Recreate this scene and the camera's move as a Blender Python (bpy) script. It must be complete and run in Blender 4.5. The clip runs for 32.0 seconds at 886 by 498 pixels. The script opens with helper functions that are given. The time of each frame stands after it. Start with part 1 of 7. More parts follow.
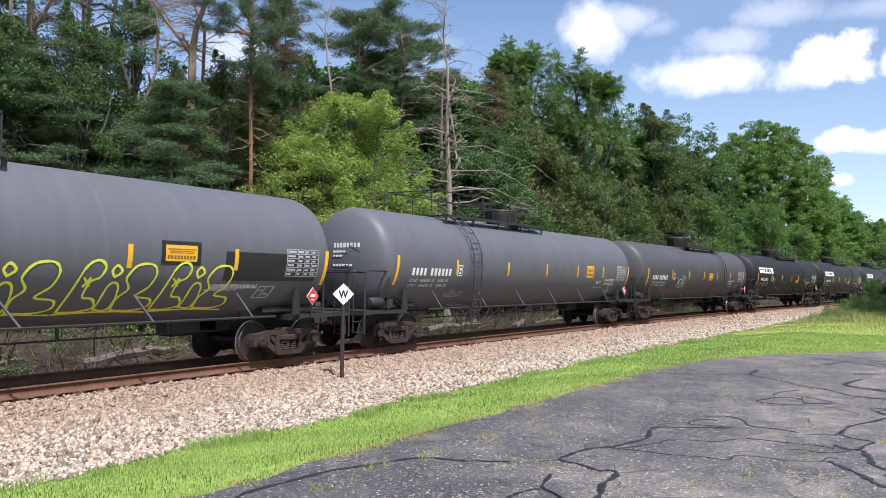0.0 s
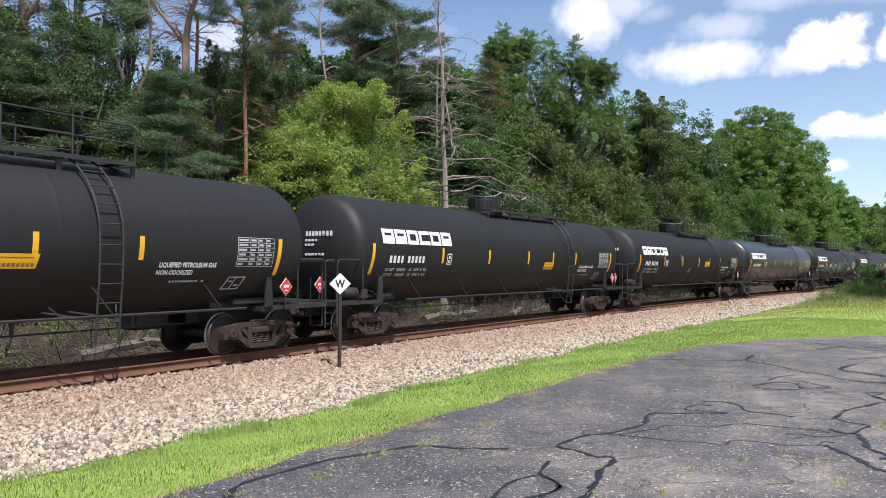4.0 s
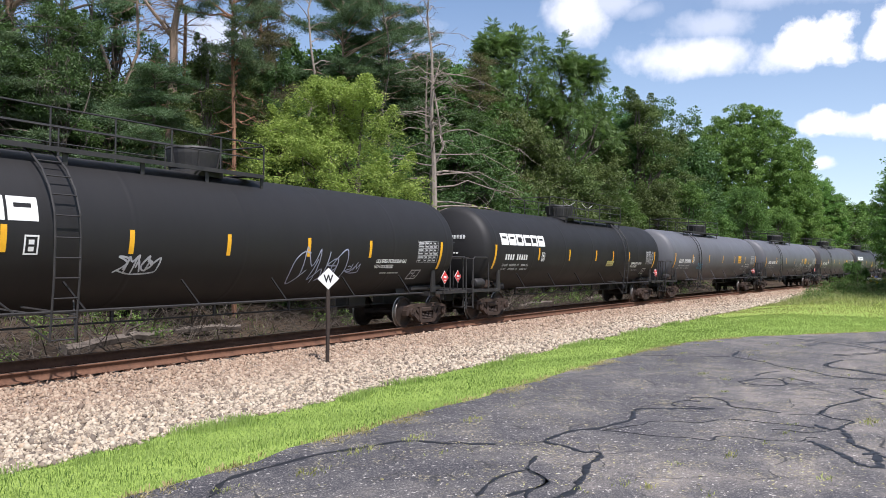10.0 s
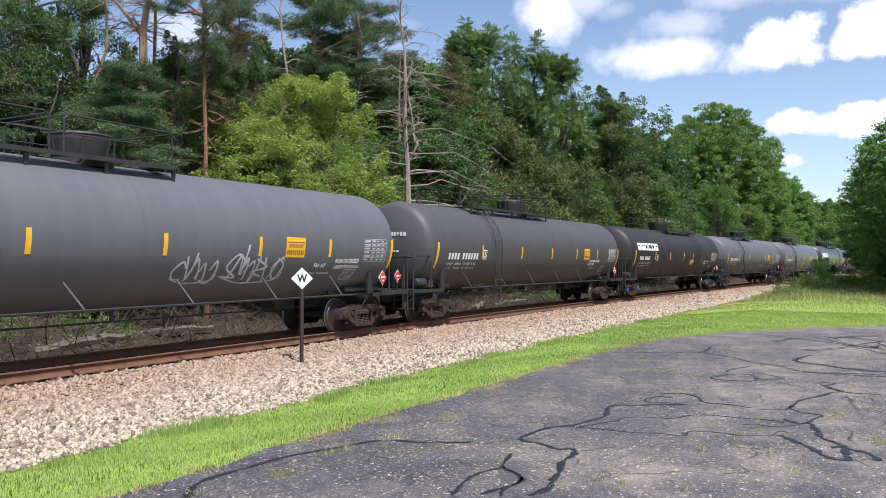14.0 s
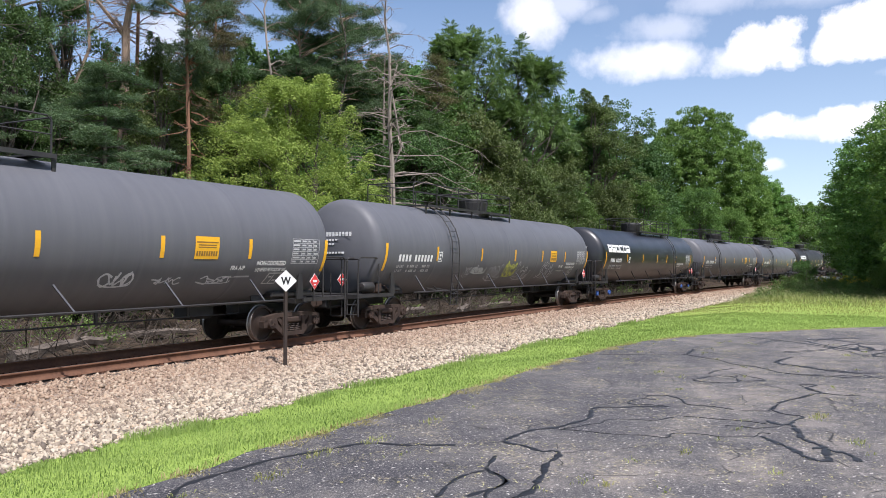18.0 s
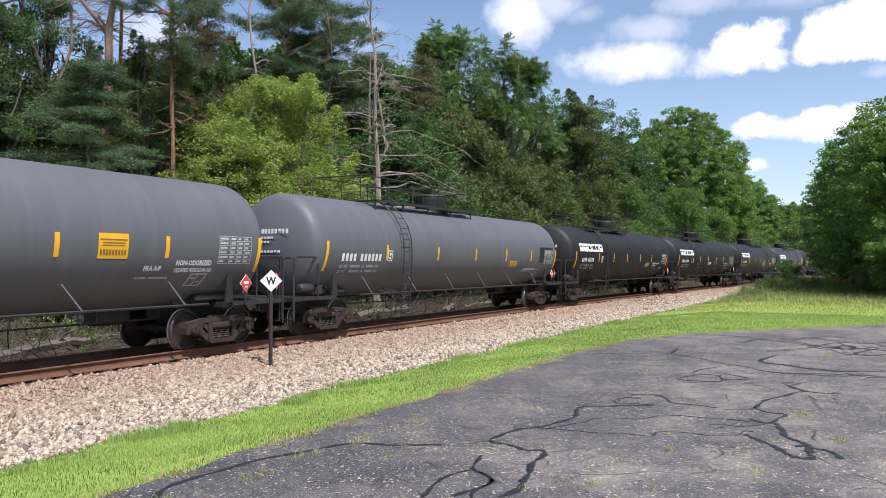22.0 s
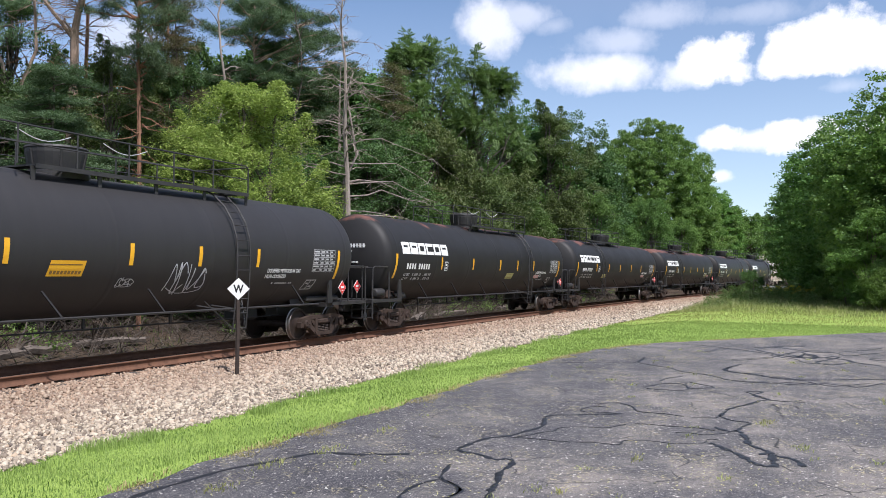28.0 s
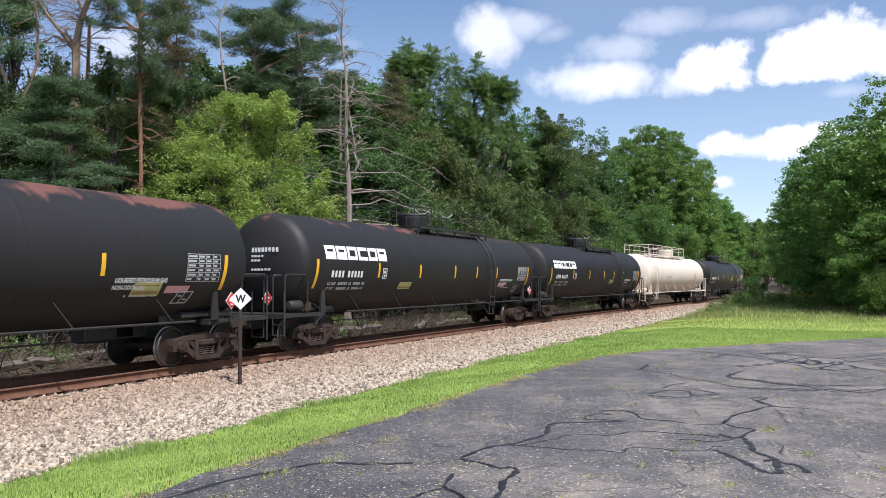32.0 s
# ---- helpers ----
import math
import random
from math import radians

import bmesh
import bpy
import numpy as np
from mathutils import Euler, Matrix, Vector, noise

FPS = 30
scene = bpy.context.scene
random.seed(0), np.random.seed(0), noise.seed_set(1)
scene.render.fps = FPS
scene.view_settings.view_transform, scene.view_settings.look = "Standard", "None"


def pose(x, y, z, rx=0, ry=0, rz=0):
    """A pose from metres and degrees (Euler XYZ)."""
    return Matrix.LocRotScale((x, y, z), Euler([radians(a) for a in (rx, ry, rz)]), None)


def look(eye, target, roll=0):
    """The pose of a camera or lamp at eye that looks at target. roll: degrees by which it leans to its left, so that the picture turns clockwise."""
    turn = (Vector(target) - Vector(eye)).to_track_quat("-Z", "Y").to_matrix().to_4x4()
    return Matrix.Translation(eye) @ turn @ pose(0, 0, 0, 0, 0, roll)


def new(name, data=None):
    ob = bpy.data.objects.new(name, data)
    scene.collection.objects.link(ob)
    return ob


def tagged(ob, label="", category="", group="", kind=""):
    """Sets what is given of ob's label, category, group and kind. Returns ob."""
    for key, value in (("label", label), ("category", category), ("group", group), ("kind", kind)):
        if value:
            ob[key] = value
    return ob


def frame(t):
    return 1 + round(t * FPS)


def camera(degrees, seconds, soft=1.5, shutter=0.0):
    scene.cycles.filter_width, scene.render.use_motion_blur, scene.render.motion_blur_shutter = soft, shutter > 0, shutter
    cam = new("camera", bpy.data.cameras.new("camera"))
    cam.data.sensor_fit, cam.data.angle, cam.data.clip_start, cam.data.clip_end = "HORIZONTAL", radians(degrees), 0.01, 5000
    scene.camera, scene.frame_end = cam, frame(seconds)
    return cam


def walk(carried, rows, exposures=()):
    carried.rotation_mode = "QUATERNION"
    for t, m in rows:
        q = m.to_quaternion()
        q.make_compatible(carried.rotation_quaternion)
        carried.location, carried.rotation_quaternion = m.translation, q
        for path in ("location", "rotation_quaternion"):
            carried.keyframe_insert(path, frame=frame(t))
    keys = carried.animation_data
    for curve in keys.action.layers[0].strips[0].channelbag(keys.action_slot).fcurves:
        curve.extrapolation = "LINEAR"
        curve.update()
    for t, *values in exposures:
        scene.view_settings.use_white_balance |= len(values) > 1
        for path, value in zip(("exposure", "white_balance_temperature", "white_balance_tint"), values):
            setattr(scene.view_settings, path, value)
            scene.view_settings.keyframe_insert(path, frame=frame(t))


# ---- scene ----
# One straight shot of a tank-car train: a curved track, a car park in front, woods behind.
# World: x runs along the track, y across it (away from the viewer), rail head at z = 0.
EYE = (0.0, 0.0, 1.97)
HEADINGS = [
    (0, 31.259, 2.109, 0.716),
    (0.5, 31.366, 2.016, 0.641),
    (1, 31.226, 1.910, 0.430),
    (1.5, 31.129, 1.735, 0.274),
    (2, 31.181, 1.571, 0.238),
    (2.5, 31.130, 1.456, 0.205),
    (3, 31.026, 1.329, 0.128),
    (3.5, 31.005, 1.286, 0.178),
    (5.5, 30.943, 1.341, 0.157),
    (6, 30.854, 1.188, 0.283),
    (6.5, 30.691, 1.001, 0.426),
    (7, 30.613, 0.922, 0.440),
    (7.5, 30.514, 0.900, 0.390),
    (8, 30.476, 0.942, 0.339),
    (8.5, 30.331, 0.931, 0.379),
    (9, 30.178, 0.994, 0.375),
    (9.5, 30.174, 1.026, 0.388),
    (10, 30.166, 0.968, 0.435),
    (10.5, 30.128, 0.962, 0.376),
    (11, 30.118, 1.022, 0.383),
    (11.5, 30.174, 1.007, 0.362),
    (12, 30.223, 0.983, 0.242),
    (12.5, 30.087, 0.974, 0.099),
    (13, 29.470, 0.940, -0.004),
    (13.5, 28.809, 0.896, 0.034),
    (14, 28.299, 0.898, 0.084),
    (14.5, 27.961, 0.926, 0.056),
    (16.5, 27.582, 1.006, 0.169),
    (17, 27.528, 1.085, 0.198),
    (17.5, 27.385, 1.081, 0.146),
    (18, 27.178, 1.076, 0.119),
    (18.5, 27.061, 1.141, 0.131),
    (19, 26.991, 1.182, 0.110),
    (19.5, 26.894, 1.246, 0.036),
    (20, 26.793, 1.245, 0.049),
    (20.5, 26.636, 1.183, 0.131),
    (21, 26.519, 1.116, 0.045),
    (21.5, 26.364, 1.035, -0.017),
    (22, 26.152, 1.059, 0.053),
    (22.5, 25.997, 1.117, 0.082),
    (23, 25.939, 1.212, 0.211),
    (23.5, 25.833, 1.416, 0.283),
    (24, 25.593, 1.540, 0.266),
    (24.5, 25.255, 1.640, 0.240),
    (25, 24.945, 1.743, 0.237),
    (25.5, 24.644, 1.762, 0.167),
    (27.5, 23.910, 1.724, 0.328),
    (28, 23.942, 1.696, 0.321),
    (28.5, 23.900, 1.786, 0.182),
    (29, 23.756, 1.936, 0.066),
    (29.5, 23.704, 2.066, 0.138),
    (30, 23.769, 2.145, 0.159),
    (30.5, 23.824, 2.209, 0.075),
    (31, 23.873, 2.236, -0.045),
    (31.5, 23.923, 2.224, -0.136),
    (32, 24.073, 2.298, -0.121),
]


def aim(heading, pitch, roll):
    h, p = radians(heading), radians(pitch)
    way = Vector((math.cos(p) * math.cos(h), math.cos(p) * math.sin(h), math.sin(p)))
    return look(EYE, Vector(EYE) + 10 * way, roll)


cam = camera(58.32, 32.0, soft=0.8)
EXPOSURE = [(0, 0.46, 6100, 17), (1.0, 0.40, 6150, 17), (2.5, 0.39, 6200, 17), (11, 0.40, 6200, 17), (14, 0.42, 6200, 17), (20, 0.37, 6200, 17), (27, 0.35, 6100, 16.5), (32, 0.34, 6100, 16.5)]
walk(cam, [(t, aim(a, b, c)) for t, a, b, c in HEADINGS], EXPOSURE)

# ---- world, sun, exposure ----
SUN_WAY = Vector((-0.27, -0.42, 0.865)).normalized()
SUN_EL = math.asin(SUN_WAY.z)
SUN_AZ = math.atan2(SUN_WAY.x, SUN_WAY.y)


def link(tree, a, b):
    tree.links.new(a, b)


def node(tree, kind, **values):
    n = tree.nodes.new(kind)
    for key, value in values.items():
        if key in n.inputs:
            n.inputs[key].default_value = value
    return n


def maths(tree, op, a, b=None, c=None):
    n = tree.nodes.new("ShaderNodeMath")
    n.operation = op
    for i, v in enumerate((a, b, c)):
        if v is None:
            continue
        if isinstance(v, (int, float)):
            n.inputs[i].default_value = v
        else:
            tree.links.new(v, n.inputs[i])
    return n.outputs[0]


def ramp(tree, src, stops):
    n = tree.nodes.new("ShaderNodeValToRGB")
    el = n.color_ramp.elements
    while len(el) < len(stops):
        el.new(0.5)
    for e, (p, c) in zip(el, stops):
        e.position = p
        e.color = (*c, 1) if len(c) == 3 else c
    tree.links.new(src, n.inputs[0])
    return n.outputs[0]


def mixrgb(tree, fac, a, b, blend="MIX"):
    n = tree.nodes.new("ShaderNodeMix")
    n.data_type, n.blend_type = "RGBA", blend
    for i, v in ((0, fac), (6, a), (7, b)):
        if isinstance(v, (int, float)):
            n.inputs[i].default_value = v
        elif isinstance(v, tuple):
            n.inputs[i].default_value = (*v, 1) if len(v) == 3 else v
        else:
            tree.links.new(v, n.inputs[i])
    return n.outputs[2]


def make_world():
    w = bpy.data.worlds.new("sky")
    w.use_nodes = True
    t = w.node_tree
    t.nodes.clear()
    sky = t.nodes.new("ShaderNodeTexSky")
    sky.sky_type, sky.sun_disc = "NISHITA", False
    sky.sun_elevation, sky.sun_rotation = SUN_EL, SUN_AZ
    sky.air_density, sky.dust_density, sky.ozone_density = 1.0, 0.05, 1.0
    co = t.nodes.new("ShaderNodeTexCoord")
    sep = t.nodes.new("ShaderNodeSeparateXYZ")
    link(t, co.outputs["Generated"], sep.inputs[0])
    az = maths(t, "MULTIPLY", maths(t, "ARCTAN2", sep.outputs[1], sep.outputs[0]), 57.29578)
    el = maths(t, "MULTIPLY", maths(t, "ARCSINE", sep.outputs[2]), 57.29578)
    warp = node(t, "ShaderNodeTexNoise", Scale=8.0, Detail=8.0, Roughness=0.58)
    link(t, co.outputs["Generated"], warp.inputs["Vector"])
    edge = maths(t, "MULTIPLY", maths(t, "SUBTRACT", warp.outputs[0], 0.5), 3.8)
    fine = node(t, "ShaderNodeTexNoise", Scale=34.0, Detail=5.0, Roughness=0.6)
    link(t, co.outputs["Generated"], fine.inputs["Vector"])
    edge = maths(t, "ADD", edge, maths(t, "MULTIPLY", maths(t, "SUBTRACT", fine.outputs[0], 0.5), 1.3))
    cover = None
    # heading, height, half width, half height, thickness, softness of the rim
    for a, e, ra, re_, k, soft in CLOUDS:
        u = maths(t, "DIVIDE", maths(t, "SUBTRACT", az, a), ra)
        v = maths(t, "DIVIDE", maths(t, "SUBTRACT", el, e), re_)
        d = maths(t, "SQRT", maths(t, "ADD", maths(t, "MULTIPLY", u, u), maths(t, "MULTIPLY", v, v)))
        m = t.nodes.new("ShaderNodeMapRange")
        m.interpolation_type = "SMOOTHSTEP"
        link(t, maths(t, "ADD", d, edge), m.inputs[0])
        m.inputs[1].default_value, m.inputs[2].default_value = 1.08 + soft, 0.92 - soft
        m.inputs[3].default_value, m.inputs[4].default_value = 0.0, k
        cover = m.outputs[0] if cover is None else maths(t, "MAXIMUM", cover, m.outputs[0])
    # the rest of the sky carries broken cloud of the same kind
    broad = node(t, "ShaderNodeTexNoise", Scale=2.3, Detail=7.0, Roughness=0.55)
    link(t, co.outputs["Generated"], broad.inputs["Vector"])
    m = t.nodes.new("ShaderNodeMapRange")
    m.interpolation_type = "SMOOTHSTEP"
    link(t, broad.outputs[0], m.inputs[0])
    for i, v in ((1, 0.43), (2, 0.66), (3, 0.05), (4, 0.75)):
        m.inputs[i].default_value = v
    high = t.nodes.new("ShaderNodeMapRange")
    link(t, el, high.inputs[0])
    for i, v in ((1, 28.0), (2, 40.0), (3, 0.15), (4, 1.0)):
        high.inputs[i].default_value = v
    # round the rest of the horizon the clouds reach lower
    turned = t.nodes.new("ShaderNodeMapRange")
    link(t, maths(t, "ABSOLUTE", maths(t, "SUBTRACT", az, 28.0)), turned.inputs[0])
    for i, v in ((1, 48.0), (2, 75.0), (3, 0.0), (4, 1.0)):
        turned.inputs[i].default_value = v
    reach = maths(t, "MAXIMUM", high.outputs[0], turned.outputs[0])
    cover = maths(t, "MAXIMUM", cover, maths(t, "MULTIPLY", m.outputs[0], reach))
    haze = t.nodes.new("ShaderNodeMapRange")
    link(t, el, haze.inputs[0])
    for i, v in ((1, 0.0), (2, 22.0), (3, 0.30), (4, 0.02)):
        haze.inputs[i].default_value = v
    cover = maths(t, "MAXIMUM", cover, haze.outputs[0])
    colour = mixrgb(t, cover, mixrgb(t, 1.0, sky.outputs[0], SKY_TINT, "MULTIPLY"), CLOUD_WHITE)
    bg = node(t, "ShaderNodeBackground", Strength=SKY_STRENGTH)
    link(t, colour, bg.inputs[0])
    out = t.nodes.new("ShaderNodeOutputWorld")
    link(t, bg.outputs[0], out.inputs[0])
    scene.world = w


SKY_STRENGTH = 0.100
CLOUD_WHITE = (9.4, 9.5, 9.7)
SKY_TINT = (0.85, 0.98, 1.04)
CLOUDS = [
    (5.2, 14.2, 2.5, 1.5, 1.0, 0.30), (4.4, 14.8, 1.9, 1.2, 1.0, 0.25), (6.6, 13.6, 2.0, 1.0, 0.8, 0.6),
    (-0.9, 14.4, 2.6, 1.5, 1.0, 0.28), (-3.0, 14.6, 2.6, 1.7, 1.0, 0.25), (-6.4, 14.3, 2.8, 1.6, 1.0, 0.3), (1.0, 13.9, 1.4, 1.0, 1.0, 0.3),
    (4.8, 9.3, 1.7, 0.9, 1.0, 0.28), (2.6, 9.0, 1.7, 0.6, 0.9, 0.6), (0.1, 9.2, 1.7, 0.95, 1.0, 0.28), (-1.8, 9.4, 1.8, 1.0, 1.0, 0.3), (-4.6, 9.4, 2.0, 0.9, 1.0, 0.3),
    (12.2, 14.1, 2.9, 1.0, 0.85, 0.75), (11.3, 16.0, 2.6, 0.8, 0.5, 0.9), (8.4, 17.5, 2.4, 0.8, 0.45, 0.9), (20.7, 17.3, 1.5, 1.2, 0.8, 0.7), (18.4, 18.0, 2.0, 0.7, 0.55, 0.9),
    (4.6, 6.6, 0.7, 0.45, 0.8, 0.5), (16.0, 17.3, 1.2, 0.5, 0.35, 0.9), (2.5, 17.2, 3.0, 0.6, 0.35, 0.9), (-3.0, 12.0, 2.4, 0.5, 0.4, 0.9), (46.0, 15.5, 2.4, 1.6, 0.55, 0.7), (33.0, 16.0, 2.2, 1.2, 0.45, 0.9),
]
make_world()
sun = new("sun", bpy.data.lights.new("sun", "SUN"))
sun.data.energy, sun.data.angle, sun.data.color = 5.0, radians(1.0), (1.0, 0.962, 0.905)
sun.matrix_world = look((0, 0, 60), Vector((0, 0, 60)) - SUN_WAY)

# ---- materials ----


def shader(name):
    m = bpy.data.materials.new(name)
    m.use_nodes = True
    t = m.node_tree
    return m, t, t.nodes["Principled BSDF"]


def noise_at(t, scale, detail=4.0, rough=0.55, space="Object", stretch=None):
    co = t.nodes.new("ShaderNodeTexCoord")
    n = node(t, "ShaderNodeTexNoise", Scale=scale, Detail=detail, Roughness=rough)
    src = co.outputs[space]
    if stretch:
        mp = t.nodes.new("ShaderNodeMapping")
        mp.inputs["Scale"].default_value = stretch
        link(t, src, mp.inputs[0])
        src = mp.outputs[0]
    link(t, src, n.inputs["Vector"])
    return n.outputs[0]


def bump(t, bsdf, height, strength, distance):
    b = node(t, "ShaderNodeBump", Strength=strength, Distance=distance)
    link(t, height, b.inputs["Height"])
    link(t, b.outputs[0], bsdf.inputs["Normal"])


def surface(name, dark, light, scale, rough=0.7, metal=0.0, bumps=0.3, depth=0.01, fine=6.0, space="Object", spread=(0.3, 0.7), stretch=None):
    """Two scales of colour variation, roughness that follows them, and a fine relief."""
    m, t, b = shader(name)
    big = noise_at(t, scale, 5.0, 0.6, space, stretch)
    small = noise_at(t, scale * fine, 4.0, 0.6, space, stretch)
    mixed = maths(t, "ADD", maths(t, "MULTIPLY", big, 0.6), maths(t, "MULTIPLY", small, 0.4))
    link(t, ramp(t, mixed, [(spread[0], dark), (spread[1], light)]), b.inputs["Base Color"])
    link(t, maths(t, "ADD", maths(t, "MULTIPLY", small, 0.25), rough - 0.12), b.inputs["Roughness"])
    b.inputs["Metallic"].default_value = metal
    bump(t, b, small, bumps, depth)
    return m


def tank_paint(name, base, rough, dirt, rust=0.0, coat=0.0):
    """Weathered tank paint: streaks that run down the shell, dust towards the belly, rust where the paint has failed."""
    m, t, b = shader(name)
    info = t.nodes.new("ShaderNodeObjectInfo")
    co = t.nodes.new("ShaderNodeTexCoord")
    shift = t.nodes.new("ShaderNodeVectorMath")
    shift.operation = "MULTIPLY_ADD"
    comb = t.nodes.new("ShaderNodeCombineXYZ")
    for i in range(3):
        link(t, maths(t, "MULTIPLY", info.outputs["Random"], 40.0 + 13 * i), comb.inputs[i])
    link(t, co.outputs["Object"], shift.inputs[0])
    shift.inputs[1].default_value = (1, 1, 1)
    link(t, comb.outputs[0], shift.inputs[2])

    def at(scale, detail, stretch):
        mp = t.nodes.new("ShaderNodeMapping")
        mp.inputs["Scale"].default_value = stretch
        link(t, shift.outputs[0], mp.inputs[0])
        n = node(t, "ShaderNodeTexNoise", Scale=scale, Detail=detail, Roughness=0.6)
        link(t, mp.outputs[0], n.inputs["Vector"])
        return n.outputs[0]

    streak = at(1.0, 5.0, (5.0, 0.5, 0.35))
    blot = at(0.7, 6.0, (1, 1, 1))
    speck = at(14.0, 4.0, (1, 1, 1))
    col = mixrgb(t, ramp(t, streak, [(0.40, (0, 0, 0)), (0.85, (0.6, 0.6, 0.6))]), base, dirt)
    col = mixrgb(t, maths(t, "MULTIPLY", ramp(t, blot, [(0.45, (0, 0, 0)), (0.7, (1, 1, 1))]), 0.25), col, tuple(0.7 * v for v in base))
    if rust:
        sep = t.nodes.new("ShaderNodeSeparateXYZ")
        link(t, co.outputs["Object"], sep.inputs[0])
        top = t.nodes.new("ShaderNodeMapRange")
        link(t, sep.outputs[2], top.inputs[0])
        for i, v in ((1, 3.2), (2, 3.75), (3, -0.6), (4, rust)):
            top.inputs[i].default_value = v
        patch = maths(t, "ADD", top.outputs[0], maths(t, "MULTIPLY", maths(t, "SUBTRACT", blot, 0.5), 2.2))
        patch = maths(t, "ADD", patch, maths(t, "MULTIPLY", maths(t, "SUBTRACT", streak, 0.5), 1.0))
        col = mixrgb(t, ramp(t, patch, [(0.45, (0, 0, 0)), (0.7, (1, 1, 1))]), col, (0.13, 0.055, 0.04))
    link(t, col, b.inputs["Base Color"])
    link(t, maths(t, "ADD", maths(t, "MULTIPLY", blot, 0.22), rough - 0.11), b.inputs["Roughness"])
    b.inputs["Coat Weight"].default_value = coat
    b.inputs["Specular IOR Level"].default_value = 0.5 if coat else 0.36
    b.inputs["Coat Roughness"].default_value = 0.3
    bump(t, b, maths(t, "ADD", maths(t, "MULTIPLY", blot, 1.0), maths(t, "MULTIPLY", speck, 0.08)), 0.04 if coat else 0.14, 0.02)
    return m


def leaf_paint(name, dark, light, glow=0.35, vary=0.32):
    """Foliage: a leaf-to-leaf and a bough-to-bough change of green, some light passing through."""
    m = bpy.data.materials.new(name)
    m.use_nodes = True
    t = m.node_tree
    t.nodes.clear()
    geo = t.nodes.new("ShaderNodeNewGeometry")
    bough = noise_at(t, 0.55, 3.0, 0.5)
    mix = maths(t, "ADD", maths(t, "MULTIPLY", geo.outputs["Random Per Island"], vary), maths(t, "MULTIPLY", bough, 1.0 - vary * 0.5))
    col = ramp(t, mix, [(0.3, dark), (0.78, light)])
    info = t.nodes.new("ShaderNodeObjectInfo")
    hsv = t.nodes.new("ShaderNodeHueSaturation")
    link(t, col, hsv.inputs["Color"])
    link(t, maths(t, "ADD", maths(t, "MULTIPLY", info.outputs["Random"], 0.03), 0.487), hsv.inputs["Hue"])
    link(t, maths(t, "ADD", maths(t, "MULTIPLY", info.outputs["Random"], 0.35), 0.84), hsv.inputs["Value"])
    col = hsv.outputs[0]
    d = node(t, "ShaderNodeBsdfPrincipled", Roughness=0.52)
    d.inputs["Specular IOR Level"].default_value = 0.3
    link(t, col, d.inputs["Base Color"])
    tr = t.nodes.new("ShaderNodeBsdfTranslucent")
    link(t, mixrgb(t, 0.5, col, (0.15, 0.275, 0.05), "MIX"), tr.inputs[0])
    mx = t.nodes.new("ShaderNodeMixShader")
    mx.inputs[0].default_value = glow
    link(t, d.outputs[0], mx.inputs[1])
    link(t, tr.outputs[0], mx.inputs[2])
    out = t.nodes.new("ShaderNodeOutputMaterial")
    link(t, mx.outputs[0], out.inputs[0])
    return m


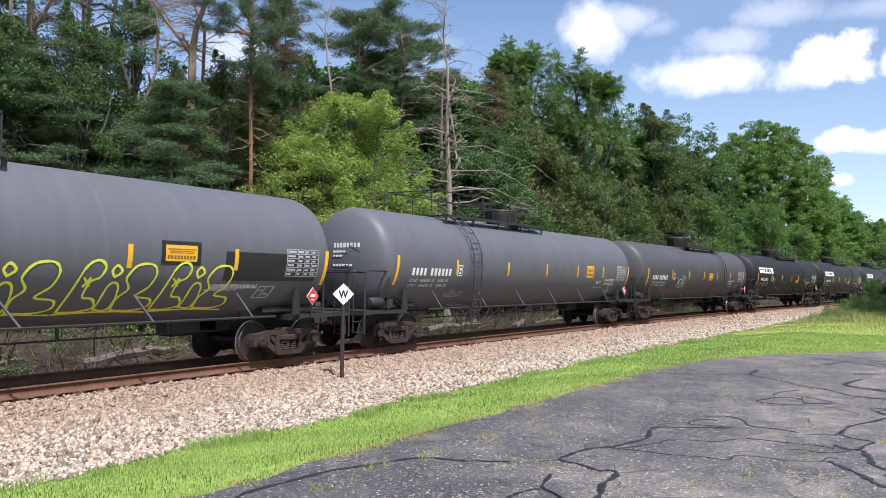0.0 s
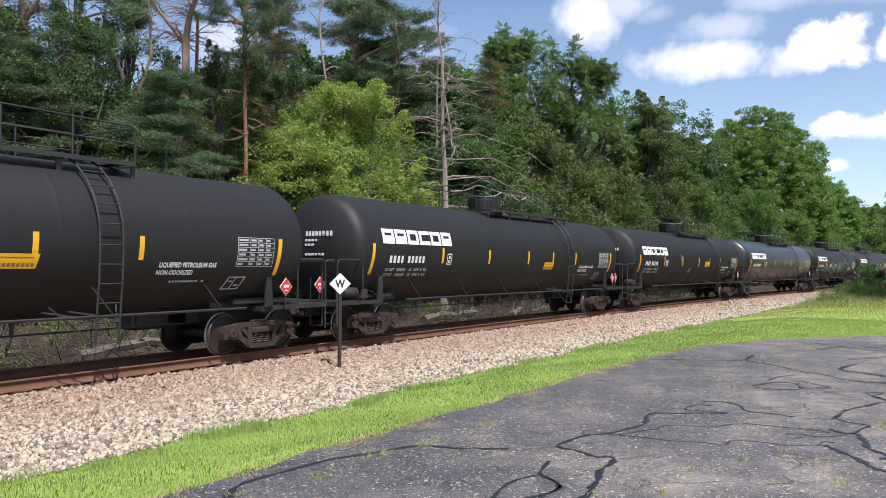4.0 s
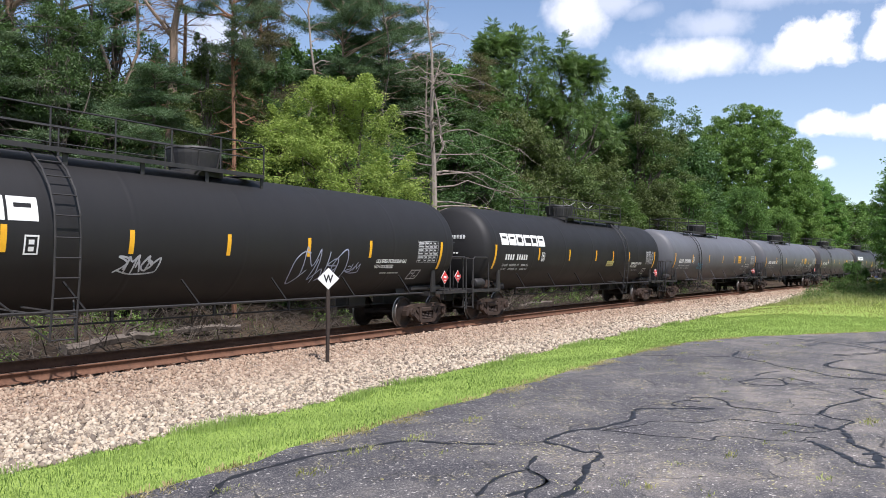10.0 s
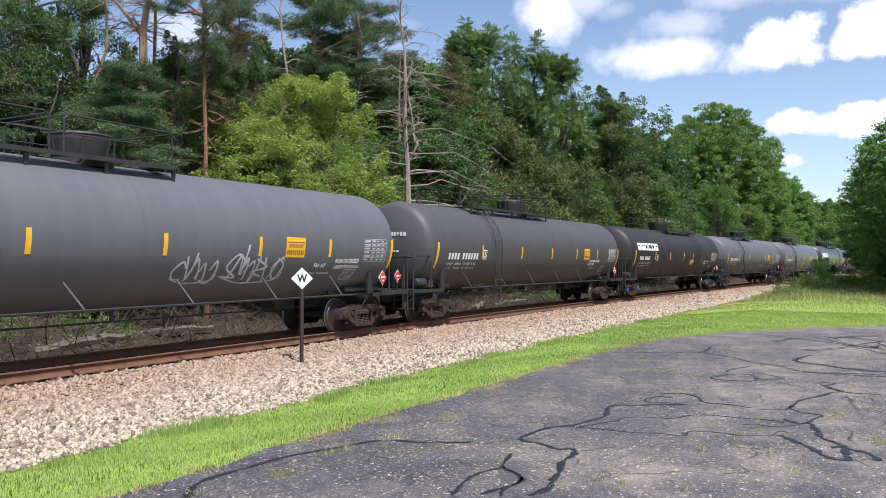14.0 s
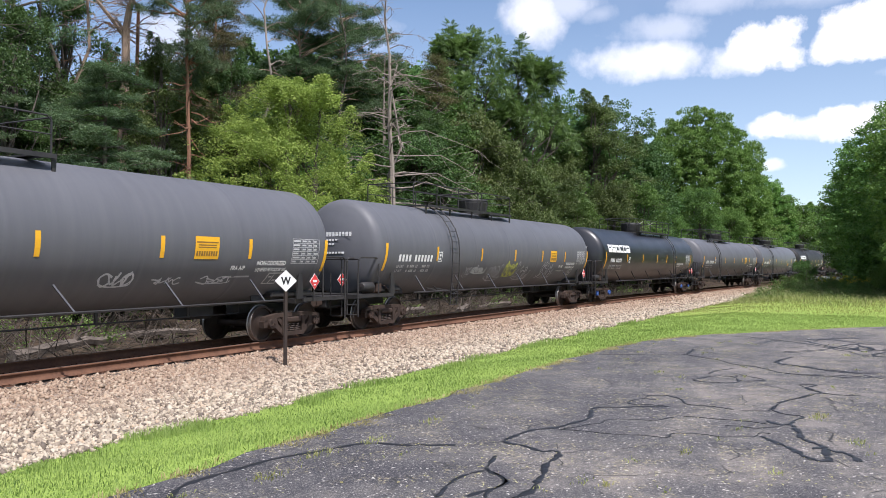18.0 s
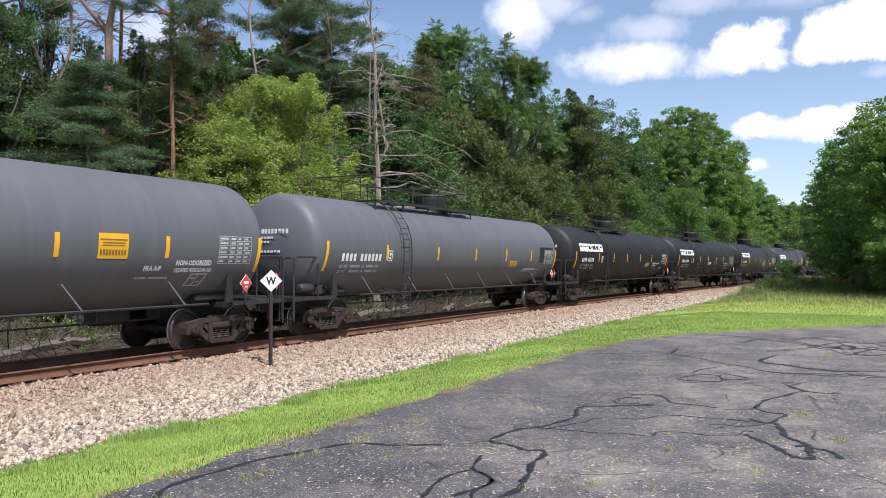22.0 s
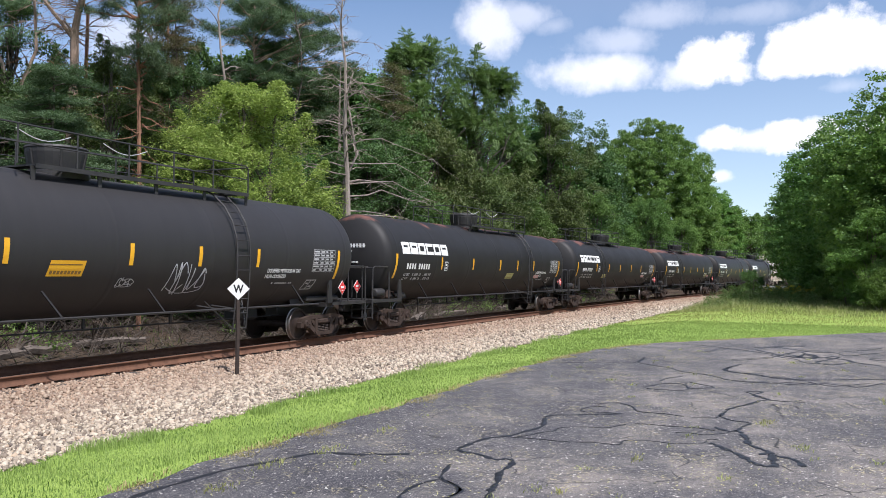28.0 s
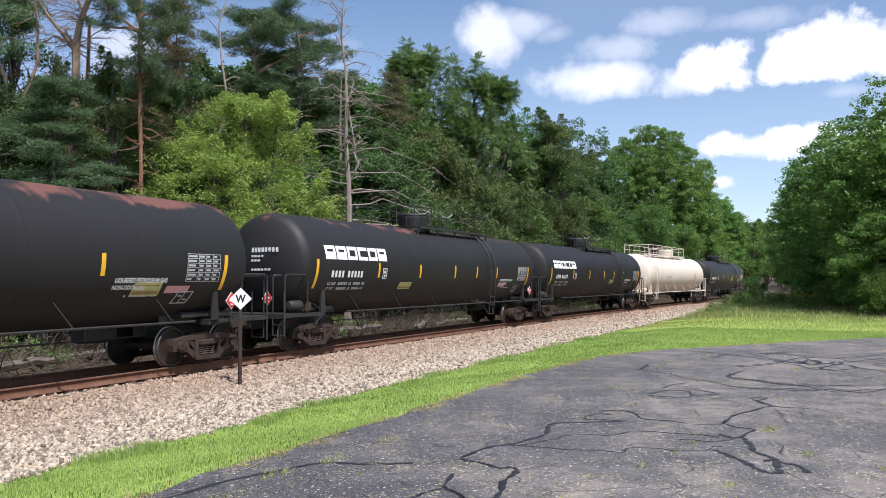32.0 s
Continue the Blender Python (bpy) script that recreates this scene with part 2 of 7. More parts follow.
MAT = {
    "grey": tank_paint("grey_tank_paint", (0.100, 0.102, 0.113), 0.52, (0.135, 0.136, 0.145)),
    "slate": tank_paint("dark_grey_tank_paint", (0.064, 0.062, 0.066), 0.54, (0.085, 0.083, 0.082)),
    "black": tank_paint("black_tank_paint", (0.0130, 0.0123, 0.0125), 0.60, (0.018, 0.017, 0.0168)),
    "faded": tank_paint("faded_black_tank_paint", (0.024, 0.0228, 0.0235), 0.55, (0.032, 0.030, 0.030)),
    "gloss": tank_paint("glossy_black_tank_paint", (0.0115, 0.0115, 0.0150), 0.45, (0.0145, 0.0145, 0.018), coat=0.5),
    "rusty": tank_paint("rust_topped_black_paint", (0.0140, 0.0131, 0.0130), 0.60, (0.020, 0.0185, 0.018), rust=0.66),
    "worn": tank_paint("worn_black_paint", (0.0140, 0.0131, 0.0130), 0.60, (0.020, 0.0185, 0.018), rust=0.42),
    "white": tank_paint("white_tank_paint", (0.71, 0.63, 0.53), 0.5, (0.58, 0.50, 0.40)),
    "frame": surface("black_frame_paint", (0.012, 0.012, 0.013), (0.035, 0.032, 0.03), 3.0, 0.6, 0.0, 0.2, 0.004),
    "cast": surface("brown_cast_steel", (0.020, 0.013, 0.010), (0.072, 0.045, 0.032), 4.0, 0.75, 0.2, 0.4, 0.004),
    "tread": surface("polished_wheel_tread", (0.20, 0.185, 0.17), (0.34, 0.32, 0.30), 9.0, 0.45, 1.0, 0.1, 0.002),
    "rail": surface("rusty_rail_steel", (0.075, 0.033, 0.019), (0.20, 0.096, 0.052), 3.0, 0.8, 0.1, 0.4, 0.003),
    "railhead": surface("worn_rail_head", (0.14, 0.09, 0.07), (0.24, 0.17, 0.14), 5.0, 0.5, 0.6, 0.1, 0.002),
    "tie": surface("weathered_tie_wood", (0.035, 0.027, 0.022), (0.11, 0.09, 0.075), 3.0, 0.9, 0.0, 0.6, 0.01, stretch=(1, 0.15, 1)),
    "yellow": surface("yellow_reflective_tape", (0.70, 0.34, 0.012), (0.82, 0.44, 0.02), 4.0, 0.4, 0, 0.05, 0.001),
    "paleyellow": surface("faded_yellow_panel", (0.36, 0.33, 0.11), (0.50, 0.46, 0.19), 6.0, 0.6, 0, 0.05, 0.001),
    "paneltext": surface("worn_brown_panel_print", (0.16, 0.085, 0.02), (0.26, 0.14, 0.03), 6.0, 0.6, 0, 0.05, 0.001),
    "whitepaint": surface("white_stencil_paint", (0.62, 0.62, 0.60), (0.80, 0.80, 0.78), 7.0, 0.6, 0, 0.05, 0.001),
    "greypaint": surface("grey_stencil_paint", (0.33, 0.33, 0.33), (0.52, 0.52, 0.52), 7.0, 0.6, 0, 0.05, 0.001),
    "blackpaint": surface("black_panel_paint", (0.008, 0.008, 0.009), (0.02, 0.02, 0.021), 5.0, 0.5, 0, 0.05, 0.001),
    "red": surface("red_placard", (0.55, 0.03, 0.03), (0.68, 0.05, 0.05), 8.0, 0.45, 0, 0.05, 0.001),
    "pink": surface("pale_red_sticker", (0.55, 0.25, 0.25), (0.68, 0.36, 0.36), 8.0, 0.5, 0, 0.05, 0.001),
    "blue": surface("blue_bearing_cap", (0.02, 0.07, 0.28), (0.05, 0.14, 0.42), 8.0, 0.5, 0, 0.1, 0.002),
    "spray": surface("yellow_spray_paint", (0.62, 0.66, 0.03), (0.80, 0.82, 0.10), 3.0, 0.6, 0, 0.05, 0.001),
    "spraywhite": surface("pale_spray_paint", (0.30, 0.31, 0.33), (0.58, 0.58, 0.60), 2.5, 0.6, 0, 0.05, 0.001),
    "spraylilac": surface("pale_lilac_spray_paint", (0.24, 0.26, 0.36), (0.44, 0.46, 0.58), 2.5, 0.6, 0, 0.05, 0.001),
    "sprayteal": surface("teal_spray_paint", (0.06, 0.30, 0.26), (0.14, 0.48, 0.40), 2.5, 0.6, 0, 0.05, 0.001),
    "sprayblue": surface("blue_spray_paint", (0.05, 0.22, 0.36), (0.10, 0.36, 0.52), 2.5, 0.6, 0, 0.05, 0.001),
    "signpost": surface("dark_sign_post", (0.03, 0.022, 0.018), (0.07, 0.05, 0.04), 5.0, 0.6, 0.4, 0.2, 0.003),
    "bark": surface("grey_brown_bark", (0.05, 0.04, 0.033), (0.17, 0.14, 0.115), 2.5, 0.9, 0, 0.8, 0.03, stretch=(1, 1, 0.3)),
    "redbark": surface("red_pine_bark", (0.13, 0.06, 0.035), (0.30, 0.155, 0.09), 3.0, 0.9, 0, 0.8, 0.03, stretch=(1, 1, 0.3)),
    "deadwood": surface("bleached_dead_wood", (0.15, 0.122, 0.10), (0.37, 0.31, 0.26), 3.0, 0.9, 0, 0.6, 0.02, stretch=(1, 1, 0.3)),
    "pinebark": surface("scaly_pine_bark", (0.16, 0.11, 0.080), (0.40, 0.29, 0.21), 3.0, 0.9, 0, 0.8, 0.03, stretch=(1, 1, 0.3)),
    "stick": surface("dull_brown_sticks", (0.022, 0.017, 0.013), (0.12, 0.096, 0.074), 3.0, 0.9, 0, 0.4, 0.01),
    "leaf_bright": leaf_paint("yellow_green_leaves", (0.138, 0.190, 0.034), (0.365, 0.430, 0.098), 0.4),
    "leaf_mid": leaf_paint("mid_green_leaves", (0.035, 0.081, 0.024), (0.122, 0.216, 0.058), 0.33),
    "leaf_fresh": leaf_paint("fresh_green_leaves", (0.043, 0.096, 0.024), (0.160, 0.272, 0.064), 0.36),
    "leaf_walnut": leaf_paint("feathered_green_leaves", (0.052, 0.105, 0.036), (0.185, 0.29, 0.095), 0.33),
    "leaf_lush": leaf_paint("lush_sunlit_leaves", (0.062, 0.130, 0.028), (0.195, 0.310, 0.072), 0.38),
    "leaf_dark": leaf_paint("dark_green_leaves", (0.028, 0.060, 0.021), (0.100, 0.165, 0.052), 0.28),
    "leaf_dull": leaf_paint("dull_olive_leaves", (0.042, 0.060, 0.020), (0.135, 0.168, 0.052), 0.28),
    "leaf_brown": leaf_paint("dying_brown_leaves", (0.06, 0.05, 0.027), (0.15, 0.118, 0.06), 0.25),
    "needle": leaf_paint("blue_green_needles", (0.034, 0.068, 0.036), (0.125, 0.185, 0.088), 0.22),
    "needle_dull": leaf_paint("thin_dull_needles", (0.05, 0.055, 0.028), (0.12, 0.12, 0.06), 0.2),
    "grass": leaf_paint("mown_grass_blades", (0.152, 0.220, 0.046), (0.352, 0.440, 0.130), 0.42, 0.7),
    "weeds": leaf_paint("rough_grass_blades", (0.22, 0.25, 0.06), (0.52, 0.51, 0.19), 0.40),
    "roughgrass": leaf_paint("dull_rough_grass_blades", (0.13, 0.15, 0.05), (0.36, 0.36, 0.14), 0.35),
    "seeds": leaf_paint("ripe_seed_heads", (0.22, 0.18, 0.10), (0.42, 0.34, 0.22), 0.3),
    "drygrass": leaf_paint("dry_straw_blades", (0.26, 0.22, 0.09), (0.50, 0.43, 0.20), 0.3),
    "goldenrod": leaf_paint("yellow_flower_heads", (0.45, 0.32, 0.01), (0.65, 0.50, 0.03), 0.2),
}

# ---- mesh building ----


class Geo:
    """Collects vertices and faces of one mesh; each face keeps a material slot."""

    def __init__(self):
        self.v, self.f, self.s = [], [], []

    def add(self, verts, faces, slot=0):
        n = len(self.v)
        self.v += [tuple(p) for p in verts]
        self.f += [tuple(i + n for i in f) for f in faces]
        self.s += [slot] * len(faces)
        return self

    def box(self, c, size, rz=0.0, ry=0.0, rx=0.0, slot=0, bevel=0.0):
        x, y, z = (0.5 * a for a in size)
        if bevel:
            b = min(bevel, x, y, z)
            ring = [(x - b, y), (x, y - b), (x, -y + b), (x - b, -y), (-x + b, -y), (-x, -y + b), (-x, y - b), (-x + b, y)]
            pts = [(px * k, py * k2, h) for h, k, k2 in ((-z, 1 - b / x, 1 - b / y), (-z + b, 1, 1), (z - b, 1, 1), (z, 1 - b / x, 1 - b / y)) for px, py in ring]
            faces = [tuple(range(8)), tuple(range(31, 23, -1))]
            for k in range(3):
                for i in range(8):
                    j = (i + 1) % 8
                    faces.append((k * 8 + i, k * 8 + j, k * 8 + 8 + j, k * 8 + 8 + i)[::-1])
        else:
            pts = [(sx * x, sy * y, sz * z) for sx in (-1, 1) for sy in (-1, 1) for sz in (-1, 1)]
            faces = [(0, 1, 3, 2), (4, 6, 7, 5), (0, 4, 5, 1), (2, 3, 7, 6), (0, 2, 6, 4), (1, 5, 7, 3)]
        m = Euler((rx, ry, rz)).to_matrix()
        c = Vector(c)
        return self.add([c + m @ Vector(p) for p in pts], faces, slot)

    def tube(self, pts, r, n=6, slot=0, closed=False):
        pts = [Vector(p) for p in pts]
        rs = r if isinstance(r, (list, tuple)) else [r] * len(pts)
        verts, faces, side = [], [], None
        for i, p in enumerate(pts):
            d = pts[min(i + 1, len(pts) - 1)] - pts[max(i - 1, 0)]
            d = d.normalized() if d.length > 1e-9 else Vector((0, 0, 1))
            if side is None:
                side = d.orthogonal().normalized()
            side = (side - d * side.dot(d))
            side = side.normalized() if side.length > 1e-6 else d.orthogonal().normalized()
            up = d.cross(side)
            for k in range(n):
                a = 2 * math.pi * k / n
                verts.append(p + rs[i] * (math.cos(a) * side + math.sin(a) * up))
        for i in range(len(pts) - 1):
            for k in range(n):
                j = (k + 1) % n
                faces.append((i * n + k, i * n + j, i * n + n + j, i * n + n + k))
        faces.append(tuple(range(n - 1, -1, -1)))
        faces.append(tuple(range((len(pts) - 1) * n, len(pts) * n)))
        return self.add(verts, faces, slot)

    def spin(self, profile, n=24, axis="z", centre=(0, 0, 0), slot=0):
        """Turns (radius, height) pairs about an axis."""
        verts, faces = [], []
        c = Vector(centre)
        for r, h in profile:
            for k in range(n):
                a = 2 * math.pi * k / n
                u, w = r * math.cos(a), r * math.sin(a)
                verts.append(c + Vector({"z": (u, w, h), "x": (h, u, w), "y": (w, h, u)}[axis]))
        for i in range(len(profile) - 1):
            for k in range(n):
                j = (k + 1) % n
                faces.append((i * n + k, i * n + j, i * n + n + j, i * n + n + k))
        return self.add(verts, faces, slot)

    def slab(self, outline, depth, place, slot=0):
        """An outline in the x-z plane, thickened along y, then moved by place."""
        n = len(outline)
        verts = [place @ Vector((x, y, z)) for y in (-depth / 2, depth / 2) for x, z in outline]
        faces = [tuple(range(n)), tuple(range(2 * n - 1, n - 1, -1))]
        faces += [(i, i + n, (i + 1) % n + n, (i + 1) % n) for i in range(n)]
        return self.add(verts, faces, slot)

    def mesh(self, name, mats, smooth=False):
        me = bpy.data.meshes.new(name)
        me.from_pydata(self.v, [], self.f)
        for m in mats if isinstance(mats, (list, tuple)) else [mats]:
            me.materials.append(MAT[m] if isinstance(m, str) else m)
        me.polygons.foreach_set("material_index", self.s)
        if smooth:
            me.polygons.foreach_set("use_smooth", [True] * len(self.f))
            me.set_sharp_from_angle(angle=radians(40))
        me.update()
        return me


def part(name, data, parent, label="", at=None):
    ob = new(name, data)
    ob.parent = parent
    if at is not None:
        ob.matrix_basis = at
    if label:
        ob["label"] = label
    return ob


def array_mesh(name, verts, faces, mats, slots=None, smooth=False):
    """A large mesh from numpy arrays; faces is (n, 3) or (n, 4)."""
    me = bpy.data.meshes.new(name)
    k = faces.shape[1]
    me.vertices.add(len(verts))
    me.vertices.foreach_set("co", np.ascontiguousarray(verts, dtype=np.float32).ravel())
    me.loops.add(faces.size)
    me.loops.foreach_set("vertex_index", np.ascontiguousarray(faces, dtype=np.int32).ravel())
    me.polygons.add(len(faces))
    me.polygons.foreach_set("loop_start", np.arange(0, faces.size, k, dtype=np.int32))
    for m in mats if isinstance(mats, (list, tuple)) else [mats]:
        me.materials.append(MAT[m])
    if slots is not None:
        me.polygons.foreach_set("material_index", np.asarray(slots, dtype=np.int32))
    if smooth:
        me.polygons.foreach_set("use_smooth", np.ones(len(faces), dtype=bool))
    me.update(calc_edges=True)
    return me


# ---- the track's curve ----
BEND = 618.6       # metres of radius, its centre on the viewer's side
TRACK_Y = 14.19    # from the viewer to the track's middle, where it passes


BEND_END = 67.0    # the curve runs out into straight track here


def on_track(s, d=0.0, z=0.0):
    """A place s metres along the track and d metres from its middle towards the viewer's side."""
    x, y = world_of(np.float64(s), np.float64(d))
    return Vector((float(x), float(y), z))


def world_of(s, d):
    a = np.minimum(s, BEND_END) / BEND
    more = np.maximum(s - BEND_END, 0)
    return (BEND - d) * np.sin(a) + more * np.cos(a), TRACK_Y - BEND + (BEND - d) * np.cos(a) - more * np.sin(a)


def track_pose(s, d=0.0, z=0.0):
    return Matrix.Translation(on_track(s, d, z)) @ Matrix.Rotation(-min(s, BEND_END) / BEND, 4, "Z")


def heading_place(deg, dist, z=0.0):
    a = radians(deg)
    return Vector((dist * math.cos(a), dist * math.sin(a), z))


def track_coords(x, y):
    x, y = np.asarray(x, float), np.asarray(y, float) - (TRACK_Y - BEND)
    a = BEND_END / BEND
    along = x * math.cos(a) - y * math.sin(a)
    out = x * math.sin(a) + y * math.cos(a)
    bent = along < 0
    return np.where(bent, BEND * np.arctan2(x, y), BEND_END + along), BEND - np.where(bent, np.hypot(x, y), out)


LOT_Z = 0.32


def lot_edge(s):
    """How far from the track's middle the car park begins."""
    s = np.asarray(s, float)
    return np.interp(s, [-14, 4, 6.5, 9, 12.8, 14.5, 16, 17.1, 18.5, 19.6, 20.6, 22.1, 23.8, 25.6, 27, 234],
                     [9.7, 9.5, 9.54, 9.61, 9.66, 9.70, 9.80, 9.92, 10.30, 10.75, 11.4, 12.4, 13.6, 15.0, 16.1, 177.7])


def ballast_edge(s):
    """How far from the track's middle the stones give way to grass."""
    return 6.92 - np.clip((s - 36) / 36, 0, 1) ** 1.3 * 1.9 + 0.10 * np.sin(0.9 * s) + 0.08 * np.sin(2.3 * s + 1) + 0.07 * np.sin(5.7 * s) + 0.05 * np.sin(11.3 * s + 2)


def ground_z(x, y):
    s, d = track_coords(x, y)
    knots_d = [-400, -120, -40, -16, -9, -5.5, -3.2, -2.2, -1.5, 1.5, 2.3, 5.8, 7.0, 9.7, 10.0, 400]
    knots_z = [6.0, 4.0, 1.8, 0.5, -0.1, -0.45, -0.55, -0.42, -0.235, -0.235, -0.36, -0.26, 0.0, 0.27, 0.29, 0.29]
    return np.interp(d, knots_d, knots_z)


def ground_soft(x, y):
    z = ground_z(x, y)
    s, d = track_coords(x, y)
    rough = np.where(d < -2.5, 0.16, np.where(d < 9.0, 0.02, 0.0)) * np.clip((np.abs(d) - 1.5) / 2, 0, 1)
    return z + rough * (np.sin(x * 1.3 + 0.7 * y) * np.cos(y * 1.1 - 0.4 * x) + 0.5 * np.sin(2.9 * x) * np.sin(3.1 * y + 1))


def ground_material():
    """Earth, dry litter, pale ballast dust and turf, by distance from the track."""
    m, t, b = shader("ground_cover")
    at = t.nodes.new("ShaderNodeAttribute")
    at.attribute_name = "zone"
    big = noise_at(t, 0.35, 5.0)
    small = noise_at(t, 9.0, 7.0, 0.78)
    tiny = noise_at(t, 26.0, 3.0, 0.6)
    mix = maths(t, "ADD", maths(t, "MULTIPLY", big, 0.5), maths(t, "MULTIPLY", small, 0.5))
    litter = ramp(t, mix, [(0.36, (0.007, 0.005, 0.004)), (0.47, (0.034, 0.024, 0.016)), (0.54, (0.075, 0.052, 0.036)), (0.62, (0.018, 0.023, 0.008))])
    vor = node(t, "ShaderNodeTexVoronoi", Scale=16.0)
    co = t.nodes.new("ShaderNodeTexCoord")
    link(t, co.outputs["Object"], vor.inputs["Vector"])
    stone = ramp(t, vor.outputs["Color"], [(0.1, (0.14, 0.112, 0.09)), (0.6, (0.30, 0.25, 0.205)), (0.9, (0.48, 0.415, 0.35))])
    turf = ramp(t, mix, [(0.3, (0.16, 0.245, 0.042)), (0.5, (0.235, 0.33, 0.066)), (0.7, (0.32, 0.40, 0.095))])
    sep = t.nodes.new("ShaderNodeSeparateColor")
    link(t, at.outputs["Color"], sep.inputs[0])
    wob = maths(t, "MULTIPLY", maths(t, "SUBTRACT", small, 0.5), 0.9)

    def soft(ch):
        return ramp(t, maths(t, "ADD", sep.outputs[ch], wob), [(0.4, (0, 0, 0)), (0.6, (1, 1, 1))])

    stone = mixrgb(t, sep.outputs[2], stone, (0.17, 0.105, 0.07))
    col = mixrgb(t, soft(0), litter, stone)
    col = mixrgb(t, soft(1), col, turf)
    link(t, col, b.inputs["Base Color"])
    b.inputs["Roughness"].default_value = 0.95
    b.inputs["Specular IOR Level"].default_value = 0.2
    bump(t, b, maths(t, "ADD", maths(t, "MULTIPLY", vor.outputs["Distance"], 1.0), tiny), 0.7, 0.03)
    return m


def asphalt_material():
    m, t, b = shader("old_asphalt")
    big = noise_at(t, 0.5, 6.0, 0.65)
    mid = noise_at(t, 2.2, 6.0, 0.7)
    grit = noise_at(t, 70.0, 3.0, 0.7)
    speck = noise_at(t, 190.0, 2.0, 0.6)
    worn = noise_at(t, 2.3, 8.0, 0.75)
    co = t.nodes.new("ShaderNodeTexCoord")
    sep = t.nodes.new("ShaderNodeSeparateXYZ")
    link(t, co.outputs["Object"], sep.inputs[0])
    # the old seal coat has lasted along the edge and worn off towards the middle
    age = t.nodes.new("ShaderNodeMapRange")
    link(t, sep.outputs[1], age.inputs[0])
    for i, v in ((1, 4.4), (2, 0.8), (3, -0.035), (4, 0.035)):
        age.inputs[i].default_value = v
    wear = maths(t, "ADD", maths(t, "ADD", maths(t, "MULTIPLY", big, 0.5), maths(t, "MULTIPLY", worn, 0.5)), age.outputs[0])
    base = ramp(t, wear,
                [(0.40, (0.026, 0.026, 0.032)), (0.47, (0.050, 0.049, 0.053)), (0.53, (0.094, 0.087, 0.083)), (0.60, (0.19, 0.168, 0.148))])
    col = mixrgb(t, maths(t, "MULTIPLY", ramp(t, grit, [(0.50, (0, 0, 0)), (0.60, (1, 1, 1))]), 0.50), base, (0.32, 0.295, 0.275))
    col = mixrgb(t, ramp(t, speck, [(0.32, (1, 1, 1)), (0.48, (0, 0, 0))]), col, (0.022, 0.022, 0.026))
    chips = noise_at(t, 33.0, 2.0, 0.5)
    col = mixrgb(t, ramp(t, chips, [(0.66, (0, 0, 0)), (0.69, (1, 1, 1))]), col, (0.50, 0.47, 0.42))
    straw = noise_at(t, 48.0, 3.0, 0.7, stretch=(1, 0.6, 1))
    drift = ramp(t, mid, [(0.50, (0, 0, 0)), (0.62, (1, 1, 1))])
    col = mixrgb(t, maths(t, "MULTIPLY", ramp(t, straw, [(0.56, (0, 0, 0)), (0.62, (1, 1, 1))]), drift), col, (0.40, 0.345, 0.20))
    warp = t.nodes.new("ShaderNodeVectorMath")
    warp.operation = "MULTIPLY_ADD"
    wn = node(t, "ShaderNodeTexNoise", Scale=1.6, Detail=4.0)
    link(t, co.outputs["Object"], wn.inputs["Vector"])
    link(t, wn.outputs["Color"], warp.inputs[0])
    warp.inputs[1].default_value = (0.5, 0.5, 0.0)
    link(t, co.outputs["Object"], warp.inputs[2])
    vor = node(t, "ShaderNodeTexVoronoi", Scale=0.9)
    vor.feature = "DISTANCE_TO_EDGE"
    link(t, warp.outputs[0], vor.inputs["Vector"])
    crack = ramp(t, vor.outputs["Distance"], [(0.003, (1, 1, 1)), (0.012, (0, 0, 0))])
    crack = maths(t, "MULTIPLY", crack, ramp(t, mid, [(0.45, (0, 0, 0)), (0.55, (1, 1, 1))]))
    col = mixrgb(t, crack, col, (0.03, 0.03, 0.03))
    link(t, col, b.inputs["Base Color"])
    link(t, maths(t, "ADD", maths(t, "MULTIPLY", mid, 0.2), 0.68), b.inputs["Roughness"])
    b.inputs["Specular IOR Level"].default_value = 0.35
    bump(t, b, maths(t, "SUBTRACT", maths(t, "ADD", maths(t, "MULTIPLY", grit, 0.6), maths(t, "MULTIPLY", speck, 0.4)), crack), 0.5, 0.01)
    return m


MAT["ground"] = ground_material()
MAT["asphalt"] = asphalt_material()
MAT["tar"] = surface("crack_sealing_tar", (0.006, 0.006, 0.007), (0.018, 0.018, 0.020), 3.0, 0.5, 0, 0.3, 0.004)


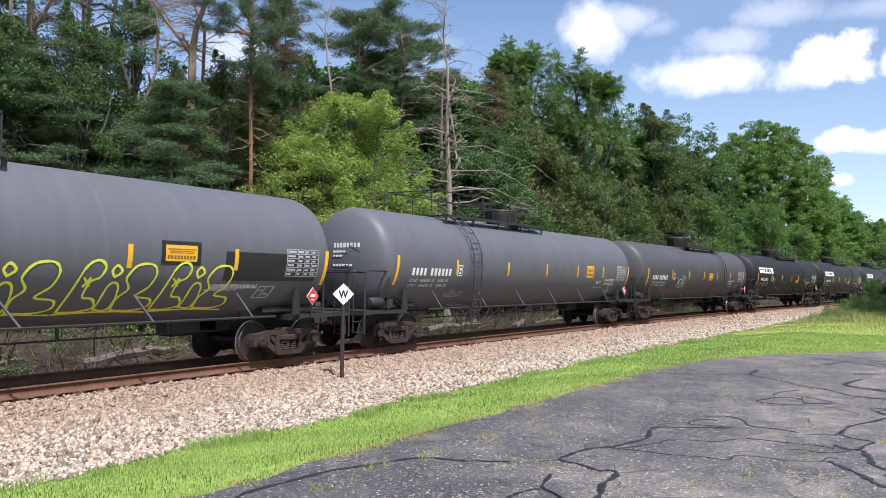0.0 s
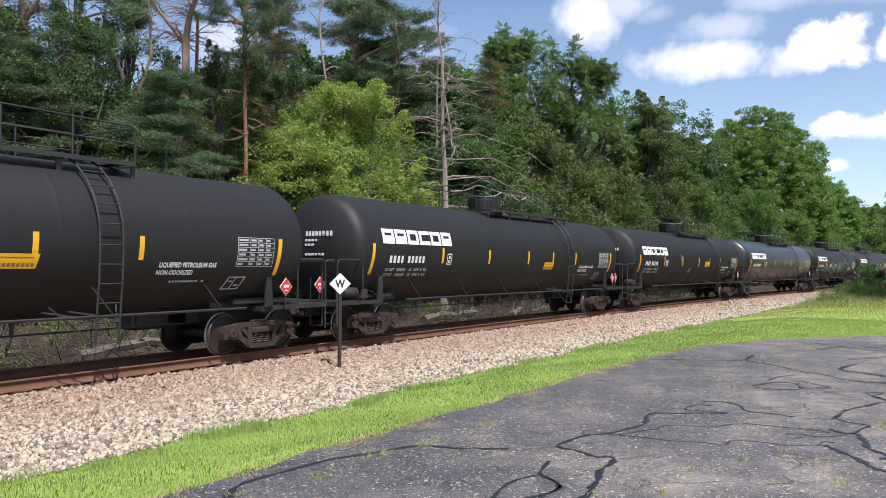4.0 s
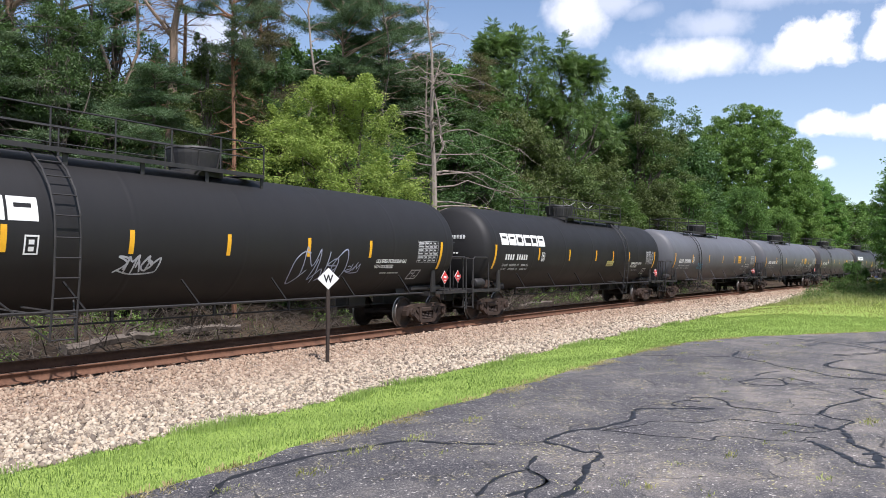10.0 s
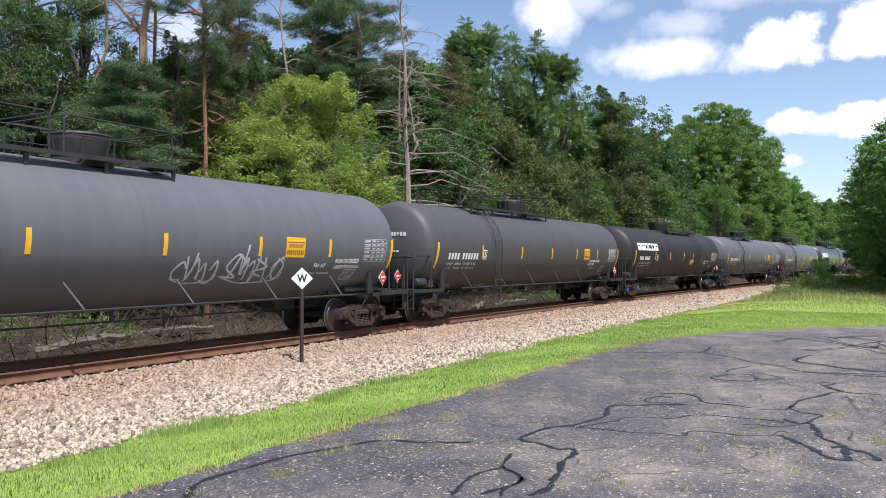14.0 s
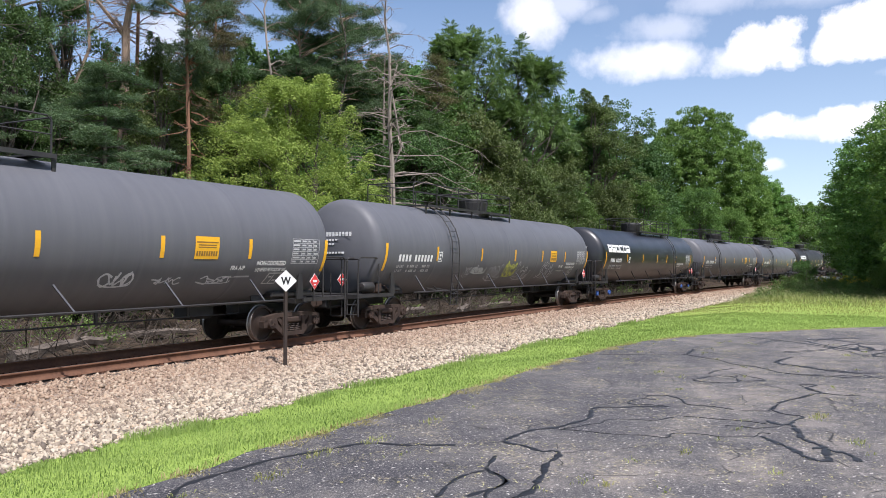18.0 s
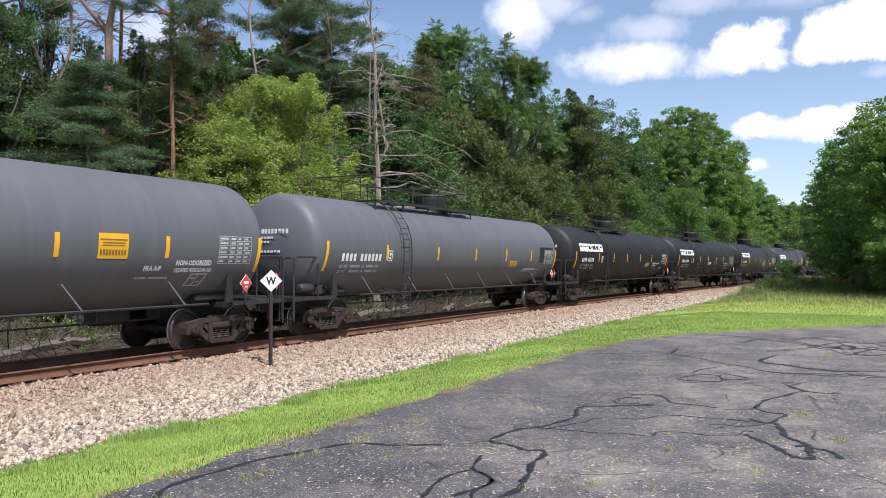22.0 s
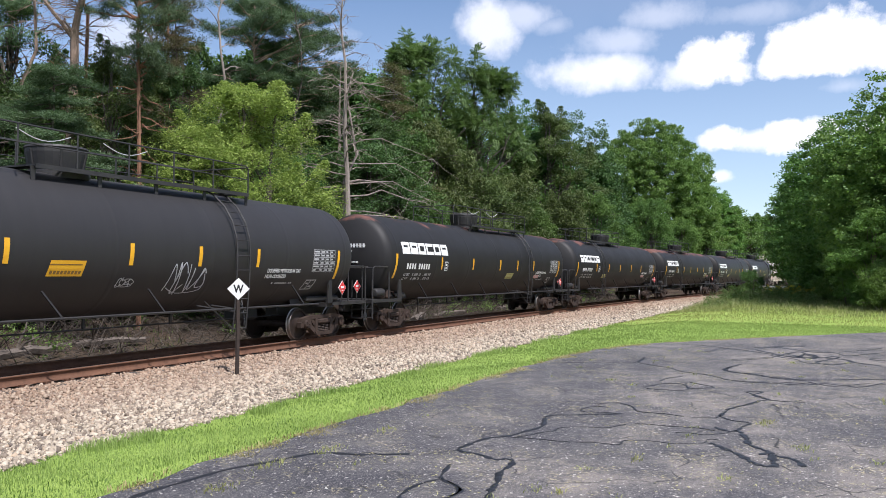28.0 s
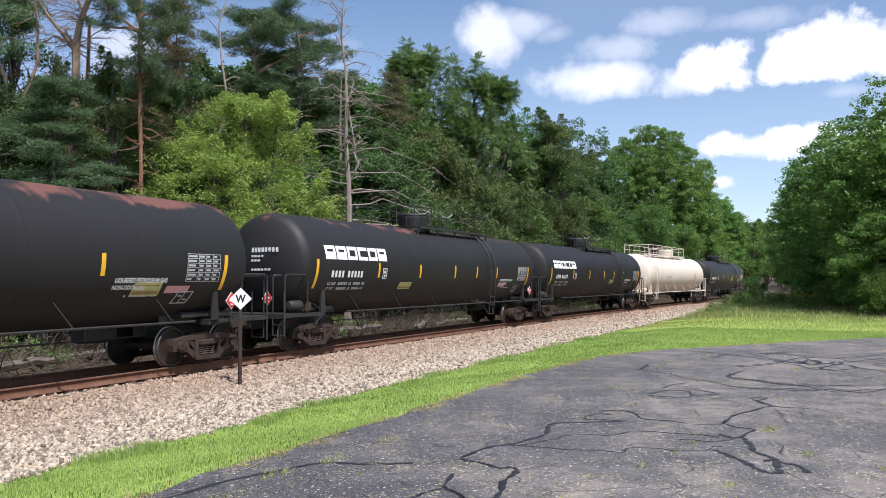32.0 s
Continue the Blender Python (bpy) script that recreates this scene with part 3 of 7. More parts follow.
def make_ground():
    """One sheet to the horizon, finer near the viewer."""
    def steps(lo, hi, fine_lo, fine_hi, fine):
        a = [fine_lo]
        while a[-1] < fine_hi:
            a.append(a[-1] + fine)
        g = fine
        while a[-1] < hi:
            g *= 1.22
            a.append(a[-1] + g)
        g, b = fine, [fine_lo]
        while b[-1] > lo:
            g *= 1.22
            b.append(b[-1] - g)
        return np.array(b[:0:-1] + a)
    xs, ys = steps(-900, 2500, -5, 110, 0.55), steps(-1500, 1800, -8, 32, 0.35)
    gx, gy = np.meshgrid(xs, ys, indexing="ij")
    gz = ground_soft(gx, gy)
    s, d = track_coords(gx, gy)
    verts = np.stack([gx, gy, gz], -1).reshape(-1, 3)
    n, m = gx.shape
    i = (np.arange(n - 1)[:, None] * m + np.arange(m - 1)).ravel()
    faces = np.stack([i, i + m, i + m + 1, i + 1], 1)
    me = array_mesh("ground", verts, faces, "ground", smooth=True)
    zone = np.zeros((n * m, 4), np.float32)
    d = d.ravel()
    s = s.ravel()
    edge = ballast_edge(s)
    zone[:, 0] = np.clip((d + 3.0) / 0.8, 0, 1) * np.clip((edge - d) / 0.5 + 0.5, 0, 1)
    zone[:, 1] = np.clip((d - edge) / 0.5 + 0.5, 0, 1) + 0.2 * np.clip((-d - 6.0) / 2, 0, 1)
    zone[:, 2] = 0.75 * np.clip((2.6 - np.abs(d)) / 1.6, 0, 1)
    zone[:, 3] = 1
    col = me.color_attributes.new("zone", "FLOAT_COLOR", "POINT")
    col.data.foreach_set("color", zone.ravel())
    tagged(new("ground", me), "uneven ground of pale ballast, turf and forest litter", "ground", kind="structure")


make_ground()


def make_lot():
    """The car park's slab: its far edge follows the track, then rounds away."""
    ss = np.linspace(-14, 34, 97)
    edge = [on_track(s, float(lot_edge(s)) + 0.05 * math.sin(3.1 * s) + 0.035 * math.sin(7.7 * s + 1), 0) for s in ss if lot_edge(s) < 40]
    g = Geo()
    top = [(p.x, p.y, LOT_Z) for p in edge]
    near = [(p.x, min(p.y, 0) - 45.0, LOT_Z) for p in edge]
    n = len(top)
    low = [(x, y + 0.05, LOT_Z - 0.16) for x, y, z in top]
    g.add(top + near + low, [(i, i + 1, n + i + 1, n + i)[::-1] for i in range(n - 1)] + [(i, i + 1, 2 * n + i + 1, 2 * n + i) for i in range(n - 1)])
    tagged(new("parking_lot", g.mesh("parking_lot", "asphalt")), "cracked grey asphalt car park with broken edges", "asphalt", kind="structure")


make_lot()


def make_track():
    prof = [(-0.075, -0.19), (-0.075, -0.176), (-0.012, -0.150), (-0.009, -0.045), (-0.036, -0.035), (-0.037, -0.008), (-0.028, 0.0),
            (0.028, 0.0), (0.037, -0.008), (0.036, -0.035), (0.009, -0.045), (0.012, -0.150), (0.075, -0.176), (0.075, -0.19)]
    for d0 in (0.7525, -0.7525):
        ss = np.arange(-60, 260.1, 2.0)
        verts, faces, slots = [], [], []
        k = len(prof)
        for s in ss:
            for u, z in prof:
                verts.append(on_track(s, d0 + u, z))
        for i in range(len(ss) - 1):
            for j in range(k - 1):
                faces.append((i * k + j, i * k + j + 1, (i + 1) * k + j + 1, (i + 1) * k + j))
                slots.append(1 if j == 6 else 0)
        me = array_mesh("rail", np.array([tuple(v) for v in verts]), np.array(faces), ["rail", "railhead"], slots)
        tagged(new("rail", me), "rust-brown steel rail with a worn running surface", "rail", "rails of the track", "structure")
    tie = Geo().box((0, 0, 0), (0.23, 2.59, 0.17), bevel=0.02).mesh("tie", "tie")
    plate = Geo()
    for y in (-0.7525, 0.7525):
        plate.box((0, y, 0.088), (0.19, 0.36, 0.02))
        for dx in (-0.06, 0.06):
            for dy in (-0.095, 0.095):
                plate.box((dx, y + dy, 0.105), (0.03, 0.03, 0.03))
    pm = plate.mesh("tie_plate", "rail")
    rng = random.Random(4)
    bed = tagged(new("sleepers"), "weathered wooden sleepers under the rails", "sleeper", kind="structure")
    for i in range(190):
        s = -12 + 0.5 * i
        m = track_pose(s, rng.uniform(-0.03, 0.03), -0.295) @ Matrix.Rotation(rng.uniform(-0.02, 0.02), 4, "Z")
        part("sleeper", tie, bed, at=m)
        part("tie_plate", pm, bed, "rusty steel tie plates", at=m)


make_track()

# ---- tank cars ----
CAR_LONG, TANK_Z, TANK_R = 20.5, 2.46, 1.50
AXLES = (-9.0, -7.22, 7.22, 9.0)
CACHE = {}


def kept(key, make):
    if key not in CACHE:
        CACHE[key] = make()
    return CACHE[key]


def shell(x, v, lift=0.0):
    """A place on the tank's near flank: v metres up the curve from its widest line."""
    a = v / TANK_R
    r = TANK_R + lift
    return (x, -r * math.cos(a), TANK_Z + r * math.sin(a))


def decal(g, x0, x1, v0, v1, lift=0.005, slant=0.0, slot=0):
    n = max(1, int(abs(v1 - v0) / 0.12))
    verts = []
    for i in range(n + 1):
        f = i / n
        v = v0 + (v1 - v0) * f
        verts += [shell(x0 + slant * f, v, lift), shell(x1 + slant * f, v, lift)]
    return g.add(verts, [(2 * i, 2 * i + 1, 2 * i + 3, 2 * i + 2) for i in range(n)], slot)


def tank_mesh(paint, small=False):
    half, straight = (9.5, 8.8) if not small else (9.2, 8.4)
    r, pr = TANK_R, []
    # dished head: a shallow cap and a rounded knuckle
    cap, turn = 2.9, 0.46
    knuckle = (r - cap * math.sin(turn)) / (1 - math.sin(turn))
    for i in range(9):
        a = turn * i / 8
        pr.append((cap * math.sin(a), -half + cap * (1 - math.cos(a))))
    for i in range(1, 8):
        a = turn + (math.pi / 2 - turn) * i / 7
        pr.append((r - knuckle * (1 - math.sin(a)), -half + cap * (1 - math.cos(turn)) + knuckle * (math.cos(turn) - math.cos(a))))
    pr[0] = (0.001, pr[0][1])
    seams = [-straight + 0.2 + (2 * straight - 0.4) * k / 6 for k in range(0, 7)]
    left = pr[:]
    mid = []
    for x in seams:
        lift = 0.0 if paint == "gloss" else 0.0015
        mid += [(r, x - 0.09), (r, x - 0.05), (r + lift, x - 0.04), (r + lift, x + 0.04), (r, x + 0.05), (r, x + 0.09)]
    right = [(q, -h) for q, h in reversed(pr)]
    prof = left + mid + right
    g = Geo().spin(prof, 56, "x", (0, 0, TANK_Z))
    return g.mesh("tank", paint, smooth=True)


def side_frame():
    """A cast truck side: two pedestal jaws, a triangular window each side of the spring opening."""
    g = Geo()
    y = Matrix.Translation((0, 0, 0))
    g.slab([(-1.12, 0.50), (-1.08, 0.63), (-0.62, 0.70), (0.62, 0.70), (1.08, 0.63), (1.12, 0.50), (0.90, 0.56), (0.55, 0.60), (-0.55, 0.60), (-0.90, 0.56)], 0.16, y)
    g.slab([(-0.40, 0.12), (-0.46, 0.22), (0.46, 0.22), (0.40, 0.12)], 0.22, y)
    for k in (-1, 1):
        g.slab([(k * 1.14, 0.52), (k * 1.14, 0.36), (k * 1.02, 0.36), (k * 0.98, 0.56)][::k], 0.16, y)
        g.slab([(k * 0.78, 0.56), (k * 0.80, 0.34), (k * 0.70, 0.34), (k * 0.40, 0.12), (k * 0.30, 0.20), (k * 0.62, 0.44), (k * 0.66, 0.60)][::k], 0.17, y)
        g.slab([(k * 0.44, 0.62), (k * 0.46, 0.22), (k * 0.33, 0.22), (k * 0.33, 0.62)][::k], 0.2, y)
        g.slab([(k * 0.70, 0.62), (k * 0.46, 0.40), (k * 0.42, 0.50), (k * 0.56, 0.62)][::k], 0.13, y)
    g.box((0, 0, 0.52), (0.62, 0.24, 0.14), bevel=0.03)
    return g.mesh("side_frame", "cast")


def spring_mesh():
    g = Geo()
    g.tube([(0.085 * math.cos(a), 0.085 * math.sin(a), 0.22 + 0.24 * a / 31.4) for a in np.arange(0, 31.5, 0.9)], 0.018, 3)
    return g.mesh("coil_spring", "cast")


def wheelset_mesh():
    """One axle with its two wheels, turning about y."""
    g = Geo()
    g.spin([(0.0, -1.0), (0.08, -1.0), (0.085, -0.7), (0.09, 0.7), (0.08, 1.0), (0.0, 1.0)], 12, "y", slot=0)
    for k in (-1, 1):
        prof = [(0.10, 0.62), (0.15, 0.64), (0.30, 0.70), (0.385, 0.735), (0.40, 0.69), (0.482, 0.685), (0.485, 0.712), (0.457, 0.725), (0.455, 0.80), (0.445, 0.815), (0.40, 0.815), (0.385, 0.775), (0.30, 0.75), (0.15, 0.80), (0.10, 0.82)]
        slots_from = len(g.f)
        g.spin([(r, k * h) for r, h in prof], 36, "y")
        for i in range(slots_from, len(g.f)):
            ring = (i - slots_from) // 36
            g.s[i] = 1 if 6 <= ring <= 8 else 0
    return g.mesh("wheelset", ["wheel", "tread"], smooth=True)


MAT["wheel"] = surface("rust_dusted_wheel", (0.016, 0.011, 0.009), (0.055, 0.036, 0.027), 3.0, 0.65, 0.3, 0.2, 0.003)


def bearing_mesh(paint):
    g = Geo().spin([(0.0, -0.02), (0.12, -0.02), (0.125, 0.0), (0.125, 0.10), (0.11, 0.12), (0.0, 0.12)], 14, "y")
    for k in range(3):
        a = k * 2.094
        g.box((0.07 * math.cos(a), -0.03, 0.07 * math.sin(a)), (0.035, 0.03, 0.035))
    return g.mesh("bearing_cap", paint)


def make_truck(car, x, caps):
    g = Geo().box((0, 0, 0.56), (0.42, 2.0, 0.22), bevel=0.04).box((0, 0, 0.72), (0.5, 0.5, 0.12), bevel=0.03)
    g.tube([(-0.5, -0.5, 0.30), (0.5, -0.5, 0.30)], 0.04).tube([(-0.5, 0.5, 0.30), (0.5, 0.5, 0.30)], 0.04)
    truck = part("truck", kept("truck", lambda: g.mesh("bolster", "cast")), car, "rust-brown cast steel freight truck", Matrix.Translation((x, 0, 0)))
    for y in (-1.0, 1.0):
        part("side_frame", kept("side_frame", side_frame), truck, at=Matrix.Translation((0, y, 0)))
        for dx in (-0.21, 0.0, 0.21):
            part("coil_spring", kept("springs", spring_mesh), truck, at=Matrix.Translation((dx, y, 0)))
        for dx in (-0.89, 0.89):
            part("bearing_cap", kept("cap" + caps, lambda: bearing_mesh(caps)), truck, at=Matrix.Translation((dx, y * 1.13, 0.457)) @ Matrix.Rotation(0 if y < 0 else math.pi, 4, "Z"))
    sets = []
    for dx in (-0.89, 0.89):
        w = part("wheelset", kept("wheelset", wheelset_mesh), truck, "steel wheels with polished treads", Matrix.Translation((dx, 0, 0.457)))
        sets.append(w)
    return sets


def make_end(car, k, cream):
    """Stub sill, platform, handrail, coupler and saddle at one end; k is -1 or 1."""
    paint = "white" if cream else "frame"
    m = Matrix.Rotation(0 if k < 0 else math.pi, 4, "Z")

    def sill():
        g = Geo().box((-8.5, 0, 0.86), (3.0, 0.42, 0.36), bevel=0.02).box((-9.7, 0, 0.78), (0.5, 0.5, 0.26), bevel=0.02)
        return g.mesh("draft_sill", "frame")

    def coupler():
        g = Geo().box((-10.0, 0, 0.82), (0.5, 0.14, 0.15), bevel=0.02).box((-10.24, 0.03, 0.82), (0.22, 0.26, 0.28), bevel=0.05)
        g.tube([(-9.9, 0.25, 0.8), (-10.05, 0.3, 0.5), (-10.2, 0.28, 0.42), (-10.35, 0.2, 0.5)], 0.03)
        return g.mesh("coupler", "cast")

    def platform():
        g = Geo().box((-9.55, 0, 1.055), (0.95, 2.7, 0.05)).box((-9.1, -1.36, 1.03), (1.9, 0.05, 0.10)).box((-9.1, 1.36, 1.03), (1.9, 0.05, 0.10))
        g.box((-10.02, 0, 1.02), (0.05, 2.7, 0.12)).box((-8.11, 0, 1.0), (0.3, 2.5, 0.12))
        return g.mesh("end_platform", paint)

    def rail():
        g = Geo()
        for y in (-1.38, 1.38):
            g.tube([(-8.98, y, 1.06), (-8.98, y, 2.0), (-9.0, y, 2.1), (-9.1, y, 2.15), (-9.9, y, 2.15), (-9.98, y, 2.1), (-10.0, y, 2.0), (-10.0, y, 0.45)], 0.024)
        g.tube([(-10.0, -1.38, 2.1), (-10.0, 1.38, 2.1)], 0.02)
        return g.mesh("end_handrail", paint)

    def post():
        g = Geo()
        for y in (0.0,):
            g.tube([(-10.03, y, 0.5), (-10.03, y, 2.05), (-9.95, y, 2.14), (-9.7, y, 2.14)], 0.022)
            g.tube([(-10.03, y - 0.38, 0.5), (-10.03, y - 0.38, 1.7)], 0.018)
            g.tube([(-10.03, y - 0.38, 0.5), (-10.03, y, 0.5)], 0.02).tube([(-10.03, y - 0.38, 0.78), (-10.03, y, 0.78)], 0.02)
        return g.mesh("sill_step", paint)

    def saddle():
        g = Geo()
        for y in (-1, 1):
            g.slab([(-0.13, 1.05), (0.13, 1.05), (0.07, 1.76), (-0.07, 1.76)], 0.05, Matrix.Translation((-8.11, y * 1.28, 0)))
            g.slab([(-0.9, 1.06), (1.3, 1.06), (1.3, 1.2), (0.5, 1.5), (-0.2, 1.5), (-0.9, 1.2)], 0.03, Matrix.Translation((-8.11, y * 1.06, 0)) @ Matrix.Rotation(y * 0.25, 4, "X"))
        g.box((-8.11, 0, 1.18), (1.7, 2.1, 0.14), bevel=0.03)
        return g.mesh("tank_saddle", paint if cream else "frame")

    for name, make in (("draft_sill", sill), ("coupler", coupler), ("end_platform", platform), ("end_handrail", rail), ("tank_saddle", saddle)):
        part(name, kept((name, cream), make), car, at=m)
    for y in (-1.0, 1.25):
        part("sill_step", kept(("sill_step", cream), post), car, at=m @ Matrix.Translation((0, y, 0)))


def text_mesh(words, size, slant=0.0, key=""):
    """Built-in font, laid flat in x and z from its lower left corner."""
    def make():
        cu = bpy.data.curves.new("lettering", "FONT")
        cu.body, cu.size, cu.shear = words, size, slant
        cu.resolution_u, cu.offset = 2, size * 0.035
        ob = bpy.data.objects.new("lettering", cu)
        scene.collection.objects.link(ob)
        me = bpy.data.meshes.new_from_object(ob.evaluated_get(bpy.context.evaluated_depsgraph_get()))
        co = [tuple(v.co) for v in me.vertices]
        fs = [tuple(p.vertices) for p in me.polygons]
        bpy.data.objects.remove(ob)
        bpy.data.curves.remove(cu)
        bpy.data.meshes.remove(me)
        return co, fs
    return kept(("text", words, size, slant), make)


def lettering(car, name, words, x, v, size, paint, wide=1.0):
    co, fs = text_mesh(words, size)
    g = Geo().add([shell(x + p[0] * wide, v + p[1], 0.005) for p in co], fs)
    part(name, g.mesh(name, paint), car, "white stencilled lettering")


def curve_through(pts, fine=5):
    """A smooth run of points through the given ones."""
    out = []
    for i in range(len(pts) - 1):
        p0, p1, p2, p3 = (Vector(pts[max(i - 1, 0)]), Vector(pts[i]), Vector(pts[i + 1]), Vector(pts[min(i + 2, len(pts) - 1)]))
        for k in range(fine):
            u = k / fine
            out.append(0.5 * ((2 * p1) + (p2 - p0) * u + (2 * p0 - 5 * p1 + 4 * p2 - p3) * u * u + (3 * p1 - p0 - 3 * p2 + p3) * u ** 3))
    return out + [Vector(pts[-1])]


def sprayed(g, pts, thick, lift, rng):
    """One sprayed stroke on the shell, its width wavering."""
    for i in range(len(pts) - 1):
        a, b = pts[i], pts[i + 1]
        d = (b - a).normalized() if (b - a).length > 1e-6 else Vector((1, 0))
        o = Vector((-d.y, d.x)) * thick * 0.5 * rng.uniform(0.75, 1.15)
        a, b = a - d * thick * 0.3, b + d * thick * 0.3
        g.add([shell(c.x, c.y, lift + 0.0006 * (i % 3)) for c in (a - o, b - o, b + o, a + o)], [(0, 1, 2, 3)])


STROKES = [[(0, 0.1), (0.1, 1), (0.5, 0.45), (0.9, 0.95), (1, 0)], [(1, 0.85), (0.4, 1), (0, 0.5), (0.3, 0), (1, 0.2)], [(0.1, 0), (0.15, 1), (0.9, 0.8), (0.2, 0.45), (1, 0)],
           [(0.9, 0.95), (0.1, 0.75), (0.85, 0.35), (0.5, 0), (0, 0.15)], [(0.5, 1), (0, 0.5), (0.5, 0), (1, 0.5), (0.5, 1), (0.2, 0.8)], [(0, 1), (0.4, 0.05), (1, 1.1)]]


def scrawl(car, x, v, w, h, paint, seed, loops=5, thick=0.035):
    """A scrawled spray-paint tag: a run of overlapping, leaning strokes and a swash beneath."""
    rng = random.Random(seed)
    g = Geo()
    n = max(3, loops)
    step = w / n
    for q in range(n):
        rise = rng.uniform(0.75, 1.1) * h
        fx, fy = rng.random() < 0.5, rng.random() < 0.5
        form_pts = [(1 - px if fx else px, 1 - py if fy else py) for px, py in rng.choice(STROKES)]
        pts = [(x + step * (q + 1.35 * px + rng.uniform(-0.3, 0.3)) + 0.15 * h * py, v + rise * (py + rng.uniform(-0.2, 0.2)) + 0.05 * h * math.sin(q)) for px, py in form_pts]
        sprayed(g, curve_through(pts), thick, 0.006 + 0.0008 * (q % 3), rng)
    if seed % 3:
        sprayed(g, curve_through([(x + 0.02 * w, v + 0.12 * h), (x + 0.4 * w, v - 0.12 * h), (x + w, v - 0.02 * h), (x + 1.1 * w, v + 0.3 * h)]), thick * 0.8, 0.006, rng)
    part("graffiti", g.mesh("graffiti", paint), car, "scrawled spray-paint tag")


def id_bars(car, x, v, w, h, digits, paint):
    """The car's number, as plain bars: four, a gap, then the rest."""
    g = Geo()
    step = w / (digits + 4.8)
    for i in range(digits + 4):
        a = x + step * (i + (0.8 if i > 3 else 0))
        decal(g, a, a + step * 0.6, v, v + h, 0.005)
    part("marking", g.mesh("marking", paint), car)


def ladder_mesh(paint):
    """Side ladder from the step up over the shoulder, about x = 0."""
    g = Geo()
    path = [(0, -1.52, 0.55), (0, -1.56, 1.0), (0, -1.62, 1.7)] + [shell(0, v, 0.14) for v in (-0.1, 0.3, 0.7, 1.1, 1.5, 1.75)]
    for dx in (-0.24, 0.24):
        g.tube([(p[0] + dx, p[1], p[2]) for p in path], 0.022, 5)
        g.tube([(dx, -1.52, 0.58), (dx + (-0.75 if dx < 0 else 0.1), -1.3, 1.25)], 0.018, 5)
        g.tube([(dx, -1.55, 1.0), (dx - 0.7, -1.0, 1.15)], 0.018, 5)
    return g.mesh("ladder", paint)


def rung_mesh(paint):
    return Geo().tube([(-0.24, 0, 0), (0.24, 0, 0)], 0.014, 5).mesh("rung", paint)


RUNGS = [(-1.52, 0.58), (-1.56, 0.95), (-1.59, 1.3), (-1.62, 1.65), (-1.64, 2.0)] + [shell(0, v, 0.14)[1:] for v in (-0.1, 0.25, 0.6, 0.95, 1.3, 1.6)]


def platform_mesh(x0, x1, paint):
    g = Geo()
    top = TANK_Z + TANK_R
    for y in (-0.78, 0.78):
        g.box(((x0 + x1) / 2, y, top + 0.02), (x1 - x0, 0.34, 0.035))
        g.box(((x0 + x1) / 2, y * 1.2, top + 0.0), (x1 - x0, 0.03, 0.09))
    for x in (x0 + 0.15, x1 - 0.15):
        g.box((x, 0, top + 0.02), (0.3, 1.3, 0.035))
    n = max(3, int((x1 - x0) / 1.5))
    for i in range(n + 1):
        x = x0 + (x1 - x0) * i / n
        for y in (-0.86, 0.86):
            g.slab([(-0.03, top - 0.42), (0.03, top - 0.42), (0.06, top), (-0.06, top)], 0.02, Matrix.Translation((x, y, 0)))
    return g.mesh("top_platform", paint)


def railing_mesh(a, b, paint):
    """One bay of pipe railing round the top platform, welded into one piece."""
    g = Geo()
    top = TANK_Z + TANK_R
    mains = []
    for y in (-0.92, 0.92):
        main = len(g.v)
        mains.append(main)
        g.tube([(a, y, top), (a, y, top + 0.66), (a + 0.1, y, top + 0.75), (b - 0.1, y, top + 0.75), (b, y, top + 0.66), (b, y, top)], 0.02, 5)
        foot = len(g.v)
        g.tube([(a, y, top + 0.4), (b, y, top + 0.4)], 0.014, 5)
        g.f.append((foot, foot + 1, main + 5))
        n = max(1, int((b - a) / 1.3))
        for i in range(1, n):
            x = a + (b - a) * i / n
            foot = len(g.v)
            g.tube([(x, y, top), (x, y, top + 0.75)], 0.018, 5)
            g.f.append((foot + 5, foot + 6, main + 15))
    for x, ring in ((a, 1), (b, 4)):
        foot = len(g.v)
        g.tube([(x, -0.92, top + 0.72), (x, 0.92, top + 0.72)], 0.018, 5)
        g.f += [(foot, foot + 1, mains[0] + 5 * ring), (foot + 5, foot + 6, mains[1] + 5 * ring)]
    g.s = [0] * len(g.f)
    return g.mesh("platform_railing", paint)


def dome_mesh(paint):
    top = TANK_Z + TANK_R
    g = Geo().spin([(0.66, top - 0.12), (0.66, top + 0.02), (0.50, top + 0.05), (0.50, top + 0.10)], 24)
    g.spin([(0.50, top + 0.08), (0.54, top + 0.10), (0.60, top + 0.42), (0.60, top + 0.50), (0.57, top + 0.53)], 24)
    return g.mesh("manway_housing", paint)


def rib_mesh(paint):
    return Geo().box((0.57, 0, TANK_Z + TANK_R + 0.28), (0.05, 0.05, 0.4), ry=0.18, bevel=0.01).mesh("rib", paint)


def chain_mesh(x0, x1):
    """A pale safety chain that hangs slack between the railing posts."""
    n = 9
    pts = [(x0 + (x1 - x0) * k / n, -0.9, TANK_Z + TANK_R + 0.66 - 0.16 * math.sin(math.pi * k / n)) for k in range(n + 1)]
    return Geo().tube(pts, 0.011, 4).mesh("safety_chain", "greypaint")


def lid_mesh(paint):
    top = TANK_Z + TANK_R
    return Geo().spin([(0.60, top + 0.50), (0.62, top + 0.52), (0.60, top + 0.56), (0.3, top + 0.60), (0.001, top + 0.61)], 24).mesh("lid", paint)


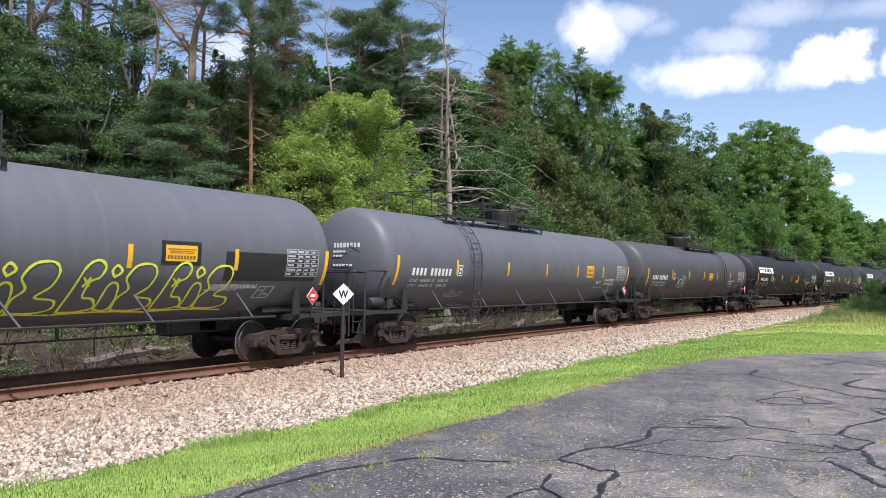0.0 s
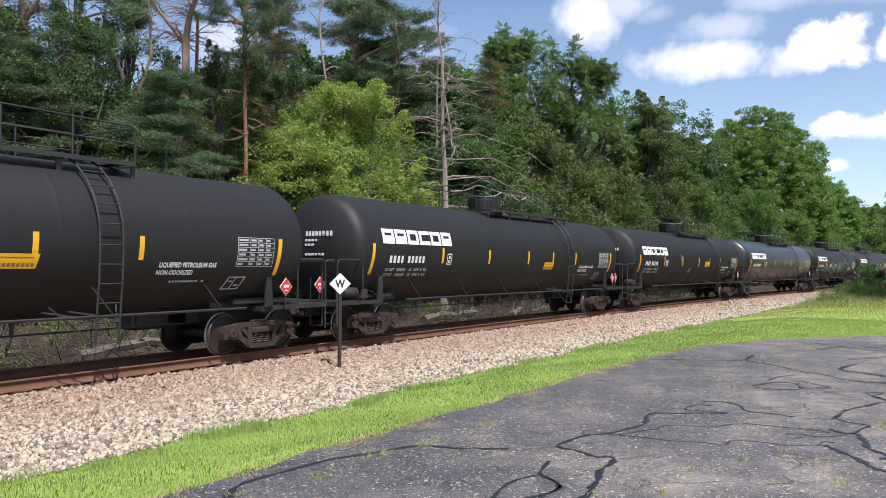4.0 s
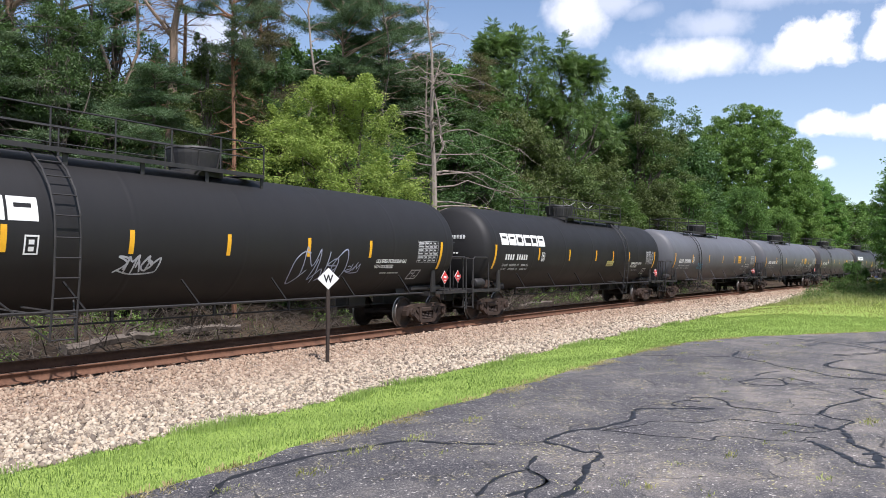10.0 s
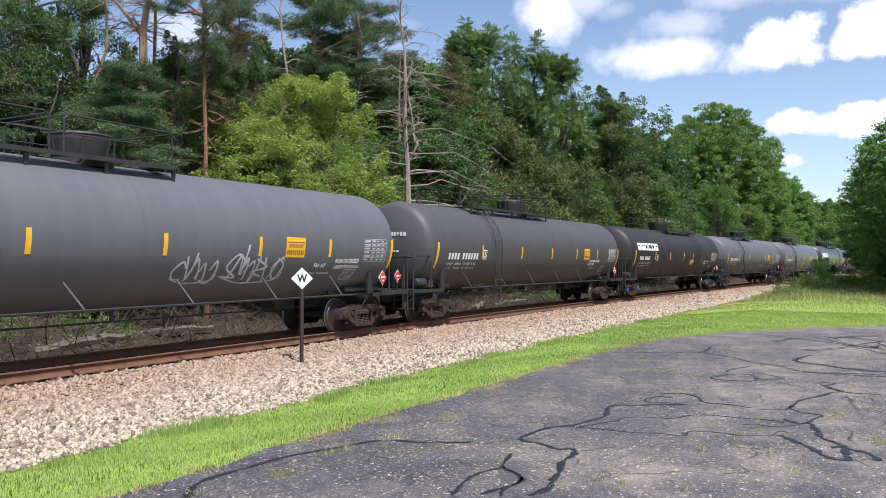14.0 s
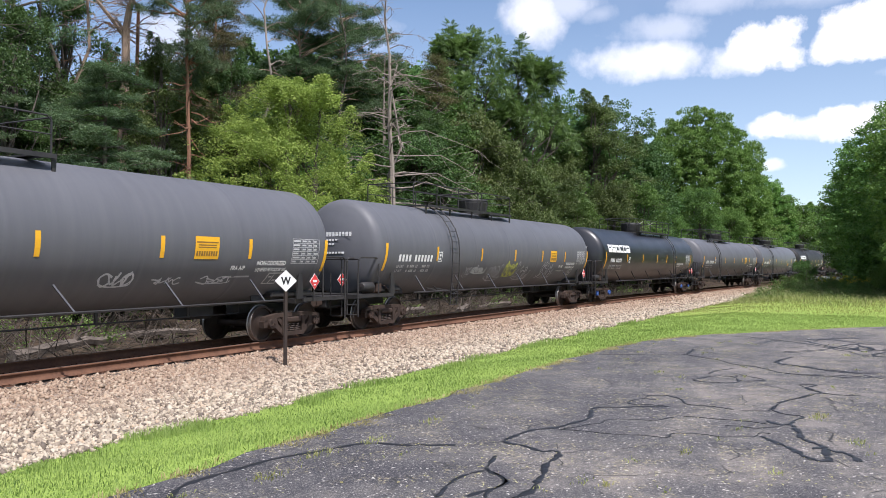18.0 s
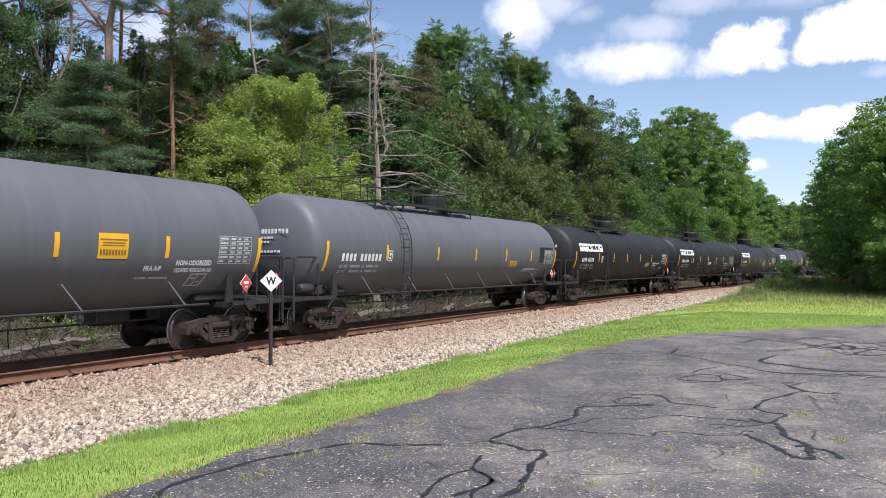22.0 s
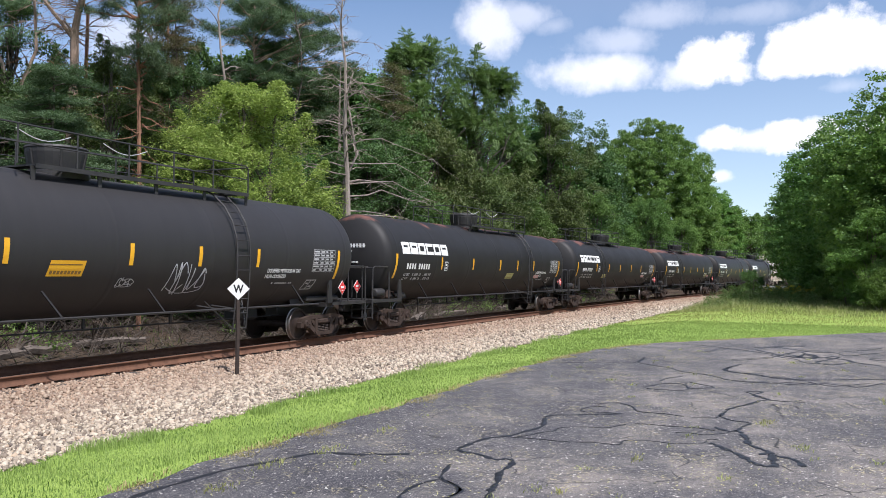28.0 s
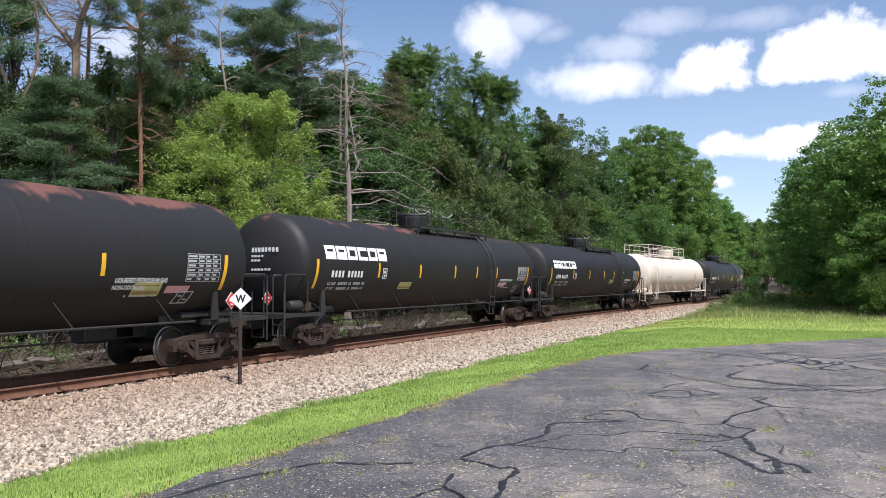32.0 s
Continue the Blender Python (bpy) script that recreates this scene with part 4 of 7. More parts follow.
def diamond(g, c, r, th, slot=0):
    return g.slab([(0, -r), (r, 0), (0, r), (-r, 0)], th, Matrix.Translation(c), slot)


def placard_mesh():
    g = diamond(Geo(), (0, 0, 0), 0.21, 0.012, 0)
    diamond(g, (0, -0.008, 0), 0.195, 0.006, 1)
    for z, w in ((0.015, 0.17), (-0.085, 0.09)):
        g.box((0, -0.014, z), (w, 0.006, 0.065 if z > 0 else 0.03), slot=0)
    return g.mesh("placard", ["whitepaint", "red"])


LOGO = [(0, 1), (1, 1), (2, 0), (3, 2), (4, 0), (5, 1)]


def logo(car, x, v, w, h):
    """The owner's mark, as six plain white blocks with slots."""
    step = w / 6
    for i, kind in LOGO:
        g = Geo()
        a, b, t = x + i * step + 0.03, x + (i + 1) * step - 0.02, h * 0.27
        decal(g, a, a + t, v, v + h, 0.006)
        decal(g, a + t, b, v + h - t, v + h, 0.006)
        if kind == 0:
            decal(g, a + t, b, v, v + t, 0.006)
            decal(g, b - t, b, v + t, v + h - t, 0.006)
        elif kind == 2:
            decal(g, a + t, b, v, v + t, 0.006)
        else:
            decal(g, b - t, b, v + t * 1.3, v + h - t, 0.006)
            decal(g, a + t, b - t, v + t * 1.3, v + t * 2.0, 0.006)
            decal(g, a + t, b, v, v + t * 1.3, 0.006)
        part("logo_block", g.mesh("logo_block", "whitepaint"), car, "bold white block of the painted mark")


def bar_row(car, name, x, v, w, h, n, paint, seed=0, lift=0.005):
    rng = random.Random(seed)
    g = Geo()
    pos = x
    for i in range(n):
        step = w / n
        if rng.random() > 0.10:
            decal(g, pos, pos + step * rng.uniform(0.68, 0.82), v, v + h, lift)
        pos += step
    decal(g, x, pos - step * 0.4, v, v + h * 0.035, lift)
    part(name, g.mesh(name, paint), car)


def table_mesh(paint):
    g = Geo()
    for i in range(7):
        decal(g, 0, 1.1, 0.13 - i * 0.105, 0.142 - i * 0.105, 0.006)
    for u in (0, 0.36, 0.6, 0.84, 1.09):
        decal(g, u, u + 0.014, -0.5, 0.14, 0.006)
    rng = random.Random(2)
    for i in range(6):
        for u, w in ((0.03, 0.30), (0.39, 0.18), (0.63, 0.18), (0.87, 0.19)):
            decal(g, u, u + w * rng.uniform(0.5, 0.95), 0.06 - i * 0.105, 0.105 - i * 0.105, 0.006)
    return g.mesh("data_table", paint)


def stripe(car, x, v0, v1, paint, wide=0.11, slant=0.0):
    g = decal(Geo(), x - wide / 2, x + wide / 2, v0, v1, 0.006, slant)
    part("yellow_stripe", g.mesh("yellow_stripe", paint), car, "yellow reflective tape")


def puffy(car, x, v, w, h, paint, label):
    """Three rounded outline shapes on a common base line."""
    g = Geo()
    strokes = [[(0, 0), (0.02, 0.35), (0.12, 0.85), (0.25, 1.0), (0.34, 0.9), (0.30, 0.72), (0.20, 0.62), (0.18, 0.35), (0.30, 0.3), (0.36, 0.1), (0.2, 0.0), (0, 0)],
               [(0.38, 0.05), (0.40, 0.5), (0.47, 0.62), (0.54, 0.5), (0.54, 0.05), (0.38, 0.05)], [(0.46, 0.72), (0.42, 0.82), (0.47, 0.92), (0.53, 0.82), (0.46, 0.72)],
               [(0.58, 0.02), (0.57, 0.3), (0.66, 0.5), (0.60, 0.7), (0.70, 0.92), (0.88, 0.95), (0.95, 0.8), (0.9, 0.55), (0.78, 0.35), (0.98, 0.28), (1.0, 0.1), (0.85, 0.0), (0.58, 0.02)], [(-0.02, -0.06), (0.5, -0.02), (1.03, -0.07)],
               [(0.14, 0.55), (0.2, 0.7)], [(0.2, 0.55), (0.13, 0.7)]]
    rng = random.Random(1)
    for pts in strokes:
        sprayed(g, curve_through([(x + a * w, v + b * h) for a, b in pts]), 0.05, 0.006, rng)
    part("graffiti", g.mesh("graffiti", paint), car, label)


# kind: A ladder far back, B ladder ahead; marks of the flank
def spec(paint, kind, mark="", **more):
    return dict(paint=paint, kind=kind, mark=mark, **more)


# tags: paint, place along the car, height on the shell, width, height, seed, strokes, thickness; panel: place, height, width, height, paint
CARS = [
    spec("grey", "G", "", band=(5.7, 8.6, -0.62, 0.02), puffs=(0.25, 2.25, 4.2), backing=True, panel=(4.15, -0.22, 0.78, 0.32, "yellow")),
    spec("grey", "G", "", tags=[("greypaint", -5.9, -1.15, 0.9, 0.22, 2, 5, 0.018)], shift=0.2),
    spec("slate", "A", "", tags=[("spraywhite", -4.4, -0.80, 1.2, 0.5, 5, 4, 0.05)], panel=(0.92, -0.42, 0.72, 0.40, "yellow"), stripes=(-5.26, -2.6, 0.0, 2.57, 5.2)),
    spec("black", "A", "logo", tags=[("greypaint", -4.0, -1.05, 1.2, 0.18, 31, 6, 0.014), ("greypaint", -4.65, -0.72, 0.3, 0.7, 30, 3, 0.012)], panel=(1.65, -0.55, 0.8, 0.26, "yellow")),
    spec("black", "A", "logo"),
    spec("black", "A", "logo", tags=[("greypaint", -1.35, -0.75, 0.5, 0.2, 32, 4, 0.014), ("greypaint", -2.85, -0.15, 0.25, 0.32, 33, 3, 0.012)], panel=(1.5, -0.42, 0.8, 0.30, "yellow"), shift=0.2),
    spec("gloss", "A", "logo", caps="blue"),
    spec("black", "A", "logo", tags=[("spraylilac", -8.75, -0.75, 0.85, 0.5, 4, 4, 0.04), ("spraylilac", -6.3, -0.72, 0.8, 0.5, 40, 4, 0.04), ("sprayteal", -5.5, -0.80, 1.8, 0.36, 6, 8, 0.035), ("spraywhite", -3.7, -0.85, 0.7, 0.3, 41, 4, 0.025), ("spraywhite", -2.5, -0.9, 1.8, 0.75, 8, 4, 0.05), ("spraylilac", -0.1, -0.9, 1.6, 0.85, 9, 6, 0.05), ("sprayteal", 1.6, -0.75, 0.9, 0.35, 10, 4, 0.04), ("spraylilac", 3.3, 0.1, 0.7, 0.4, 42, 3, 0.04)],
         panel=(-3.8, -0.45, 0.8, 0.34, "yellow"), shift=-0.1),
    spec("black", "B", "logo", tags=[("spraywhite", -3.2, -0.75, 0.85, 0.36, 29, 5, 0.04), ("spraylilac", 1.6, -1.0, 1.9, 0.75, 12, 5, 0.035), ("spraylilac", 3.7, -0.8, 0.5, 0.22, 43, 3, 0.03)], panel=None),
    spec("black", "A", "logo", panel=(1.7, -0.62, 0.82, 0.26, "paleyellow")),
    spec("grey", "G", "", tags=[("sprayblue", -4.65, -0.75, 1.05, 0.34, 13, 6, 0.04)]),
    spec("grey", "G", "", tags=[("spraywhite", 0.85, -0.98, 1.15, 0.55, 14, 5, 0.055), ("spraywhite", 2.3, -1.0, 1.8, 0.7, 16, 6, 0.055)], shift=0.1),
    spec("slate", "G"), spec("faded", "A", "logo", panel=(1.85, -0.68, 0.82, 0.32, "yellow"), caps="blue"),
    spec("grey", "G", "", tags=[("spraywhite", 2.0, -1.0, 0.7, 0.3, 44, 4, 0.045), ("spraywhite", 3.3, -1.0, 0.7, 0.16, 45, 4, 0.03), ("spraywhite", 4.6, -1.0, 0.9, 0.16, 46, 4, 0.03)], shift=-0.2),
    spec("grey", "G", "", tags=[("spraywhite", -3.5, -1.0, 0.4, 0.4, 47, 3, 0.02), ("spraywhite", -2.95, -0.86, 1.0, 0.24, 16, 5, 0.06), ("spraywhite", -1.6, -1.2, 1.15, 0.65, 17, 5, 0.028), ("spray", -0.2, -1.0, 0.95, 0.55, 19, 5, 0.035), ("spraywhite", 0.85, -1.2, 1.35, 0.65, 20, 6, 0.026), ("spraywhite", 3.35, -1.15, 1.5, 0.65, 22, 6, 0.026)]),
    spec("gloss", "A", "logo", caps="blue"), spec("grey", "G"), spec("grey", "G", "", band=(7.0, 8.6, -0.45, 0.25), panel=(3.8, -0.62, 0.72, 0.24, "yellow")),
    spec("black", "B", "logo", panel=(3.35, -0.68, 0.82, 0.26, "paleyellow"), shift=0.15),
    spec("black", "B", "logo", tags=[("greypaint", 1.6, -0.95, 1.3, 0.6, 23, 5, 0.02), ("greypaint", -3.9, -0.95, 0.9, 0.5, 25, 4, 0.014), ("greypaint", 5.6, -0.9, 1.3, 0.5, 26, 5, 0.02)], panel=(-0.3, -0.6, 0.85, 0.26, "whitepaint"), shift=-0.1),
    spec("black", "A", "logo", tags=[("spraywhite", 2.0, -0.8, 1.4, 0.5, 22, 3, 0.03)]),
    spec("faded", "A", "logo", tags=[("spraywhite", 1.55, -1.0, 1.05, 0.65, 23, 5, 0.03), ("greypaint", 0.1, -0.85, 0.4, 0.18, 25, 4, 0.02)], panel=(-1.6, -0.62, 0.8, 0.32, "yellow")),
    spec("worn", "A", "logo", panel=(1.2, -0.78, 0.82, 0.26, "paleyellow"), sticker=4.75), spec("worn", "B", "logo", panel=(-4.1, -0.80, 0.8, 0.26, "paleyellow"), sticker=5.0, shift=-0.15),
    spec("rusty", "B", "logo", panel=(5.45, -0.85, 0.8, 0.34, "paleyellow"), sticker=6.4), spec("worn", "A", "logo", panel=(-3.85, -0.80, 0.85, 0.26, "paleyellow"), sticker=4.9, shift=0.3), spec("black", "A", "logo", panel=(1.6, -0.7, 0.8, 0.26, "paleyellow"), shift=0.1),
    spec("white", "W"), spec("black", "A"),
]
COLOUR = {"grey": "grey", "slate": "dark grey", "black": "black", "faded": "faded black", "gloss": "glossy black", "rusty": "rust-topped black", "worn": "worn black", "white": "off-white"}


def make_car(i, sp):
    paint, kind = sp["paint"], sp["kind"]
    cream = kind == "W"
    words = {"logo": "tank car with a bold white mark", "": "tank car with yellow stripes"}[sp["mark"]]
    extra = ", sprayed with graffiti" if sp.get("tags") or sp.get("puffs") else ""
    car = tagged(new("tank_car"), "%s %s%s" % (COLOUR[paint], words if not cream else "tank car with a railed platform", extra), "tank car", "tank cars of the train")
    part("tank", kept(("tank", paint), lambda: tank_mesh(paint, cream)), car)
    trim = "white" if cream else "frame"
    for k in (-1, 1):
        make_end(car, k, cream)
    wheels = []
    reach = 8.11
    for k in (-1, 1):
        wheels += make_truck(car, k * reach, sp.get("caps", "cast"))
    # pipe rails along the belly with their slanted braces
    long = 7.2

    def pipe():
        return Geo().tube([(-long, 0, 0), (long, 0, 0)], 0.028, 6).mesh("side_rail", trim)

    def brace():
        return Geo().tube([(-0.34, 0.16, 0.52), (0.0, 0.0, 0.0)], 0.026, 5).mesh("rail_brace", paint)
    for y in (-1.5, 1.5):
        part("side_rail", kept(("pipe", cream), pipe), car, at=Matrix.Translation((0, y, 1.06)))
    for q in range(6):
        x = -long + 0.7 + (2 * long - 1.4) * q / 5
        part("rail_brace", kept(("brace", paint), brace), car, at=Matrix.Translation((x, -1.5, 1.06)))
        part("rail_brace", kept(("brace", paint), brace), car, at=Matrix.Translation((x, 1.5, 1.06)) @ Matrix.Diagonal((1, -1, 1, 1)))
    # brake rod and hangers under the belly
    def rod():
        g = Geo().tube([(-7.0, 0, 0), (7.0, 0, 0)], 0.02, 5)
        for x in (-5, -2.5, 0.2, 2.7, 5.2):
            g.box((x, 0, 0.14), (0.06, 0.05, 0.32))
        return g.mesh("brake_rod", "frame")
    if not cream:
        for y, z in ((-0.3, 0.72), (1.35, 0.85)):
            part("brake_rod", kept("rod", rod), car, at=Matrix.Translation((0, y, z)))
        part("brake_cylinder", kept("brakecyl", lambda: Geo().box((5.9, 0.2, 0.8), (0.9, 0.5, 0.36), bevel=0.06).mesh("brake_cylinder", "frame")), car)
    # top fittings
    lad, p0, p1, dome = {"A": (3.75, -1.5, 4.75, -0.3), "B": (-4.35, -5.6, 1.1, -0.2), "G": (-4.65, -5.4, 1.3, -0.35), "W": (-7.4, -7.6, 3.6, 1.2)}[kind]
    dark = paint if cream else "frame"
    part("top_platform", kept(("plat", kind, dark), lambda: platform_mesh(p0, p1, dark)), car)
    r0, r1 = {"A": (-3.2, 4.75), "B": (-5.6, 1.1), "G": (-6.3, 1.2), "W": (-7.4, 3.6)}[kind]
    bays = [(r0, r1)] if kind in "AB" else [(r0, r0 + 0.62 * (r1 - r0)), (r0 + 0.66 * (r1 - r0), r1)]
    for a, b in bays:
        part("platform_railing", kept(("railing", kind, a), lambda: railing_mesh(a, b, trim)), car)
    dm = part("manway_housing", kept(("dome", dark), lambda: dome_mesh(dark)), car, at=Matrix.Translation((dome, 0, 0)))
    part("lid", kept(("lid", dark), lambda: lid_mesh(dark)), dm)
    for k in range(6):
        part("rib", kept(("rib", dark), lambda: rib_mesh(dark)), dm, at=Matrix.Rotation(k * 1.047, 4, "Z"))
    if kind == "A":
        part("safety_chain", kept("chain", lambda: chain_mesh(-1.9, -0.7)), car, "pale slack safety chain")
        part("safety_chain", kept("chain2", lambda: chain_mesh(0.1, 1.3)), car, "pale slack safety chain")
    ld = part("ladder", kept(("ladder", trim), lambda: ladder_mesh(trim)), car, at=Matrix.Translation((lad, 0, 0)))
    for y, z in RUNGS:
        part("rung", kept(("rung", trim), lambda: rung_mesh(trim)), ld, at=Matrix.Translation((0, y, z)))
    # brake cylinder on the platform, placards
    def cylinder():
        return Geo().spin([(0.001, -0.3), (0.11, -0.28), (0.15, -0.22), (0.15, 0.22), (0.11, 0.28), (0.001, 0.3)], 20, "x").mesh("air_reservoir", trim, smooth=True)
    front = -9.2
    part("air_reservoir", kept(("res", trim), cylinder), car, at=Matrix.Translation((front, -1.1, 1.28)))
    part("brake_valve", kept(("valve", trim), lambda: Geo().box((0, 0, 0), (0.26, 0.2, 0.3), bevel=0.04).tube([(0.1, 0, 0.1), (0.35, -0.05, 0.05), (0.6, 0, -0.15)], 0.02, 5).tube([(-0.1, 0, -0.1), (-0.3, 0.1, -0.2)], 0.018, 5).mesh("brake_valve", "cast")), car, at=Matrix.Translation((front + 0.62, -1.05, 1.24)))
    if not cream:
        for x, y in ((8.45, -1.5), (-9.95, -0.75)):
            hold = part("placard_holder", kept("holder", lambda: diamond(Geo(), (0, 0.012, 0), 0.225, 0.01).box((0, 0.02, -0.27), (0.04, 0.02, 0.5)).mesh("placard_holder", "frame")), car, at=Matrix.Translation((x, y, 1.50)))
            part("placard", kept("placard", placard_mesh), hold, "red diamond hazard placard")
    # markings on the flank
    if cream:
        bar_row(car, "marking", -4.2, -0.35, 1.4, 0.2, 6, "greypaint", 50 + i)
        part("side_mark", kept("whitepanel", lambda: decal(Geo(), 5.0, 5.5, -0.6, 0.1, 0.005).mesh("side_mark", "pink")), car)
        return car, wheels
    yel = "yellow"
    ends = {"A": (-8.7, 8.2), "B": (-8.85, 8.2), "G": (-8.75, 8.9)}[kind]
    for x in ends:
        stripe(car, x, -0.72, 0.14, yel, 0.12, 0.06)
    rows = {"A": (-5.28, -2.47, 0.36, 2.4, 4.5), "B": (-5.4, -2.95, -0.5, 2.1, 4.6), "G": (-5.65, -2.4, 0.55, 3.35, 6.0)}[kind]
    for x in sp.get("stripes", rows):
        stripe(car, x, -0.38, 0.08, yel)
    if sp["mark"] == "logo":
        logo(car, -8.28, 0.15, 3.5, 0.42)
        id_bars(car, -7.93, -0.38, 1.75, 0.20, 5, "whitepaint")
    else:
        id_bars(car, -8.0, -0.42, 2.1, 0.22, 6, "whitepaint")
    for v, word in ((-0.62, "LD LMT"), (-0.78, "LT WT")):
        lettering(car, "stencil", word, -8.05, v, 0.125, "greypaint")
        lettering(car, "stencil", "LB", -6.93, v, 0.125, "greypaint")
        lettering(car, "stencil", "KG", -6.22, v, 0.125, "greypaint")
        bar_row(car, "marking", -7.5, v, 0.5, 0.085, 6, "greypaint", 110 + i % 4)
        bar_row(car, "marking", -6.68, v, 0.4, 0.085, 5, "greypaint", 120 + i % 4)

    def frame_mark():
        g = Geo()
        for a, b, c, d in ((0, 0.26, 0, 0.03), (0, 0.26, 0.31, 0.34), (0, 0.03, 0.03, 0.31), (0.23, 0.26, 0.03, 0.31), (0.08, 0.18, 0.06, 0.14), (0.08, 0.18, 0.18, 0.26)):
            decal(g, a - (5.6 if kind == "G" else 5.05), b - (5.6 if kind == "G" else 5.05), c - 0.42, d - 0.42, 0.006)
        return g.mesh("framed_mark", "whitepaint")
    part("framed_mark", kept(("framed", kind), frame_mark), car)
    part("data_table", kept("table", lambda: table_mesh("greypaint")), car, "white stencilled data table", at=Matrix.Translation((7.55 if kind == "G" else 6.95, 0, 0)))
    if sp.get("band"):
        a, b, c, d = sp["band"]
        part("painted_band", decal(Geo(), a, b, c, d, 0.003).mesh("painted_band", "blackpaint"), car, "black painted band")
    spot = sp.get("panel", (4.25, -0.40, 0.72, 0.50, "yellow") if kind == "G" else (1.65, -0.58, 0.8, 0.28, "yellow"))
    if spot and paint != "gloss":
        x, v, w, h, coat = spot
        lean = 0.0 if kind == "G" else 0.05
        if sp.get("backing"):
            part("painted_patch", decal(Geo(), x - 0.1, x + w + 0.1, v - 0.08, v + h + 0.08, 0.003).mesh("painted_patch", "blackpaint"), car, "black painted patch behind the panel")
        g = decal(Geo(), x, x + w, v, v + h, 0.005, lean)
        decal(g, x + 0.05 * w, x + 0.95 * w, v + 0.72 * h, v + 0.78 * h, 0.007, lean * 0.06, 1)
        for k in range(9):
            decal(g, x + w * (0.06 + 0.1 * k) + lean * 0.2, x + w * (0.13 + 0.1 * k) + lean * 0.2, v + 0.14 * h, v + 0.36 * h, 0.007, lean * 0.2, 1)
        if kind == "G":
            for f in (0.5, 0.6):
                decal(g, x + 0.12 * w, x + 0.88 * w, v + f * h, v + (f + 0.05) * h, 0.007, 0, 1)
        part("warning_panel", g.mesh("warning_panel", [coat, "paneltext"]), car, "faded warning panel" if coat != "yellow" else "yellow warning panel")
    if sp.get("puffs") or sp.get("band"):
        lettering(car, "stencil", "LIQUEFIED PETROLEUM GAS", 5.45, -0.80, 0.14, "whitepaint", 0.75)
    elif paint in ("grey",):
        lettering(car, "stencil", "NON-ODORIZED", 6.3, -0.54, 0.16, "whitepaint", 0.85)
        lettering(car, "stencil", "LIQUEFIED PETROLEUM GAS", 6.3, -0.70, 0.13, "whitepaint", 0.68)
        lettering(car, "stencil", "FRA A/P", 5.45, -0.66, 0.15, "whitepaint", 0.9)
    else:
        lettering(car, "stencil", "LIQUEFIED PETROLEUM GAS", 4.95, -0.52, 0.14, "whitepaint", 0.82)
        lettering(car, "stencil", "NON-ODORIZED", 4.92, -0.68, 0.14, "whitepaint", 0.82)
    def slant_mark():
        g = Geo()
        for a, b, c, d in ((0, 0.5, 0, 0.03), (0, 0.5, 0.31, 0.34), (0, 0.035, 0.03, 0.31), (0.465, 0.5, 0.03, 0.31), (0.22, 0.25, 0.03, 0.31), (0.08, 0.19, 0.2, 0.24), (0.3, 0.42, 0.1, 0.14)):
            decal(g, a + 6.75 + 0.3 * c, b + 6.75 + 0.3 * c, c - 1.08, d - 1.08, 0.006, 0.3 * (d - c))
        return g.mesh("framed_mark", "greypaint")
    part("framed_mark", kept("slanted", slant_mark), car)
    if "sticker" in sp:
        part("sticker", kept("sticker", lambda: decal(Geo(), 0, 0.72, -0.78, -0.6, 0.006, 0.04).mesh("sticker", "pink")), car, "pale red sticker", Matrix.Translation((sp["sticker"], 0, 0)))
    bar_row(car, "marking", 5.3, -0.86, 0.9, 0.045, 12, "greypaint", 130 + i % 3)
    # number on the head
    def head_mark(z, w, h, y0):
        g = Geo()
        n = int(w / 0.11)
        for q in range(n + 1):
            wide = 0.075 if q < n else w
            y, hh = (y0 - q * 0.115, h) if q < n else (y0 - w / 2 + 0.04, h * 0.06)
            rr = math.hypot(y - 0.03, z - TANK_Z)
            hx = -9.5 + 2.9 - math.sqrt(2.9 ** 2 - rr ** 2) - 0.012
            g.box((hx, y - 0.04, z), (0.012, wide, hh))
        return g.mesh("head_marking", "whitepaint")
    for z, w, h in ((2.86, 0.95, 0.13), (2.68, 0.5, 0.06), (2.56, 0.35, 0.06), (2.30, 0.7, 0.06)):
        part("head_marking", kept(("headmark", z), lambda: head_mark(z, w, h, 0.2)), car)
    for p, x, v, w, h, seed, loops, thick in sp.get("tags", ()):
        scrawl(car, x, v, w, h, p, seed, loops, thick)
    for x in sp.get("puffs", ()):
        puffy(car, x, -1.36, 1.85, 1.12, "spray", "bulging yellow spray-paint outlines")
    return car, wheels


TRAIN = [make_car(i, sp) for i, sp in enumerate(CARS)]
LENGTHS = [CAR_LONG] * 30
FRONT_AT_START = 16.52  # where the second car's leading coupler stands at the start

# ---- trees ----


def unit(rng, n):
    v = rng.normal(size=(n, 3))
    return v / np.linalg.norm(v, axis=1)[:, None]


